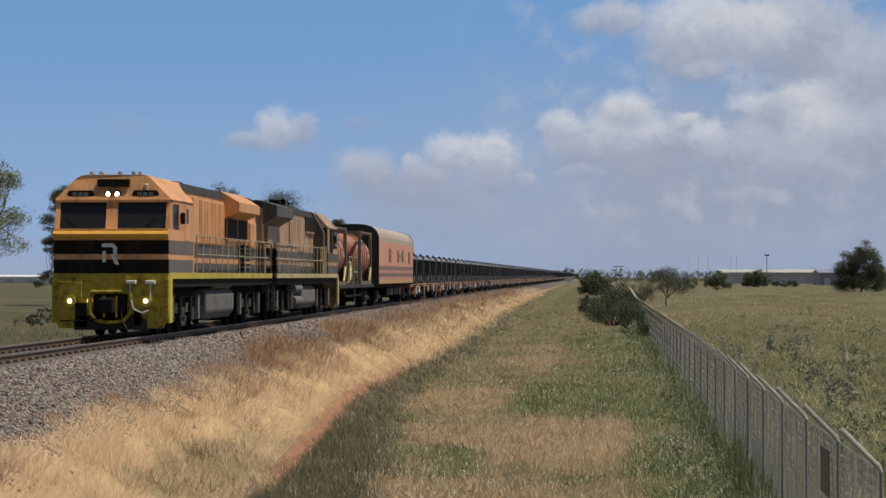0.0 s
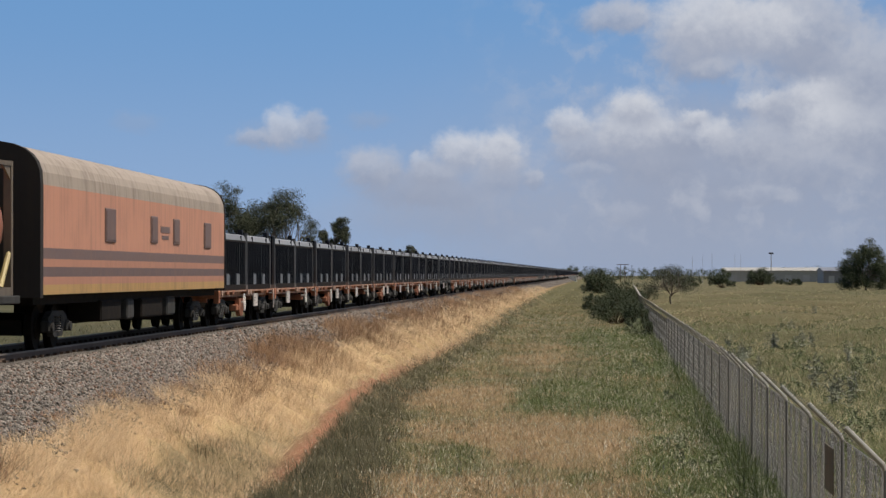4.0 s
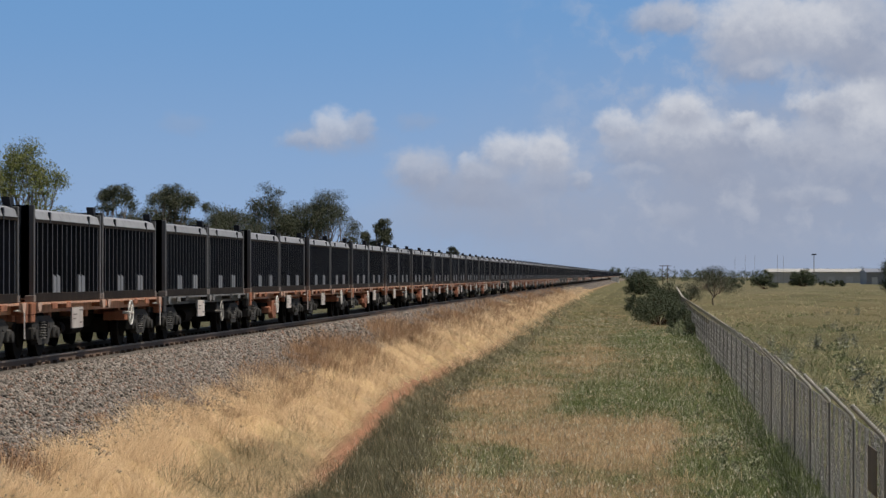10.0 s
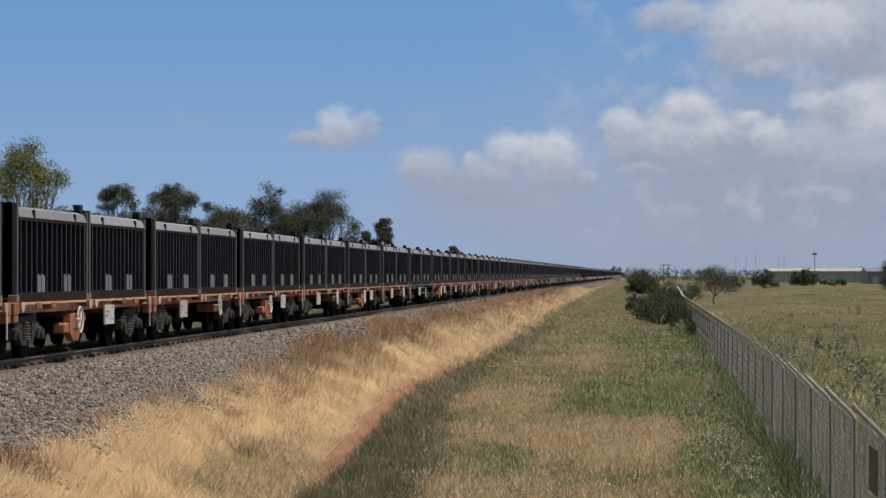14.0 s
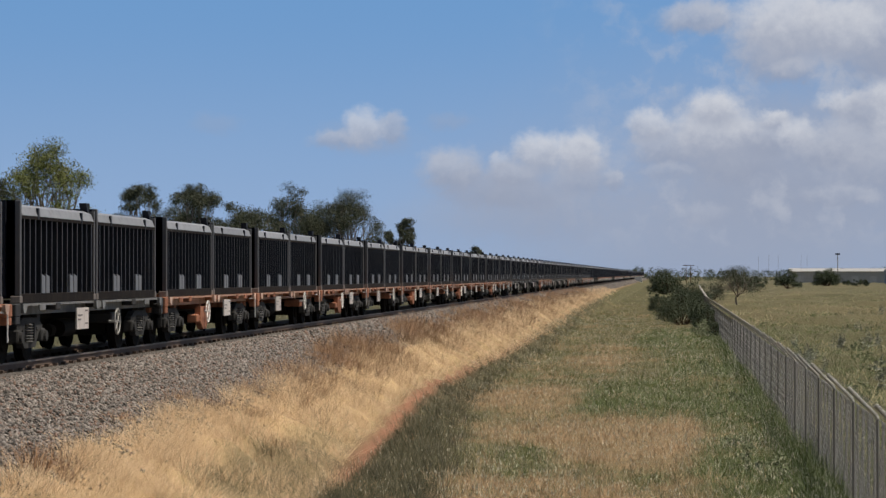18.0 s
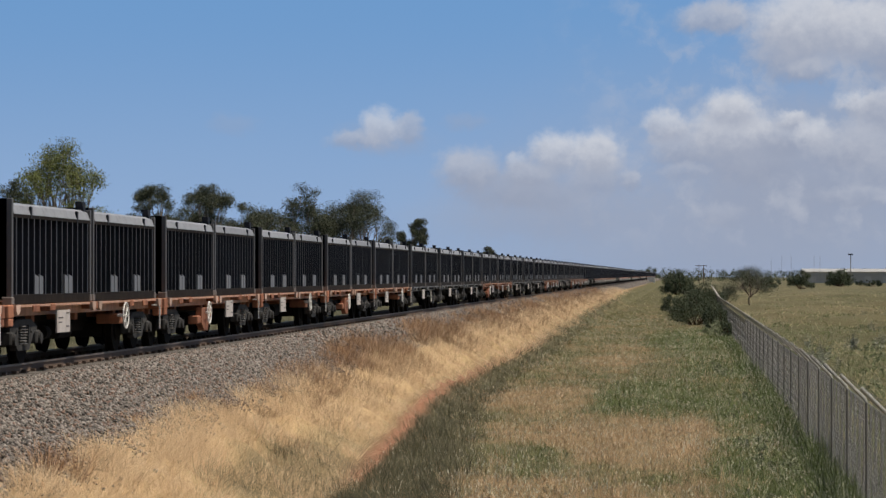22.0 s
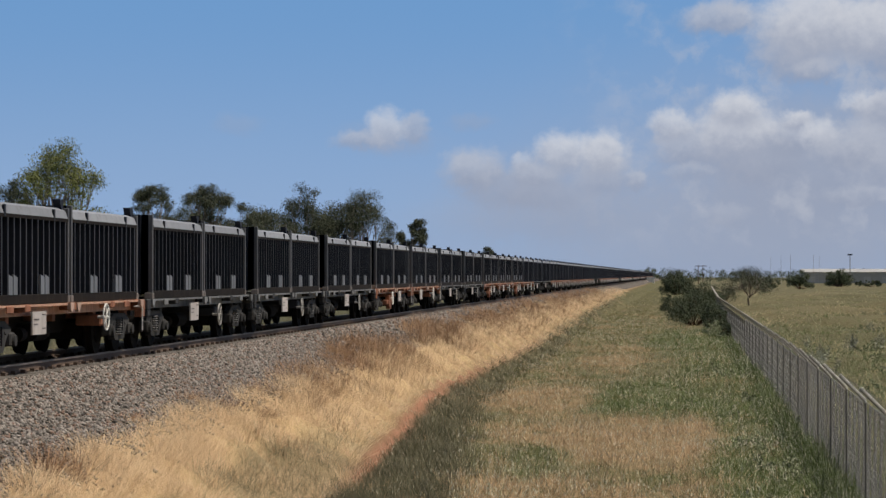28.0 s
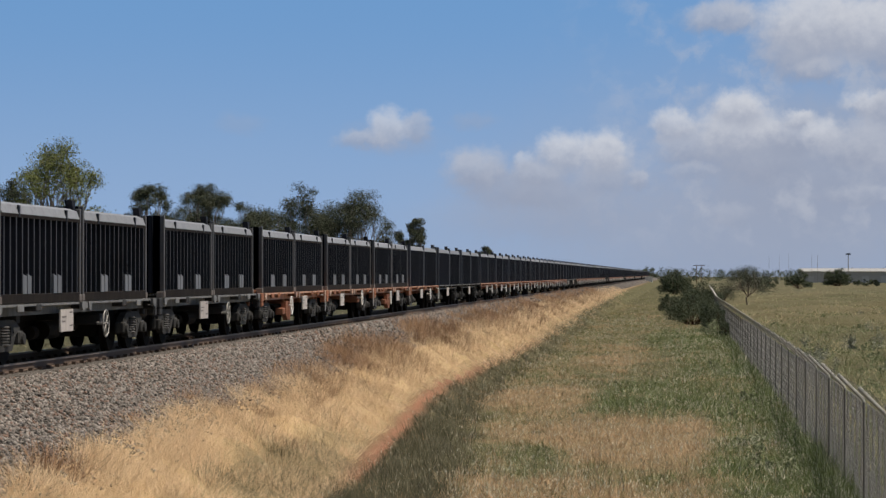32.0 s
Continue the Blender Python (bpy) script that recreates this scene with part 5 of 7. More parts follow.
    rod(bm, (0, L / 2, 2.45), (0, L / 2, 2.6), 0.28, 14)
    part("tank_walkway", bm, M["tank_frame"], t)
    return t


def flat_wagon():
    L = 20.4
    w = thing("flat_wagon", pose(0, 0, 0), "grimy flat wagon carrying two brown tank containers", "wagon")
    bm = B()
    box(bm, -1.32, 1.32, 0.35, L - 0.35, 1.0, 1.16, 0.02)
    part("deck", bm, M["under_grey"], w)
    bm = B()
    box(bm, -0.4, 0.4, 0.35, L - 0.35, 0.72, 1.0)
    for s in (-1, 1):
        prism(bm, [(4.6, 1.0), (6.4, 0.6), (L - 6.4, 0.6), (L - 4.6, 1.0), (L - 5.2, 1.0), (L - 6.6, 0.70), (6.6, 0.70), (5.2, 1.0)], s * 1.15 - 0.06, s * 1.15 + 0.06)
    part("underframe", bm, M["under"], w)
    for y in (2.6, L - 2.6):
        bogie(w, y)
    for y, way in ((0.35, -1), (L - 0.35, 1)):
        coupler(w, y, way)
    # fittings in the open slot between the tanks
    for y in (8.0, 9.5, 10.4, 11.9):
        part("rail_post", rod(B(), (1.2, y, 1.16), (1.2, y, 2.45), 0.025, 6), M["handrail"], w)
    for a, b in ((8.0, 9.5), (10.4, 11.9)):
        for z in (1.75, 2.45):
            part("platform_rail", rod(B(), (1.2, a, z), (1.2, b, z), 0.025, 6), M["handrail"], w)
    bm = B()
    tube(bm, [(1.0, 9.2, 1.2), (1.05, 9.9, 1.5), (1.0, 10.6, 2.1), (0.9, 11.2, 2.2)], 0.09, 8)
    part("transfer_hose", bm, M["tan_strut"], w, "pale coiled transfer hose")
    bm = B()
    box(bm, 0.5, 1.0, 8.3, 9.3, 1.16, 2.2, 0.03)
    part("pump_cabinet", bm, M["under"], w)
    bm = B()
    for x in (1.28,):
        for y in (9.6, 10.1):
            rod(bm, (x, y, 0.35), (x, y, 1.1), 0.02, 6)
        for z in (0.4, 0.65, 0.9):
            rod(bm, (x, 9.6, z), (x, 10.1, z), 0.02, 6)
    part("ladder", bm, M["under_grey"], w)
    return w


def crew_van():
    L, W = 25.6, 1.45
    v = thing("crew_van", pose(0, 0, 0), "faded orange crew van with pale rounded roof and dark bands", "carriage")
    for z0, z1, m in ((1.16, 1.36, "van_sill"), (1.36, 1.52, "van"), (1.52, 1.72, "van_stripe"), (1.72, 1.88, "van"), (1.88, 2.10, "van_stripe"), (2.10, 3.36, "van")):
        bm = B()
        box(bm, -W, W, 0.25, L - 0.25, z0, z1)
        part("body_band", bm, M[m], v)
    bm = B()
    arc = [(W * math.copysign(abs(math.cos(a)) ** 0.6, math.cos(a)), 3.36 + 0.86 * math.sin(a) ** 0.8) for a in np.linspace(0, math.pi, 15)]
    prism(bm, arc, 0.22, L - 0.22, "y")
    part("roof", bm, M["van_roof"], v, "pale weathered rounded roof")
    bm = B()
    prism(bm, [(-W - 0.02, 1.1), (-W - 0.02, 3.36)] + [(1.015 * x, z + 0.02) for x, z in arc[::-1]][1:-1] + [(W + 0.02, 3.36), (W + 0.02, 1.1)], -0.03, 0.25, "y")
    part("end_wall", bm, M["soot"], v, "sooty black end wall")
    bm = B()
    prism(bm, [(-W - 0.02, 1.1), (-W - 0.02, 3.36)] + [(1.015 * x, z + 0.02) for x, z in arc[::-1]][1:-1] + [(W + 0.02, 3.36), (W + 0.02, 1.1)], L - 0.25, L - 0.15, "y")
    part("end_wall", bm, M["soot"], v)
    bm = B()
    box(bm, -0.5, 0.5, -0.25, -0.03, 1.2, 3.3, 0.05)
    part("gangway", bm, M["black"], v)
    for y, w, z0, z1 in ((7.4, 0.55, 2.35, 3.0), (13.2, 0.4, 2.4, 2.95), (16.6, 0.4, 2.4, 2.95), (22.0, 0.55, 2.35, 2.95)):
        bm = B()
        box(bm, W - 0.01, W + 0.03, y - w - 0.08, y + w + 0.08, z0 - 0.06, z1 + 0.06, 0.02)
        win = part("window_frame", bm, M["van_stripe"], v)
        bm = B()
        box(bm, W + 0.03, W + 0.04, y - w, y + w, z0, z1)
        part("pane", bm, M["van_stripe"], win)
    bm = B()
    box(bm, W, W + 0.01, 14.2, 15.6, 2.62, 2.78)
    box(bm, W, W + 0.01, 14.4, 15.4, 2.45, 2.55)
    part("faded_emblem", bm, M["van_stripe"], v)
    bm = B()
    box(bm, -1.2, 1.2, 0.5, L - 0.5, 0.95, 1.16)
    part("underframe", bm, M["under"], v)
    part("truss_beam", box(B(), -0.25, 0.25, 5.2, L - 5.2, 0.42, 0.95), M["under"], v)
    for y0, y1, m in ((7.2, 9.6, "under"), (10.5, 11.3, "under_grey"), (12.4, 15.4, "under"), (16.2, 17.4, "under_grey")):
        bm = B()
        box(bm, 0.5, 1.3, y0, y1, 0.5, 0.98, 0.04)
        part("equipment_box", bm, M[m], v)
    for y in (3.4, L - 3.4):
        bogie(v, y)
    for y, way in ((0.3, -1), (L - 0.3, 1)):
        coupler(v, y, way)
    return v


rolling(locomotive("locomotive", "orange and black diesel locomotive with yellow pilot, headlights lit", M["orange"], M["black"], M["yellow"], True), 66.6)
second = locomotive("locomotive", "grimy orange diesel locomotive running cab-backwards, sooty hood", M["orange_dirty"], M["black_dirty"], M["yellow_dirty"], False)
rolling(second, 111.0)
rolling(flat_wagon(), 111.4)
rolling(tank_container("rust-brown ribbed tank container in a grey open frame"), 112.0, 1.16)
rolling(tank_container("rust-brown ribbed tank container with faded placards"), 125.2, 1.16)
rolling(crew_van(), 132.6)


def exhaust(y):
    """A thin drift of dark smoke over the second engine, as a haze of small flecks."""
    r = np.random.default_rng(5)
    n = 170
    s = r.uniform(0.0, 1, n)
    p = np.stack([r.normal(0, 0.25 + 0.5 * s), 8.0 * s, 0.25 * s + np.abs(r.normal(0, 0.12 + 0.22 * s))], -1)
    a = r.normal(0, 1, (n, 3))
    b = np.cross(a, r.normal(0, 1, (n, 3)))
    a, b = (q / np.linalg.norm(q, axis=1)[:, None] for q in (a, b))
    size = (0.13 + 0.16 * s)[:, None]
    V = np.stack([p - a * size, p + b * size, p + a * size, p - b * size], 1).reshape(-1, 3)
    ob = new("exhaust_smoke", mass("exhaust_smoke", V, np.arange(4 * n).reshape(-1, 4), M["smoke"]))
    tagged(ob, "thin dark exhaust smoke trailing over the engine", "smoke", kind="stuff")
    return rolling(ob, y, 4.2)


exhaust(98.0)

# the ore wagons: (length, style) in running order
ORDER = []
for k in range(1, 125):
    if k in (9, 20, 31, 32, 33):
        ORDER.append((13.55, "d"))
    elif k in (36, 37, 38, 41, 42):
        ORDER.append((14.12, "d"))
    elif k > 44 and k % 11 in (3, 4):
        ORDER.append((13.55, "d"))
    else:
        ORDER.append((13.36, None))
turn_style, proto, y_front = "a", {}, 157.9
NEAR = 45
for k, (length, style) in enumerate(ORDER, 1):
    if style is None:
        turn_style = "b" if turn_style == "a" else "a"
        style = turn_style
    else:
        turn_style = "a"
    key = (length, style, k <= NEAR)
    if key not in proto:
        proto[key] = wagon = skeletal_wagon(length, style, k <= NEAR)
    else:
        wagon = copy_thing(proto[key], pose(0, 0, 0))
    rolling(wagon, y_front)
    for slot in (0, 1):
        key = ("box", k <= NEAR)
        if key not in proto:
            proto[key] = crate = ore_container() if k <= NEAR else far_container()
        else:
            crate = copy_thing(proto[key], pose(0, 0, 0))
        rolling(crate, y_front + length / 2 - 6.12 + slot * 6.18, 1.075)
    y_front += length


# ---- grass: many single blades, thinned out with distance ----
def blade_mesh(x, y, z, h, w, lean, seed, way=None, spread=0.5):
    r = np.random.default_rng(seed)
    n = len(x)
    a = r.uniform(0, 2 * np.pi, n) if way is None else r.normal(way, spread, n)
    side = r.uniform(0, 2 * np.pi, n)
    dx, dy = np.cos(a) * lean * h, np.sin(a) * lean * h
    sx, sy = np.cos(side) * w / 2, np.sin(side) * w / 2
    base = np.stack([x, y, z - 0.03], -1)
    tip = base + np.stack([dx, dy, h * (1 - 0.25 * lean)], -1)
    s = np.stack([sx, sy, np.zeros(n)], -1)
    V = np.stack([base - s, base + s, tip + s * 0.35, tip - s * 0.35], 1)
    return V.reshape(-1, 3), np.arange(4 * n).reshape(-1, 4)


def pseudo(x, y, k=1.0, s=0.0):
    """A cheap smooth field between 0 and 1."""
    v = np.sin(x * 1.3 * k + 1.7 * np.sin(y * 0.41 * k + s)) + np.sin(y * 0.77 * k - 1.1 * np.sin(x * 0.9 * k - s)) + np.sin((x - y) * 0.53 * k + s)
    return np.clip(v / 6 + 0.5, 0, 1)


def spread_y(n, y0, y1, r):
    """More blades near, fewer far."""
    u = r.uniform(0, 1, n)
    return 1 / (1 / y0 + u * (1 / y1 - 1 / y0))


def stand(name, label, n, y0, y1, xf, keep, material, h, w, lean, seed, tuft=0, loose=0.07):
    """A stand of blades; tuft: how many spring from one root and fan outwards, each tuft with its own height."""
    r = np.random.default_rng(seed)
    y = spread_y(n // tuft if tuft else n, y0, y1, r)
    lo, hi = xf(y)
    x = lo + (hi - lo) * r.uniform(0, 1, len(y))
    ok = keep(x, y, r.uniform(0, 1, len(y)))
    x, y = x[ok], y[ok]
    way, own = None, 1.0
    if tuft:
        own = np.repeat(r.uniform(0.45, 1.25, len(x)), tuft)
        x, y = np.repeat(x, tuft), np.repeat(y, tuft)
        wide = loose * np.clip(y / 60, 0.8, 3.0)
        dx, dy = r.normal(0, 1, len(x)) * wide, r.normal(0, 1, len(x)) * wide * 1.5
        way, x, y = np.arctan2(dy, dx), x + dx, y + dy
        ok = bare(x, y) < 0.40
        x, y, way, own = x[ok], y[ok], way[ok], own[ok]
    clump = 0.25 + 0.95 * np.clip(2.4 * pseudo(x, y, 2.3, seed) - 0.7, 0, 1) + 0.5 * np.clip(2 * pseudo(x, y, 5.5, seed + 2) - 0.5, 0, 1)
    hh = r.uniform(h[0], h[1], len(x)) * clump * own
    ww = r.uniform(w[0], w[1], len(x)) * np.clip(y / 55, 0.92, 4.2)
    z = np.maximum(ground_z(x, y), np.where(x < -8.2, ballast_z(x, y), -9))
    ob = new(name, mass(name, *blade_mesh(x, y, z, hh, ww, r.uniform(lean[0], lean[1], len(x)), seed + 1, way), material))
    return tagged(ob, label, "grass", kind="stuff")


def blot(x, y, cx, cy, rx, ry, edge=3.0):
    """A soft-edged oval patch with a ragged outline."""
    d = ((x - cx) / rx) ** 2 + ((y - cy) / ry) ** 2 + 0.9 * (pseudo(x, y, 2.6, cx) - 0.5) + 0.5 * (pseudo(x, y, 7.0, cy) - 0.5)
    return np.clip((1.15 - d) * edge * 0.5 + 0.5, 0, 1)


def tan_patch(x, y):
    out = blot(x, y, -0.7, 58, 2.3, 11, 1.7)
    for c in ((-4.6, 84, 1.8, 14, 1.4), (-1.6, 43.5, 3.2, 6.5, 1.8), (1.6, 90, 1.0, 10, 1.2), (-3.4, 68, 1.5, 9, 1.6), (-2.6, 120, 1.6, 16, 1.2)):
        out = np.maximum(out, (0.95 if c[1] < 70 else 0.75) * blot(x, y, *c))
    return out * (1 - 0.8 * blot(x, y, -2.85, 53, 0.6, 4.5))


def lush(x, y):
    """Where the grass stays dark green."""
    out = 0.45 * blot(x, y, -2.85, 53, 0.6, 4.5)
    for c in ((-0.5, 81, 1.9, 13), (1.9, 52, 1.25, 11), (1.6, 104, 1.4, 22), (1.9, 72, 1.0, 12), (2.2, 37, 1.0, 8), (0.8, 150, 2.4, 30)):
        out = np.maximum(out, 0.9 * blot(x, y, *c))
    return out


def bare(x, y):
    """The red rut, open soil where it is deepest."""
    wide = 0.15 + 0.10 * np.clip((75 - y) / 20, 0, 1)
    return np.exp(-((x - grass_edge(y) - 0.12) / wide) ** 2) * np.clip((110 - y) / 35, 0, 1) * np.clip((y - 45.5) / 3, 0, 1) * (0.55 + 0.6 * pseudo(x, y, 2.0, 5.0))


flat = lambda y: (grass_edge(y) + 0.15, np.full_like(y, 0) + 2.75 + 0.003 * y)
bank = lambda y: (ballast_edge(y) - 0.15, grass_edge(y) + 0.1)
def deep(x, y):
    """The dark band beside the rut: wide near the camera, narrow far off, ragged on its outer side."""
    d, wide = x - grass_edge(y), np.interp(y, (35, 50, 60, 80, 100, 200, 400), (2.5, 1.95, 1.75, 1.5, 1.2, 0.9, 0.6))
    out = wide * (0.75 + 0.5 * pseudo(x, y, 1.9, 4.0))
    return np.clip((d - 0.05) / 0.25, 0, 1) * np.clip((out - d) / 0.55 + 0.5, 0, 1) * np.interp(y, (62, 110, 300), (1, 0.62, 0.5))


mottle = lambda x, y, s=0.0: np.clip(0.5 + 2.0 * (0.45 * pseudo(x, y, 0.45, s) + 0.33 * pseudo(x, y, 1.4, s + 1) + 0.22 * pseudo(x, y, 4.2, s + 2) - 0.5), 0, 1)
green_part = lambda x, y: np.clip(lush(x, y) + 0.5 * (mottle(x, y, 6.0) - 0.55), 0, 1)
tan_part = lambda x, y: np.clip((tan_patch(x, y) + 1.3 * (mottle(x, y, 3.0) - 0.5) + 1.1 * (pseudo(x, y, 3.4, 2.0) - 0.5) * np.clip(1.7 - y / 130, 0.25, 1)) * (1 - 0.92 * lush(x, y)), 0.04, 0.97)
def worn(x, y):
    """Dark thin growth on the foot of the bank beside the rut."""
    return blot(x, y, -6.72, 45.5, 0.72, 7.5, 1.5) * (x < grass_edge(y) + 0.1)


ground_sheet()
stand("dry_grass", "tall straw-coloured dry grass on the bank", 300000, 25, 420, bank,
      lambda x, y, u: (u < (0.6 + 0.4 * mottle(x, y, 1.7)) * (1 - 0.8 * worn(x, y)) * (1 - np.clip((y - 46) / 22, 0, 0.92) * (1 - np.clip((x - ballast_edge(y) + 0.5 * mottle(x, y, 4.0) - 0.3) / 1.1, 0.0, 1)))) & (bare(x, y) < 0.38), M["grass_dry"], (0.15, 0.36), (0.004, 0.0075), (0.4, 1.5), 11, 22, 0.085)
stand("brown_weeds", "brown withered weeds at the edge of the stones", 120000, 45, 330, lambda y: (ballast_edge(y) - 0.7, ballast_edge(y) + 1.5 + 0.6 * np.clip((y - 80) / 60, 0, 1)),
      lambda x, y, u: u < np.clip(mottle(x, y, 2.0) * 2.0 - 0.45 - (0.5 - 0.2 * np.clip((y - 80) / 60, 0, 1)) * np.abs(x - ballast_edge(y) - 0.35), 0, 1) * np.clip((y - 48) / 25, 0.08, 1), M["grass_brown"], (0.18, 0.45), (0.005, 0.009), (0.2, 0.9), 13, 14, 0.10)
stand("green_grass", "green and seeding grass on the flat", 210000, 33, 600, flat,
      lambda x, y, u: u > np.maximum(np.maximum(1.1 * tan_part(x, y), deep(x, y) * 0.95), green_part(x, y) * 0.8) + bare(x, y), M["grass_green"], (0.08, 0.24), (0.005, 0.009), (0.2, 1.2), 15, 9, 0.08)
stand("dark_grass", "dark green grass along the rut", 150000, 30, 300, lambda y: (grass_edge(y) - 1.9, grass_edge(y) + 3.4),
      lambda x, y, u: (u < np.where(x > grass_edge(y) + 0.1, deep(x, y), 0.25 * worn(x, y))) & (bare(x, y) < 0.42), M["grass_deep"], (0.14, 0.36), (0.005, 0.009), (0.2, 1.0), 17, 12, 0.08)
stand("tan_grass", "tan drying grass in patches on the flat", 185000, 33, 260, flat,
      lambda x, y, u: (u < tan_part(x, y) * (1 - 0.9 * deep(x, y))), M["grass_tan"], (0.10, 0.27), (0.005, 0.009), (0.2, 1.2), 19, 10, 0.08)
stand("rank_grass", "rank dark green grass in patches and along the fence", 130000, 30, 260, lambda y: (grass_edge(y) + 2.0, 2.95 + 0.003 * y),
      lambda x, y, u: u < green_part(x, y), M["grass_rank"], (0.10, 0.34), (0.005, 0.011), (0.3, 1.3), 21, 16, 0.10)


stand("fence_grass", "tall rank grass at the foot of the fence", 26000, 34, 190, lambda y: (2.25 + 0.003 * y, 2.95 + 0.003 * y),
      lambda x, y, u: u < 0.25 + 0.75 * mottle(x, y, 7.0), M["grass_rank"], (0.18, 0.5), (0.006, 0.011), (0.2, 1.0), 31, 14, 0.10)


def seed_heads(n, seed):
    """Pale ripe heads standing over the grass."""
    r = np.random.default_rng(seed)
    y = spread_y(n, 33, 220, r)
    lo, hi = flat(y)
    x = lo + (hi - lo) * r.uniform(0, 1, n)
    ok = r.uniform(0, 1, n) < (0.2 + 0.8 * mottle(x, y, 9.0)) * (1 - 0.9 * deep(x, y)) * (1 - bare(x, y))
    x, y = x[ok], y[ok]
    z = ground_z(x, y) + r.uniform(0.16, 0.34, len(x))
    V, F = blade_mesh(x, y, z, r.uniform(0.03, 0.07, len(x)), r.uniform(0.010, 0.018, len(x)) * np.clip(y / 70, 0.8, 3), r.uniform(0, 0.6, len(x)), seed)
    tagged(new("seed_heads", mass("seed_heads", V, F, M["seed"])), "pale ripe seed heads over the grass", "grass", kind="stuff")


seed_heads(34000, 27)
stand("field_grass", "pale and green grass in the field beyond the fence", 120000, 44, 900, lambda y: (3.0 + 0.003 * y, 4.5 + y * 0.125),
      lambda x, y, u: u < 0.25 + 0.75 * mottle(x, y, 1.0), M["grass_field"], (0.10, 0.28), (0.008, 0.016), (0.3, 1.2), 23)
stand("field_straw", "pale ripe grass in drifts across the field", 70000, 44, 900, lambda y: (3.0 + 0.003 * y, 4.5 + y * 0.125),
      lambda x, y, u: u < np.clip(1.5 * mottle(x * 0.6, y * 0.3, 5.0) - 0.5 + 0.75 * np.clip((y - 150) / 220, 0, 1), 0, 1), M["grass_straw"], (0.10, 0.30), (0.008, 0.016), (0.3, 1.2), 29)
stand("far_side_grass", "rough grass on the far side of the line", 22000, 60, 500, lambda y: (-19.0 - y * 0.13, -16.3 + 0 * y),
      lambda x, y, u: u < 0.9, M["grass_deep"], (0.10, 0.25), (0.010, 0.02), (0.3, 1.0), 25)


# ---- leaves, shrubs and trees ----
def leaf_cloud(centres, radii, count, size, r, flat=0.75, close=0.0):
    """Small leaves scattered through soft clumps; close: how far each clump is filled like a ball."""
    share = np.asarray(radii) ** 2
    k = r.choice(len(centres), count, p=share / share.sum())
    d = r.normal(0, 1, (count, 3))
    d /= np.linalg.norm(d, axis=1)[:, None]
    rad = np.clip(np.abs(r.normal(0, 0.62, count)) + 0.12, 0, 1.3)
    rad = np.where(r.uniform(0, 1, count) < close, r.uniform(0, 1, count) ** 0.42, rad)
    p = np.asarray(centres)[k] + d * (rad * np.asarray(radii)[k])[:, None] * np.array([1, 1, flat])
    a = r.normal(0, 1, (count, 3))
    a /= np.linalg.norm(a, axis=1)[:, None]
    b = np.cross(a, r.normal(0, 1, (count, 3)))
    b /= np.linalg.norm(b, axis=1)[:, None] + 1e-6
    s = r.uniform(0.5, 1.2, count)[:, None] * size
    V = np.stack([p - a * s, p + b * s * 0.38, p + a * s, p - b * s * 0.38], 1)
    return V.reshape(-1, 3), np.arange(count * 4).reshape(-1, 4)


def limb(bm, a, b, r0, r1, r, bend=0.12, n=3):
    """A tapering, slightly crooked limb; returns its points."""
    a, b = np.asarray(a, float), np.asarray(b, float)
    pts = [a + (b - a) * i / n + (r.normal(0, bend, 3) * np.linalg.norm(b - a) / n if 0 < i < n else 0) for i in range(n + 1)]
    for i in range(n):
        ra, rb = r0 + (r1 - r0) * i / n, r0 + (r1 - r0) * (i + 1) / n
        rod(bm, pts[i], pts[i + 1], ra, 7, rb)
    return pts


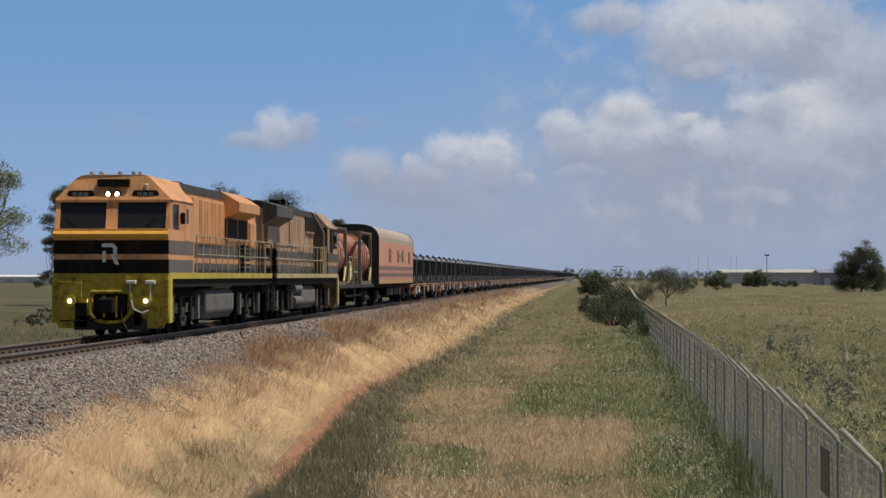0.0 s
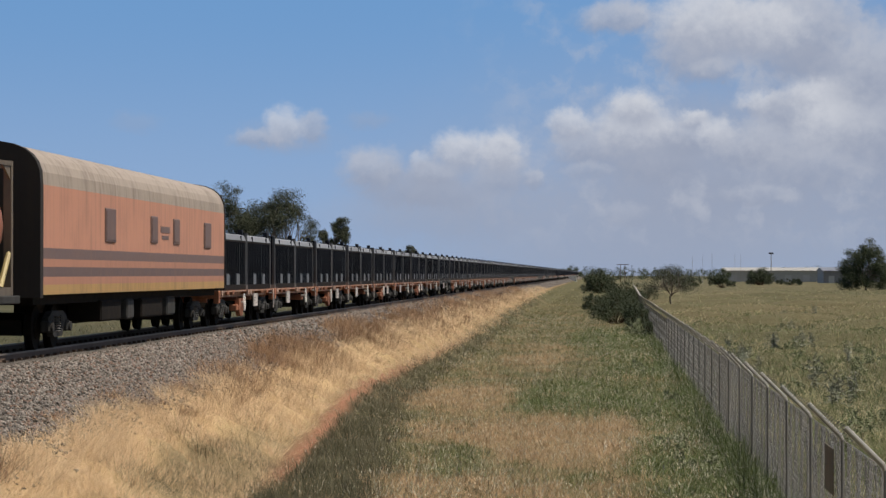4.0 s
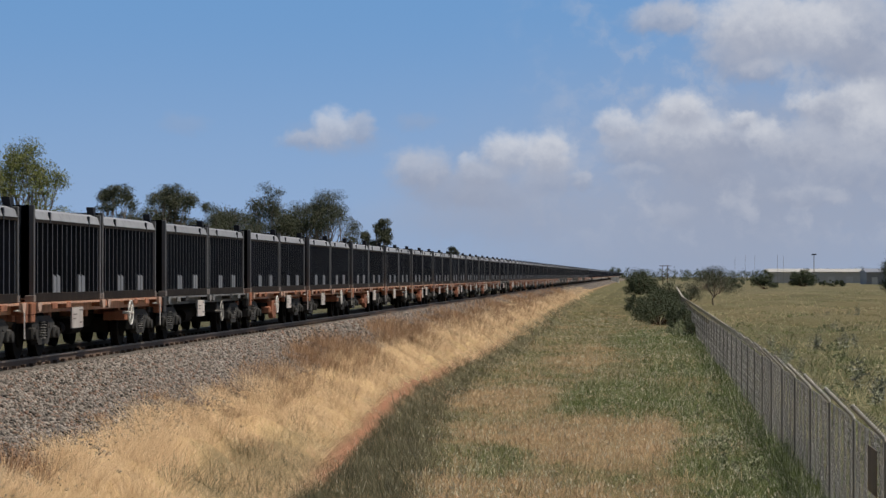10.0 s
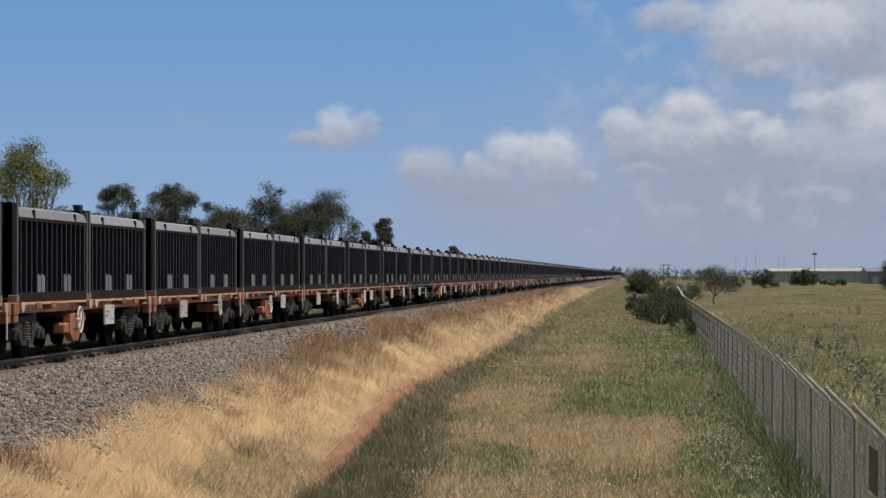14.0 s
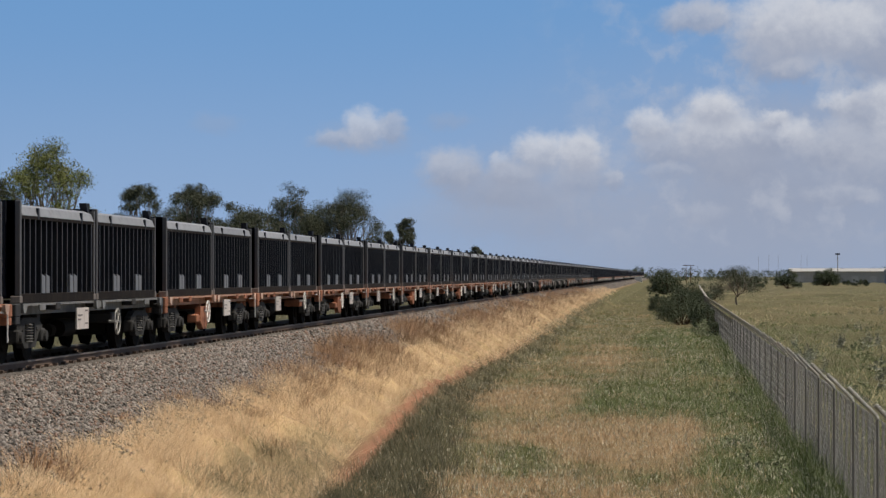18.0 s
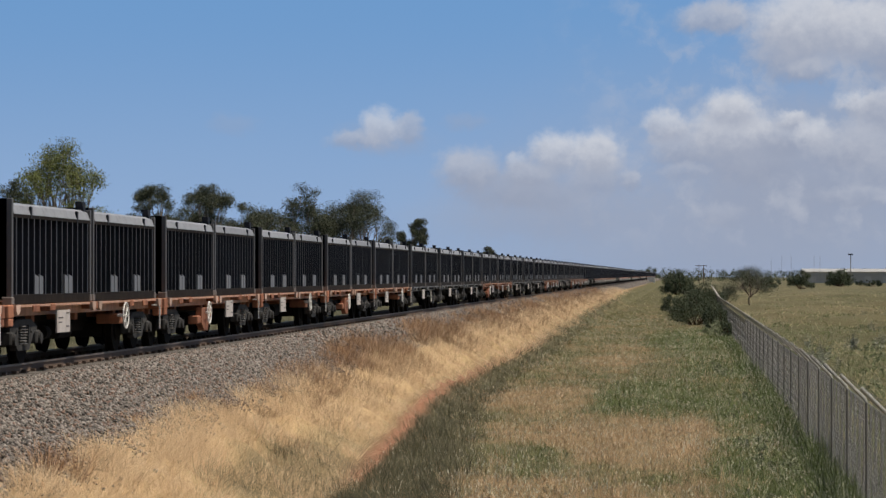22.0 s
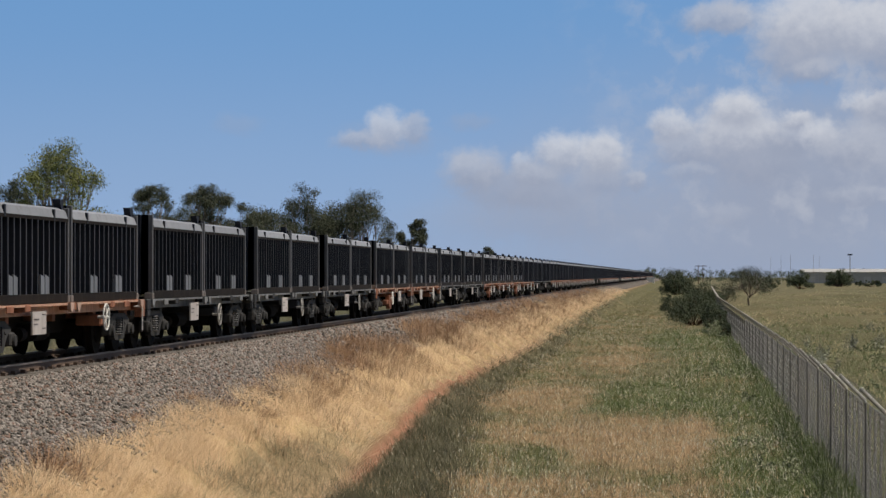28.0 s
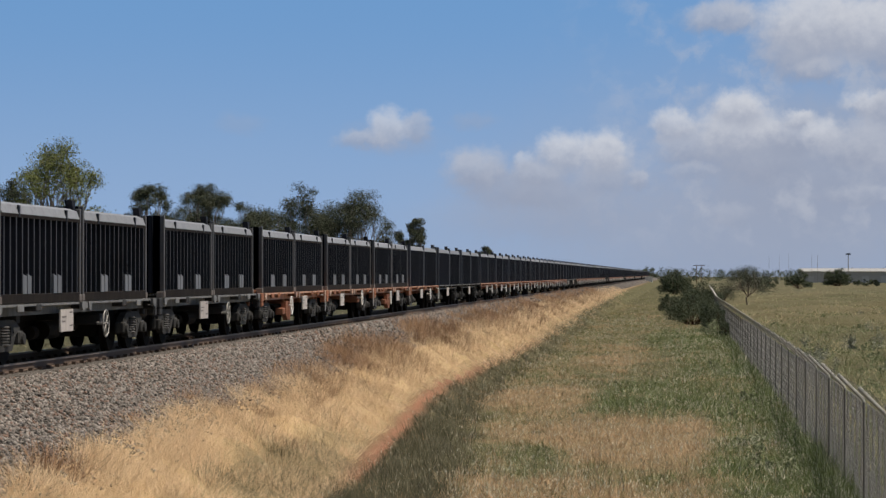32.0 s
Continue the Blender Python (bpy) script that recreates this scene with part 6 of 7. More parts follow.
def gum_tree(x, y, height, width, seed, leaf="leaf_gum", stems=4, bare=0.45, leaves=5200, size=0.10, label="grey-green gum tree with pale forked limbs", clumps=36, fill=0.25):
    """Forked pale limbs rising into a lobed dome of small dense leaf clumps; sky shows between the limbs below them."""
    r = np.random.default_rng(seed)
    z = float(ground_z(x, y)) - 0.1
    tree = thing("gum_tree", pose(x, y, z), label, "tree")
    bm = B()
    low, fork = height * bare, height * min(0.30, 0.55 * bare + 0.04)
    turn = r.uniform(0, 6.28, 3)
    tips, radii = [], []
    for j in range(clumps):
        a, q = r.uniform(0, 2 * math.pi), (0.5 * r.uniform() if j < 5 else r.uniform(0.02, 1) ** 0.5)
        lobe = 0.86 + 0.10 * math.sin(2 * a + turn[0]) + 0.09 * math.sin(5 * a + turn[1])
        dome = math.sqrt(max(0.02, 1 - (0.95 * q) ** 2)) * (0.95 + 0.06 * math.sin(3 * a + turn[2] + 4 * q))
        rad = max(width, 0.48 * height) * r.uniform(0.075, 0.16)
        top = low + (height - low) * dome - rad * 0.4
        deep = r.uniform(0.1, 0.95) if (r.uniform() < fill or q > 0.86) and j > 4 else r.uniform(0, 0.2)
        tips.append(np.array([math.cos(a) * q * lobe * width * 0.47, math.sin(a) * q * lobe * width * 0.47, top - (top - low) * deep]))
        radii.append(rad)
    limb(bm, (0, 0, 0), (r.normal(0, 0.15), r.normal(0, 0.15), fork), height * 0.024, height * 0.019, r)
    sector = [int((math.atan2(t[1], t[0]) + math.pi) / (2 * math.pi) * stems * 0.999) for t in tips]
    for k in range(stems):
        own = [t for t, c in zip(tips, sector) if c == k]
        if not own:
            continue
        hub = np.array([0, 0, fork]) + (np.mean(own, axis=0) - np.array([0, 0, fork])) * 0.62
        main = limb(bm, (0, 0, fork), hub, height * 0.0125, height * 0.0065, r, 0.10, 4)
        for t in own:
            root = main[int(r.integers(2, 5))]
            limb(bm, root, t, height * 0.0042, height * 0.0014, r, 0.16, 3)
    part("trunk", bm, M["tree_bark"], tree)
    V, F = leaf_cloud(tips, radii, int(leaves * 2.0), size, r, 0.72, 0.7)
    crown = new("crown", mass("crown", V, F, M[leaf]))
    crown.parent = tree
    return tree


def shrub(name, x, y, height, width, seed, leaf="leaf_bush", leaves=2600, size=0.10, label="dense dark green shrub", depth=None, low=0.1, clumps=30):
    r = np.random.default_rng(seed)
    z = float(ground_z(x, y)) - 0.05
    depth = depth or width
    bush = thing(name, pose(x, y, z), label, "shrub")
    bm = B()
    centres, radii = [], []
    for k in range(clumps):
        a, q = r.uniform(0, 2 * math.pi), r.uniform(0, 1) ** 0.5
        hh = height * (low + (0.88 - low) * r.uniform(0.15, 1) * (1 - 0.55 * q * q))
        c = np.array([math.cos(a) * q * width * 0.42, math.sin(a) * q * depth * 0.42, hh])
        centres.append(c)
        radii.append(min(width, height) * r.uniform(0.12, 0.22))
        if k % 2 == 0:
            limb(bm, (c[0] * 0.15, c[1] * 0.15, 0), c, height * 0.012, height * 0.004, r, 0.2, 2)
    if name != "weed":
        part("branchwork", bm, M["twig"], bush)
    V, F = leaf_cloud(centres, radii, leaves, size, r, 0.85, 0.6)
    crown = new("leaves", mass("leaves", V, F, M[leaf]))
    crown.parent = bush
    return bush


# behind the train
gum_tree(-38.5, 160, 12.5, 6.8, 31, "leaf_gum_light", 6, 0.40, 12500, 0.08, "tall gum tree with sunlit yellow-green crown and open pale limbs", 74, 0.05)
gum_tree(-46.8, 180, 10.6, 5.0, 32, "leaf_gum", 3, 0.45, 6000, 0.08, clumps=40)
gum_tree(-42.9, 205, 7.8, 3.4, 33, "leaf_gum", 3, 0.35, 3600, 0.085, "small thin gum tree", 22)
gum_tree(-61.0, 300, 14.8, 6.6, 34, "leaf_gum", 4, 0.60, 6500, 0.115, "flat-topped gum tree on bare pale limbs", 34, 0.1)
gum_tree(-55.2, 302, 15.0, 7.8, 35, "leaf_gum", 4, 0.52, 9000, 0.115, clumps=46, fill=0.16)
gum_tree(-51.2, 320, 13.0, 11.0, 36, "leaf_gum", 3, 0.3, 9000, 0.125, clumps=50, fill=0.5)
gum_tree(-57.5, 310, 12.9, 12.0, 43, "leaf_gum", 3, 0.3, 9000, 0.125, clumps=50, fill=0.5)
gum_tree(-47.6, 330, 15.4, 11.5, 37, "leaf_gum", 4, 0.22, 20000, 0.125, "dense dark gum tree with a rounded crown", 90, 0.6)
gum_tree(-43.8, 335, 13.8, 10.5, 38, "leaf_gum", 4, 0.22, 12000, 0.125, "dense olive gum tree", 64, 0.6)
gum_tree(-40.2, 330, 15.0, 10.4, 39, "leaf_gum", 5, 0.36, 12000, 0.115, "broad gum tree with gaps of sky between its clumps", 66, 0.3)
gum_tree(-52.3, 312, 12.8, 8.0, 44, "leaf_gum", 3, 0.25, 8000, 0.12, "dense low gum tree", 50, 0.6)
gum_tree(-60.5, 312, 12.7, 8.0, 45, "leaf_gum", 3, 0.25, 8000, 0.12, "dense low gum tree", 50, 0.6)
gum_tree(-36.0, 360, 12.4, 4.6, 40, "leaf_gum", 3, 0.25, 9000, 0.12, "narrow upright gum tree", 44, 0.5)
gum_tree(-38.5, 362, 10.2, 1.9, 41, "leaf_gum", 2, 0.5, 1500, 0.12, "small thin gum tree", 12)
gum_tree(-31.0, 430, 8.4, 5.0, 42, "leaf_gum", 3, 0.4, 4000, 0.14)

# along the fence and in the field
shrub("shrub", 1.3, 192, 3.0, 4.2, 51, "leaf_bush", 15000, 0.065, "dense dark green shrub against the wire fence", 8, 0.12, 70)
shrub("shrub", 2.5, 178, 2.2, 1.8, 52, "leaf_bush", 7000, 0.06, "dense dark green shrub against the wire fence", 4, 0.1, 36)
shrub("shrub", -0.6, 262, 2.0, 2.4, 53, "leaf_bush", 5000, 0.075)
shrub("shrub", 1.6, 235, 3.3, 3.6, 54, "leaf_bush", 9000, 0.07)
shrub("shrub", 3.0, 285, 3.4, 4.4, 67, "leaf_bush", 9000, 0.08)
shrub("saltbush", 2.5, 160, 1.25, 1.9, 55, "leaf_grey", 5200, 0.05, "grey-green saltbush at the foot of the fence", 4)
shrub("shrub", 0.3, 500, 5.0, 8.0, 56, "leaf_bush", 11000, 0.17, "dark spreading shrub beside the line", 10, 0.05, 56)
gum_tree(8.4, 303, 5.2, 7.4, 57, "leaf_gum", 6, 0.40, 7500, 0.06, "small half-bare tree with a fuzzy crown of thin twigs", 90, 0.35)
shrub("shrub", 5.4, 330, 3.4, 4.4, 65, "leaf_gum", 8000, 0.06, "half-bare shrub with thin twigs", 5, 0.2, 40)
for k, (xx, yy, hh) in enumerate(((3.0, 158, 1.6), (2.9, 171, 2.1))):
    shrub("shrub", xx, yy, hh, 0.9, 2300 + k, "leaf_bush", 4200, 0.06, "dark shrub pressed against the wire fence", 7, 0.05, 44)
shrub("shrub", -15, 1500, 7.6, 11.0, 68, "leaf_bush", 5000, 0.3, "dark trees where the line meets the horizon", 12, 0.05, 40)
shrub("shrub", 33, 700, 5.6, 8.0, 58, "leaf_bush", 6500, 0.2)
shrub("shrub", 23, 720, 4.4, 12.0, 66, "leaf_bush", 6500, 0.2)
shrub("shrub", 53, 860, 6.6, 10.5, 59, "leaf_bush", 9000, 0.24, "dark rounded shrub standing in the field", 10, 0.05, 50)
shrub("shrub", 61.5, 850, 2.6, 11.0, 60, "leaf_bush", 5000, 0.22)
gum_tree(60.5, 595, 12.2, 12.5, 61, "leaf_bush", 5, 0.02, 18000, 0.19, "broad dark tree standing in the field", 110, 0.75)
for k in range(70):
    q = np.random.default_rng(900 + k)
    yy = 1 / q.uniform(1 / 230, 1 / 50)
    xx = 4.2 + q.uniform(0, 1) * (yy * 0.115)
    shrub("weed", xx, yy, q.uniform(0.3, 0.8), q.uniform(0.5, 1.4), 1000 + k, "leaf_grey", 420, 0.045,
          "leafy grey-green weed in the field", None, 0.05, 12)
for k in range(26):
    q = np.random.default_rng(1900 + k)
    yy = 1 / q.uniform(1 / 110, 1 / 39)
    xx = q.uniform(1.3, 2.7)
    shrub("weed", xx, yy, q.uniform(0.3, 0.6), q.uniform(0.4, 0.9), 2000 + k, "leaf_grey", 420, 0.032,
          "leafy pale green weed in the grass", None, 0.05, 12)


def thistle_mesh(seed):
    """A branching thistle: grey stalks, jagged drooping leaves, dark round heads with pale tufts."""
    r = np.random.default_rng(seed)
    V, F = [], []

    def strip(a, b, w):
        a, b = np.asarray(a, float), np.asarray(b, float)
        side = np.cross(b - a, r.normal(0, 1, 3))
        side *= w / (np.linalg.norm(side) + 1e-6)
        k = len(V)
        V.extend([a - side, a + side, b + side * 0.6, b - side * 0.6])
        F.append((k, k + 1, k + 2, k + 3))

    for _ in range(int(r.integers(3, 6))):
        foot = np.array([*r.normal(0, 0.10, 2), 0.0])
        tip = foot + np.array([*r.normal(0, 0.16, 2), r.uniform(0.55, 1.05)])
        strip(foot, tip, 0.013)
        strip(foot + 0.001, tip, 0.011)
        for _ in range(9):
            q = foot + (tip - foot) * r.uniform(0.05, 0.85)
            strip(q, q + np.array([*r.normal(0, 0.14, 2), r.uniform(-0.08, 0.10)]), r.uniform(0.014, 0.032))
        ends = [tip] + [foot + (tip - foot) * r.uniform(0.55, 0.8) + np.array([*r.normal(0, 0.15, 2), r.uniform(0.10, 0.25)]) for _ in range(3)]
        for e in ends:
            strip(foot + (tip - foot) * 0.6, e, 0.008)
            for _ in range(5):
                d = r.normal(0, 1, 3)
                d /= np.linalg.norm(d)
                strip(e - d * 0.035, e + d * 0.035, 0.03)
    return mass("thistle", V, F, M["leaf_thistle"])


THISTLES = [thistle_mesh(3100 + k) for k in range(7)]
r_th = np.random.default_rng(3200)
# they stand in loose colonies beyond the fence
for cx, cy, n_th, spread in ((6.0, 108, 8, 0.5), (8.2, 128, 4, 1.6), (7.8, 90, 4, 1.0), (9.8, 116, 4, 1.6), (6.6, 76, 3, 0.6), (12.4, 158, 4, 2.4), (17.0, 225, 6, 2.0)):
    for k in range(n_th):
        xx, yy = cx + r_th.normal(0, spread * 0.6), cy + r_th.normal(0, spread * 4)
        if xx < 3.9 + 0.003 * yy:
            continue
        plant = new("thistle", THISTLES[(k + n_th) % 7])
        grow = r_th.uniform(0.5, 0.95)
        plant.matrix_basis = Matrix.Translation((xx, yy, float(ground_z(xx, yy)) - 0.02)) @ Matrix.Rotation(r_th.uniform(0, 6.28), 4, "Z") @ Matrix.Scale(grow, 4)
        tagged(plant, "tall grey-green thistle with dark seed heads in the field", "thistle", "thistles in the field")


def dry_weed(x, y, h, width, seed, n=130):
    """A withered plant: a fan of thin brown stalks."""
    r = np.random.default_rng(seed)
    px, py = r.normal(0, width * 0.12, n), r.normal(0, width * 0.12, n)
    V, F = blade_mesh(px, py, np.zeros(n), r.uniform(0.4, 1.0, n) * h, r.uniform(0.006, 0.014, n), r.uniform(0.1, 1.0, n) * width / h, seed)
    ob = new("dry_weed", mass("dry_weed", V, F, M["grass_brown"]))
    ob.matrix_basis = pose(x, y, max(float(ground_z(x, y)), float(ballast_z(x, y)) if x < -8.3 else -9) - 0.02)
    return tagged(ob, "withered brown weed at the ballast edge", "weed", "weeds along the ballast")


for k, (xx, yy, hh) in enumerate(((-8.0, 49.4, 0.32), (-7.95, 50.2, 0.3), (-7.78, 55.7, 0.5), (-8.75, 41.1, 0.3), (-8.15, 62.5, 0.4), (-8.05, 32.6, 0.62), (-8.2, 33.4, 0.55), (-8.0, 34.0, 0.6), (-8.9, 47, 0.3), (-8.6, 52.5, 0.4), (-8.3, 44.5, 0.3),
                                   (-9.1, 71, 0.5), (-9.3, 84, 0.5), (-8.8, 78, 0.6), (-9.3, 95, 0.6), (-8.6, 66, 0.4), (-9.45, 118, 0.6), (-9.4, 132, 0.6), (-7.9, 59, 0.5),
                                   (-8.5, 74, 0.6), (-8.7, 88, 0.6), (-8.9, 103, 0.6), (-8.4, 80, 0.5), (-8.6, 97, 0.5))):
    dry_weed(xx, yy, hh, 0.7, 2500 + k)
for k, (xx, yy) in enumerate(((-41, 190), (-46, 215), (-52, 245), (-43.5, 203), (-48, 232), (-39.5, 180))):
    shrub("shrub", xx, yy, 0.6, 3.0, 2700 + k, "leaf_bush" if k % 2 else "leaf_gum", 1500, 0.08, "low scrubby bush beyond the rails", 3.0, 0.05, 18)


# ---- wire fence ----
def wire_fence(m, y0, y1, sign):
    """A straight run of chain-link: bent posts, woven mesh, three barbed strands on the slanted arms."""
    f = thing("fence", m, "grey chain-link fence with slanted barbed-wire arms", "fence", kind="structure")
    bm = B()
    rod(bm, (0, 0, 0), (0, 0, 1.80), 0.017, 8)
    post = finish("post", bm, M["fence_post"])
    bm = B()
    rod(bm, (0, 0, 1.79), (-0.03, 0, 1.86), 0.026, 8)
    rod(bm, (-0.03, 0, 1.85), (-0.40, 0, 2.22), 0.030, 8)
    arm = finish("arm", bm, M["fence_arm"])
    pitch, H = 4.8, 1.78

    def weave(cell, r, deep):
        """Zigzag wires hooked into one another; deep: how far the weave stands out of its plane."""
        V, F = [], []
        n, m = int(pitch / cell), int(H / cell)
        for i in range(n):
            for k in range(m + 1):
                side = 1 if k % 2 else -1
                sag = 0.02 * math.sin(5.1 * i * cell + 2.3 * k * cell) + 0.015 * math.sin(11.0 * i * cell)
                y, x, z = (i + 0.5) * cell + side * cell * 0.5, sag + side * deep * (1 if i % 2 else -1), 0.02 + k * cell
                V += [(x + r, y, z), (x - r, y + r, z), (x - r, y - r, z)]
                if k:
                    b0 = len(V) - 6
                    F += [(b0 + j, b0 + (j + 1) % 3, b0 + 3 + (j + 1) % 3, b0 + 3 + j) for j in range(3)]
        return mass("chain_mesh", V, F, M["fence_wire"])

    panel, panel_far, panel_last = weave(0.05, 0.0036, 0.007), weave(0.1, 0.0047, 0.008), weave(0.2, 0.0094, 0.010)
    y = y0
    while y < y1:
        shared("post", post, f, Matrix.Translation((0, y, 0)))
        shared("arm", arm, f, Matrix.Translation((0, y, 0)))
        shared("chain_mesh", panel_last if y0 == 0 or y > 120 else panel if y < 62 else panel_far, f, Matrix.Translation((0.03, y, 0)))
        y += pitch
    bm = B()
    rod(bm, (0, y0, 1.80), (0, y, 1.80), 0.006, 5)
    part("top_wire", bm, M["fence_wire"], f)
    for k, (x, z) in enumerate(((-0.13, 1.955), (-0.26, 2.09), (-0.39, 2.22))):
        bm = B()
        rod(bm, (x, y0, z), (x, y, z), 0.002, 4)
        for j in range(180 if y0 < 100 else 0):
            yy = y0 + 0.3 * j
            rod(bm, (x - 0.02, yy, z - 0.02), (x + 0.02, yy, z + 0.02), 0.003, 3)
        part("barbed_strand", bm, M["fence_post"], f)
    if sign:
        part("fence_sign", box(B(), -0.035, -0.02, 32.1, 33.3, 1.05, 1.62), M["tank_frame"], f, "weathered brown sign plate wired to the mesh")
    return f


wire_fence(pose(2.8, 0, -0.02, 0, 0, -0.17), 26.4, 198, True)
wire_fence(pose(3.41, 199.2, -0.02, 0, 0, -0.62), 0.0, 210, False)


# ---- the distance ----
def shed(x0, x1, y, z, label, material, roof):
    s = thing("shed", pose((x0 + x1) / 2, y, 0), label, "building")
    w = (x1 - x0) / 2
    bm = B()
    box(bm, -w, w, 0, 30, -0.2, z * 0.74)
    part("wall", bm, M[material], s)
    bm = B()
    prism(bm, [(-0.8, z * 0.74), (-0.8, z * 0.78), (15, z), (30.8, z * 0.78), (30.8, z * 0.74)], -w - 0.4, w + 0.4)
    part("roof", bm, M[roof], s)
    for k in range(6):
        bm = B()
        x = -w + (k + 0.5) * w / 3
        box(bm, x - w * 0.06, x + w * 0.06, -0.06, 0.0, 0.0, z * 0.45)
        part("shed_door", bm, M["shed_far"], s)
    return s


shed(60, 112, 1250, 6.8, "long low white shed far across the field", "shed_far", "concrete")
shed(90, 128, 1050, 6.4, "low dark shed far across the field", "shed_slate", "shed_slate")
shed(-335, -268, 1300, 4.2, "low white building beyond the line", "shed_white", "shed_white")


def mast(x, y, h, r, lamp):
    m = thing("lamp_mast" if lamp else "mast", pose(x, y, 0), "tall thin mast far off on the horizon", "mast", "masts on the horizon")
    bm = B()
    rod(bm, (0, 0, -0.2), (0, 0, h), r, 8, r * 0.6)
    part("pole", bm, M["steel"], m)
    if lamp:
        bm = B()
        box(bm, -0.9, 0.9, -0.3, 0.3, h - 0.1, h + 0.5, 0.05)
        part("lamp_head", bm, M["shed_dark"], m)


mast(65.8, 1000, 11.4, 0.22, True)
for x, y, h in ((35.8, 1000, 10.6), (40.1, 1010, 11.4), (43.3, 1000, 11.6), (52.5, 1010, 11.4), (54.2, 1000, 11.0)):
    mast(x, y, h, 0.06, False)


def power_pole(x, y, h):
    p = thing("power_pole", pose(x, y, 0), "weathered power pole with two crossarms", "power pole")
    bm = B()
    for s in (-1, 1):
        rod(bm, (s * 1.0, 0, -0.2), (s * 1.0, 0, h), 0.16, 8, 0.12)
    part("pole", bm, M["twig"], p)
    bm = B()
    box(bm, -2.6, 2.6, -0.1, 0.1, h - 0.5, h - 0.25)
    part("crossarm", bm, M["twig"], p)


power_pole(10.5, 1150, 8.2)
relay = thing("relay_hut", pose(-9.0, 900, 1.0), "small white trackside relay hut", "hut")
part("hut_body", box(B(), -1.3, 1.3, 0, 2.5, 0, 2.0, 0.03), M["white"], relay)
part("hut_roof", box(B(), -1.4, 1.4, -0.1, 2.6, 2.0, 2.15), M["white"], relay)


def far_woods():
    """A low uneven line of scrub along the horizon."""
    r = np.random.default_rng(77)
    centres, radii = [], []
    for k in range(420):
        x = r.uniform(-60, 330)
        y = r.uniform(1350, 1700)
        hh = 3.5 + 3.5 * pseudo(np.array(x), np.array(y), 0.05, 3.0) + r.uniform(-1.5, 1.5)
        for j in range(3):
            centres.append((x + r.normal(0, 2), y, max(0.8, hh * (0.3 + 0.3 * j))))
            radii.append(r.uniform(1.4, 2.8))
    V, F = leaf_cloud(centres, radii, 42000, 0.45, r, 0.75, 0.6)
    tagged(new("far_scrub", mass("far_scrub", V, F, M["leaf_bush"])), "low dark scrub along the horizon", "scrub", kind="stuff")


far_woods()


def moth():
    """A pale insect that darts past close to the lens."""
    m = thing("moth", pose(-1.2, 2.0, 3.4), "small pale moth flying past", "insect")
    part("moth_body", rod(B(), (0, 0, -0.005), (0, 0, 0.006), 0.0020, 8, 0.0012), M["shed_white"], m)
    for s in (-1, 1):
        bm = B()
        prism(bm, [(0, -0.006), (s * 0.004, -0.0085), (s * 0.006, -0.005), (s * 0.0065, 0.003), (s * 0.004, 0.008), (0, 0.006)], -0.0005, 0.0005, "y")
        part("moth_wing", bm, M["shed_white"], m)
    return m


moth_thing = moth()


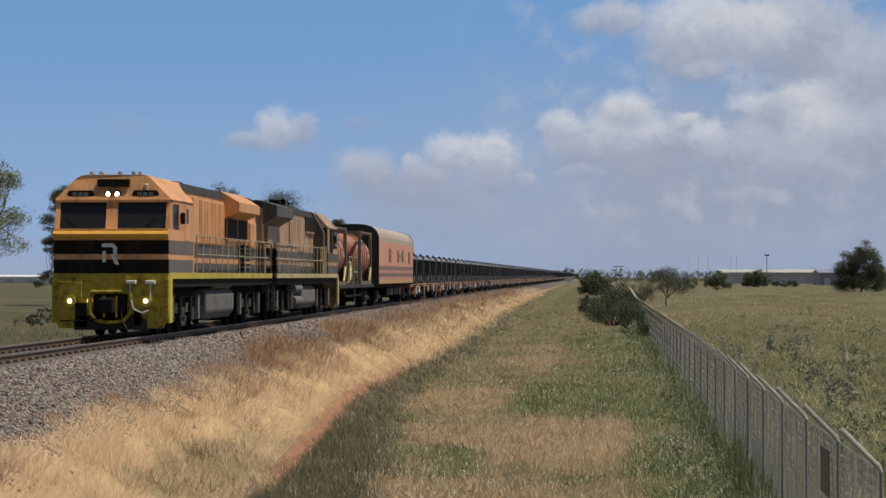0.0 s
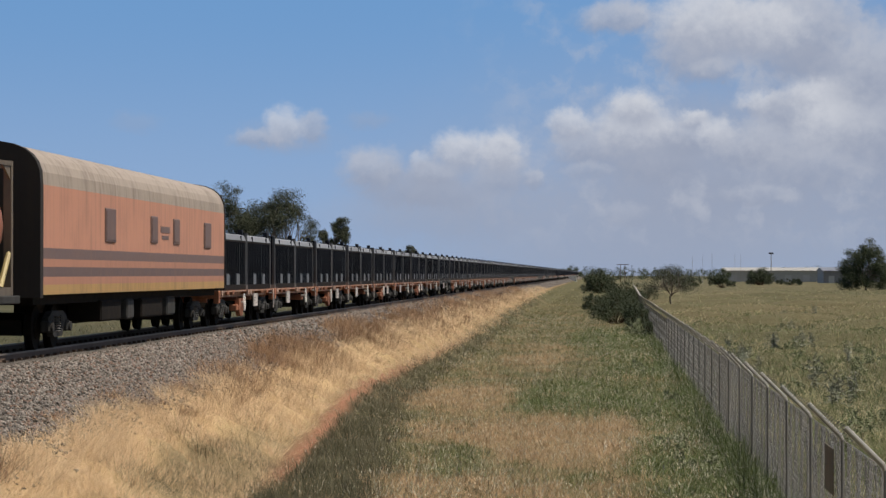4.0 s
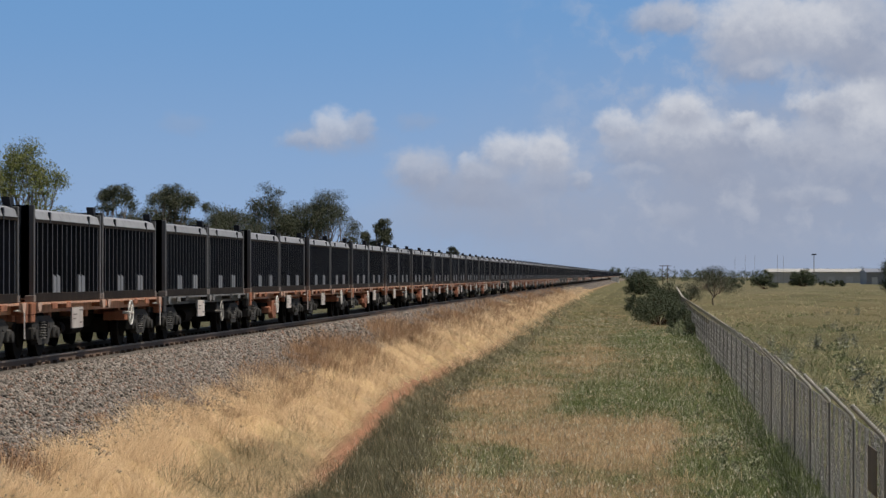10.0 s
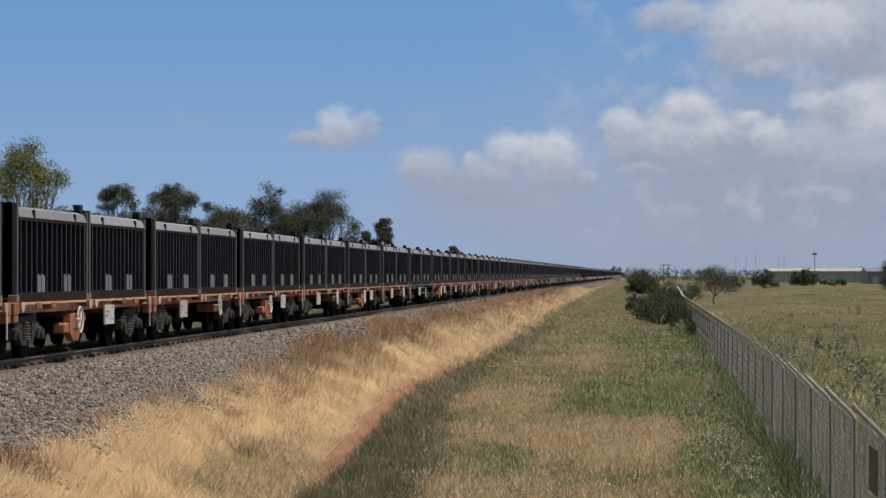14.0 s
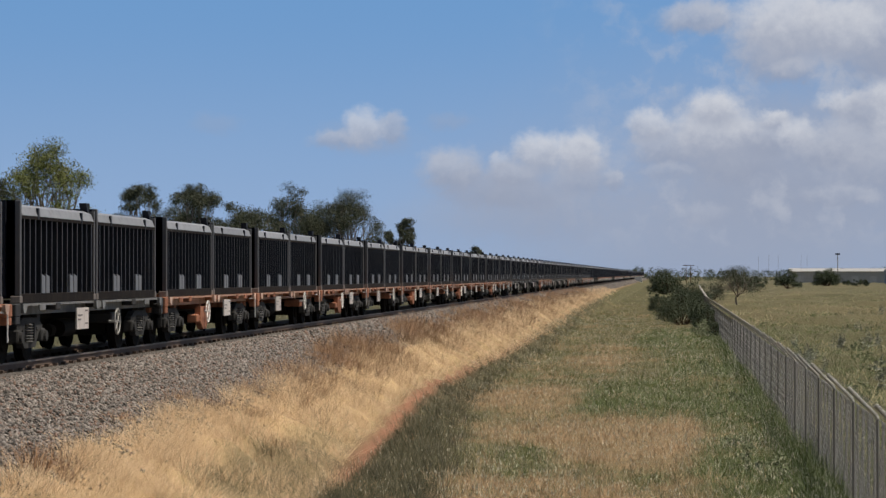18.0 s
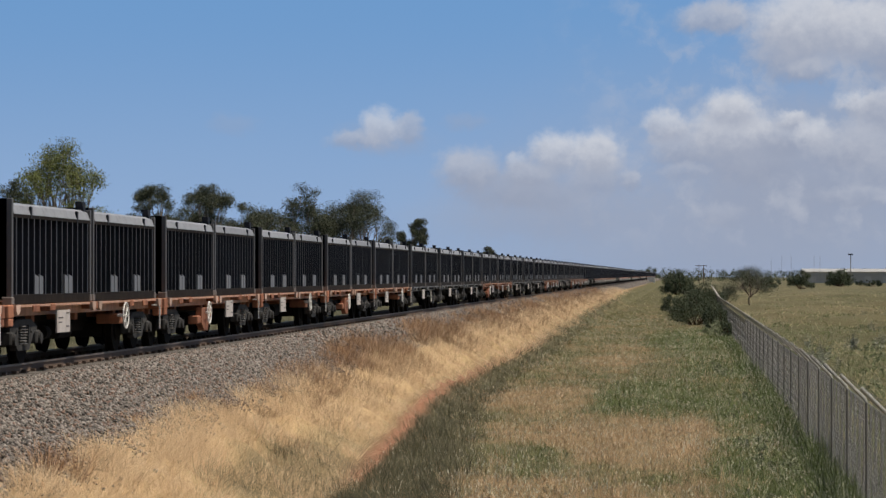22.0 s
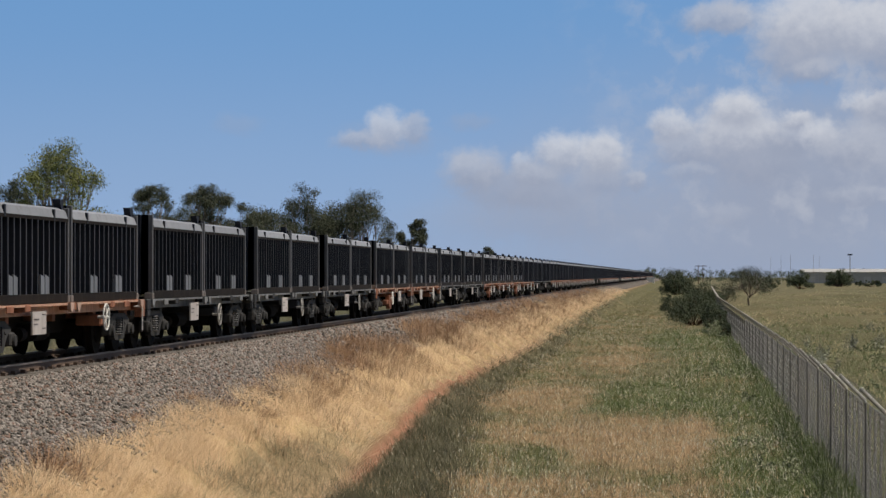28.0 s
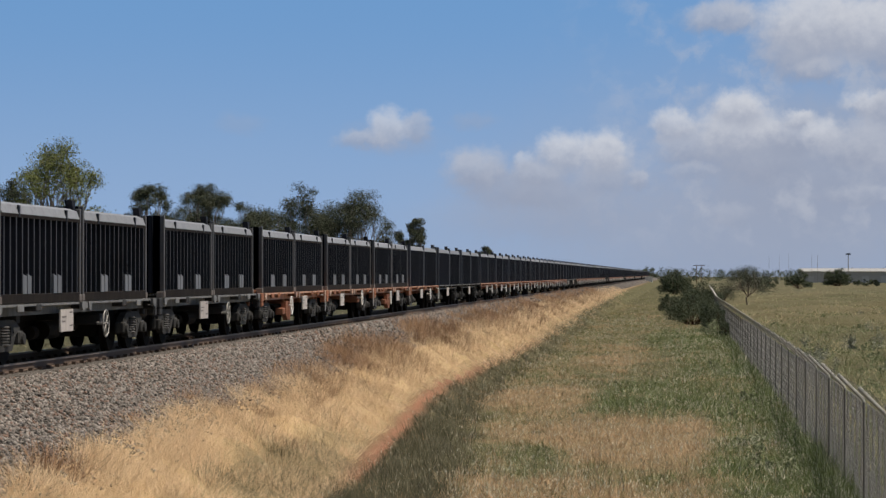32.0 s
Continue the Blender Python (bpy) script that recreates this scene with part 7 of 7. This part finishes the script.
# ---- backdrop of sky: blue with broken cumulus, far behind everything ----
def cloud_backdrop():
    R, n = 4700.0, 96
    V, F = [], []
    for k in range(n):
        a = 2 * math.pi * k / n
        for z in (-60.0, 0.0, 250.0, 550.0, 1000.0, 1600.0, 2200.0):
            V.append((R * math.sin(a), R * math.cos(a), z))
    for k in range(n):
        for j in range(6):
            a, b = k * 7 + j, ((k + 1) % n) * 7 + j
            F.append((a, a + 1, b + 1, b))
    g = Nodes("sky_and_cumulus")
    sep = g.add("ShaderNodeSeparateXYZ")
    g.link(g.coord(), sep.inputs[0])
    # u, v: thousandths of a radian round from +y and up from the horizon
    u = g.math("MULTIPLY", g.math("ARCTAN2", sep.outputs[0], sep.outputs[1]), 1000.0)
    v = g.math("MULTIPLY", g.math("DIVIDE", g.math("SUBTRACT", sep.outputs[2], 3.75), R), 1000.0)
    pos = g.add("ShaderNodeCombineXYZ")
    g.link(u, pos.inputs[0])
    g.link(v, pos.inputs[1])
    P = pos.outputs[0]
    def shifted(scale, detail, ax, ay, vec):
        """vec, pushed about by a noise."""
        noise = g.add("ShaderNodeTexNoise", Scale=scale, Detail=detail, Roughness=0.6)
        g.link(P, noise.inputs["Vector"])
        off = g.tree.nodes.new("ShaderNodeVectorMath")
        off.operation = "MULTIPLY_ADD"
        g.link(noise.outputs["Color"], off.inputs[0])
        off.inputs[1].default_value = (ax, ay, 0)
        off.inputs[2].default_value = (-ax / 2, -ay / 2, 0)
        out = g.tree.nodes.new("ShaderNodeVectorMath")
        g.link(vec, out.inputs[0])
        g.link(off.outputs[0], out.inputs[1])
        return out.outputs[0]

    curl = shifted(0.34, 5.0, 4.2, 3.6, shifted(0.10, 3.0, 9.0, 7.0, P))
    soft = g.add("ShaderNodeTexNoise", Scale=0.045, Detail=5.0, Roughness=0.55)
    g.link(P, soft.inputs["Vector"])
    grain = g.noise(0.22, 5.0, 0.6, P)

    def at(x, y, rx, ry):
        return (x - 1130) / 4.6, (478 - y) / 4.6, rx / 4.6, ry / 4.6

    def away(c, vec):
        m = g.tree.nodes.new("ShaderNodeVectorMath")
        m.operation = "SUBTRACT"
        g.link(vec, m.inputs[0])
        m.inputs[1].default_value = (c[0], c[1], 0)
        q = g.tree.nodes.new("ShaderNodeVectorMath")
        q.operation = "MULTIPLY"
        g.link(m.outputs[0], q.inputs[0])
        q.inputs[1].default_value = (1 / c[2], 1 / c[3], 0)
        return q.outputs[0]

    def laid(col, where, strength, tint, shade, crisp=0.62):
        """One soft head of cloud over what lies behind it: bright above, grey towards its foot."""
        q = away(at(*where), curl)
        length = g.tree.nodes.new("ShaderNodeVectorMath")
        length.operation = "LENGTH"
        g.link(q, length.inputs[0])
        part_xyz = g.add("ShaderNodeSeparateXYZ")
        g.link(q, part_xyz.inputs[0])
        cover_f = g.ramp(g.math("MULTIPLY_ADD", grain, -0.35, length.outputs["Value"]), 1.12, crisp - 0.35)
        lift = g.ramp(g.math("MULTIPLY_ADD", grain, 0.9, g.math("SUBTRACT", part_xyz.outputs[1], 0.45)), -0.9, 0.75)
        return g.mix(g.math("MULTIPLY", cover_f, strength), col, g.mix(lift, shade, tint))

    # blue deepens upwards; to the right and low down a pale veil lies over it
    top = g.mix(g.ramp(v, 0.0, 115.0), (0.285, 0.41, 0.625), (0.155, 0.322, 0.595))
    veil = g.math("MULTIPLY", g.ramp(g.math("MULTIPLY_ADD", soft.outputs["Fac"], 60.0, g.math("SUBTRACT", u, g.math("MULTIPLY", v, 0.9))), -150.0, 60.0), g.ramp(v, 130.0, 20.0))
    low = g.math("MAXIMUM", veil, g.ramp(v, 26.0, -4.0))
    col = g.mix(g.math("MULTIPLY", low, 0.72), top, (0.322, 0.372, 0.49))
    GREY, MID, PALE, WHITE = (0.300, 0.340, 0.445), (0.350, 0.387, 0.485), (0.47, 0.50, 0.58), (0.61, 0.63, 0.685)
    # broad grey banks behind, then the heads from the back to the front
    for where, k in (((1250, 400, 420, 110), 0.55), ((1330, 290, 290, 130), 0.75), ((890, 330, 190, 75), 0.55), ((1420, 50, 190, 95), 0.7),
                     ((1560, 130, 150, 160), 0.5), ((1700, 250, 260, 220), 0.8), ((590, 236, 90, 34), 0.4), ((740, 205, 45, 18), 0.3), ((330, 212, 50, 20), 0.22), ((850, 380, 250, 50), 0.35)):
        col = laid(col, where, k, MID, GREY, 0.4)
    patchy = g.math("MULTIPLY", g.ramp(g.noise(0.055, 5.0, 0.55, curl), 0.45, 0.72), g.math("MULTIPLY", g.ramp(u, -70.0, 20.0), g.ramp(v, 4.0, 26.0)))
    col = g.mix(g.math("MULTIPLY", patchy, 0.6), col, PALE)
    for where, k, tint in (
            ((538, 241, 46, 17), 0.6, PALE), ((640, 217, 27, 26), 0.6, PALE), ((588, 220, 38, 38), 0.66, WHITE),
            ((800, 325, 90, 36), 0.55, MID), ((743, 290, 58, 42), 0.8, PALE), ((853, 299, 48, 24), 0.7, PALE), ((831, 279, 22, 16), 0.5, WHITE),
            ((870, 335, 80, 30), 0.5, MID), ((901, 261, 52, 38), 0.85, WHITE), ((975, 300, 52, 40), 0.6, PALE), ((972, 264, 46, 44), 0.9, WHITE), ((1033, 309, 24, 18), 0.6, PALE),
            ((1127, 252, 70, 40), 0.75, PALE), ((1093, 214, 42, 32), 0.8, WHITE), ((1245, 275, 90, 46), 0.7, MID), ((1212, 225, 82, 48), 0.9, WHITE), ((1208, 186, 52, 36), 0.95, WHITE),
            ((1307, 237, 50, 32), 0.7, PALE), ((1316, 207, 30, 17), 0.85, WHITE), ((1359, 236, 36, 34), 0.85, WHITE), ((1400, 262, 70, 36), 0.6, PALE),
            ((1455, 250, 80, 48), 0.75, PALE), ((1437, 180, 50, 22), 0.85, WHITE), ((1490, 192, 72, 38), 0.8, PALE), ((1540, 168, 74, 42), 0.95, WHITE), ((1560, 220, 76, 58), 0.85, WHITE), ((1510, 290, 100, 46), 0.5, PALE),
            ((1180, 25, 76, 30), 0.8, PALE), ((1517, 40, 80, 84), 0.75, PALE), ((1523, 108, 76, 36), 0.6, MID), ((1307, 82, 74, 56), 0.75, PALE), ((1344, 118, 44, 24), 0.7, PALE), ((1430, 50, 88, 58), 0.85, WHITE), ((1340, 35, 110, 66), 0.85, WHITE),
            ((1424, 341, 74, 18), 0.45, PALE), ((1189, 371, 40, 24), 0.35, PALE), ((1127, 297, 46, 16), 0.4, PALE), ((1650, 120, 110, 90), 0.8, PALE), ((1680, 230, 120, 70), 0.7, PALE)):
        col = laid(col, where, k, tint, MID if tint == WHITE else GREY)
    em = g.add("ShaderNodeEmission", Strength=1.0)
    g.link(col, em.inputs["Color"])
    clear = g.add("ShaderNodeBsdfTransparent")
    mix = g.add("ShaderNodeMixShader")
    g.link(g.math("MULTIPLY", g.ramp(v, 420.0, 200.0), g.ramp(g.math("ABSOLUTE", u), 1300.0, 500.0)), mix.inputs[0])
    g.link(clear.outputs[0], mix.inputs[1])
    g.link(em.outputs[0], mix.inputs[2])
    g.link(mix.outputs[0], g.out.inputs["Surface"])
    return tagged(new("backdrop", mass("backdrop", V, F, g.mat, True)), "blue sky with broken white cumulus", "sky", kind="structure")


clouds = cloud_backdrop()


# ---- movement ----
def motions():
    """The train runs at one speed; the clouds drift slowly to the right."""
    for ob, y, z in MOVING:
        turn = 180 if ob == second else 0
        walk(ob, [(0, pose(TRACK_X, y, RAIL_Z + z, 0, 0, turn)), (32, pose(TRACK_X, y - SPEED * 32, RAIL_Z + z, 0, 0, turn))])
        for curve in ob.animation_data.action.layers[0].strips[0].channelbag(ob.animation_data.action_slot).fcurves:
            for point in curve.keyframe_points:
                point.interpolation = "LINEAR"
    walk(moth_thing, [(0, pose(-1.30, 2.0, 3.40)), (5.7, pose(-0.95, 2.0, 3.58, -50, 0, 20)), (6.0, pose(-0.28, 2.0, 3.843, -28, 8, 38)),
                      (6.3, pose(0.10, 1.6, 4.30, -45, 0, 20)), (32, pose(2.2, 1.0, 4.9))])
    drift = math.degrees(1.8 / 4600)
    walk(clouds, [(0, pose(0, 0, 0, 0, 0, 13 * drift)), (32, pose(0, 0, 0, 0, 0, -19 * drift))])


motions()
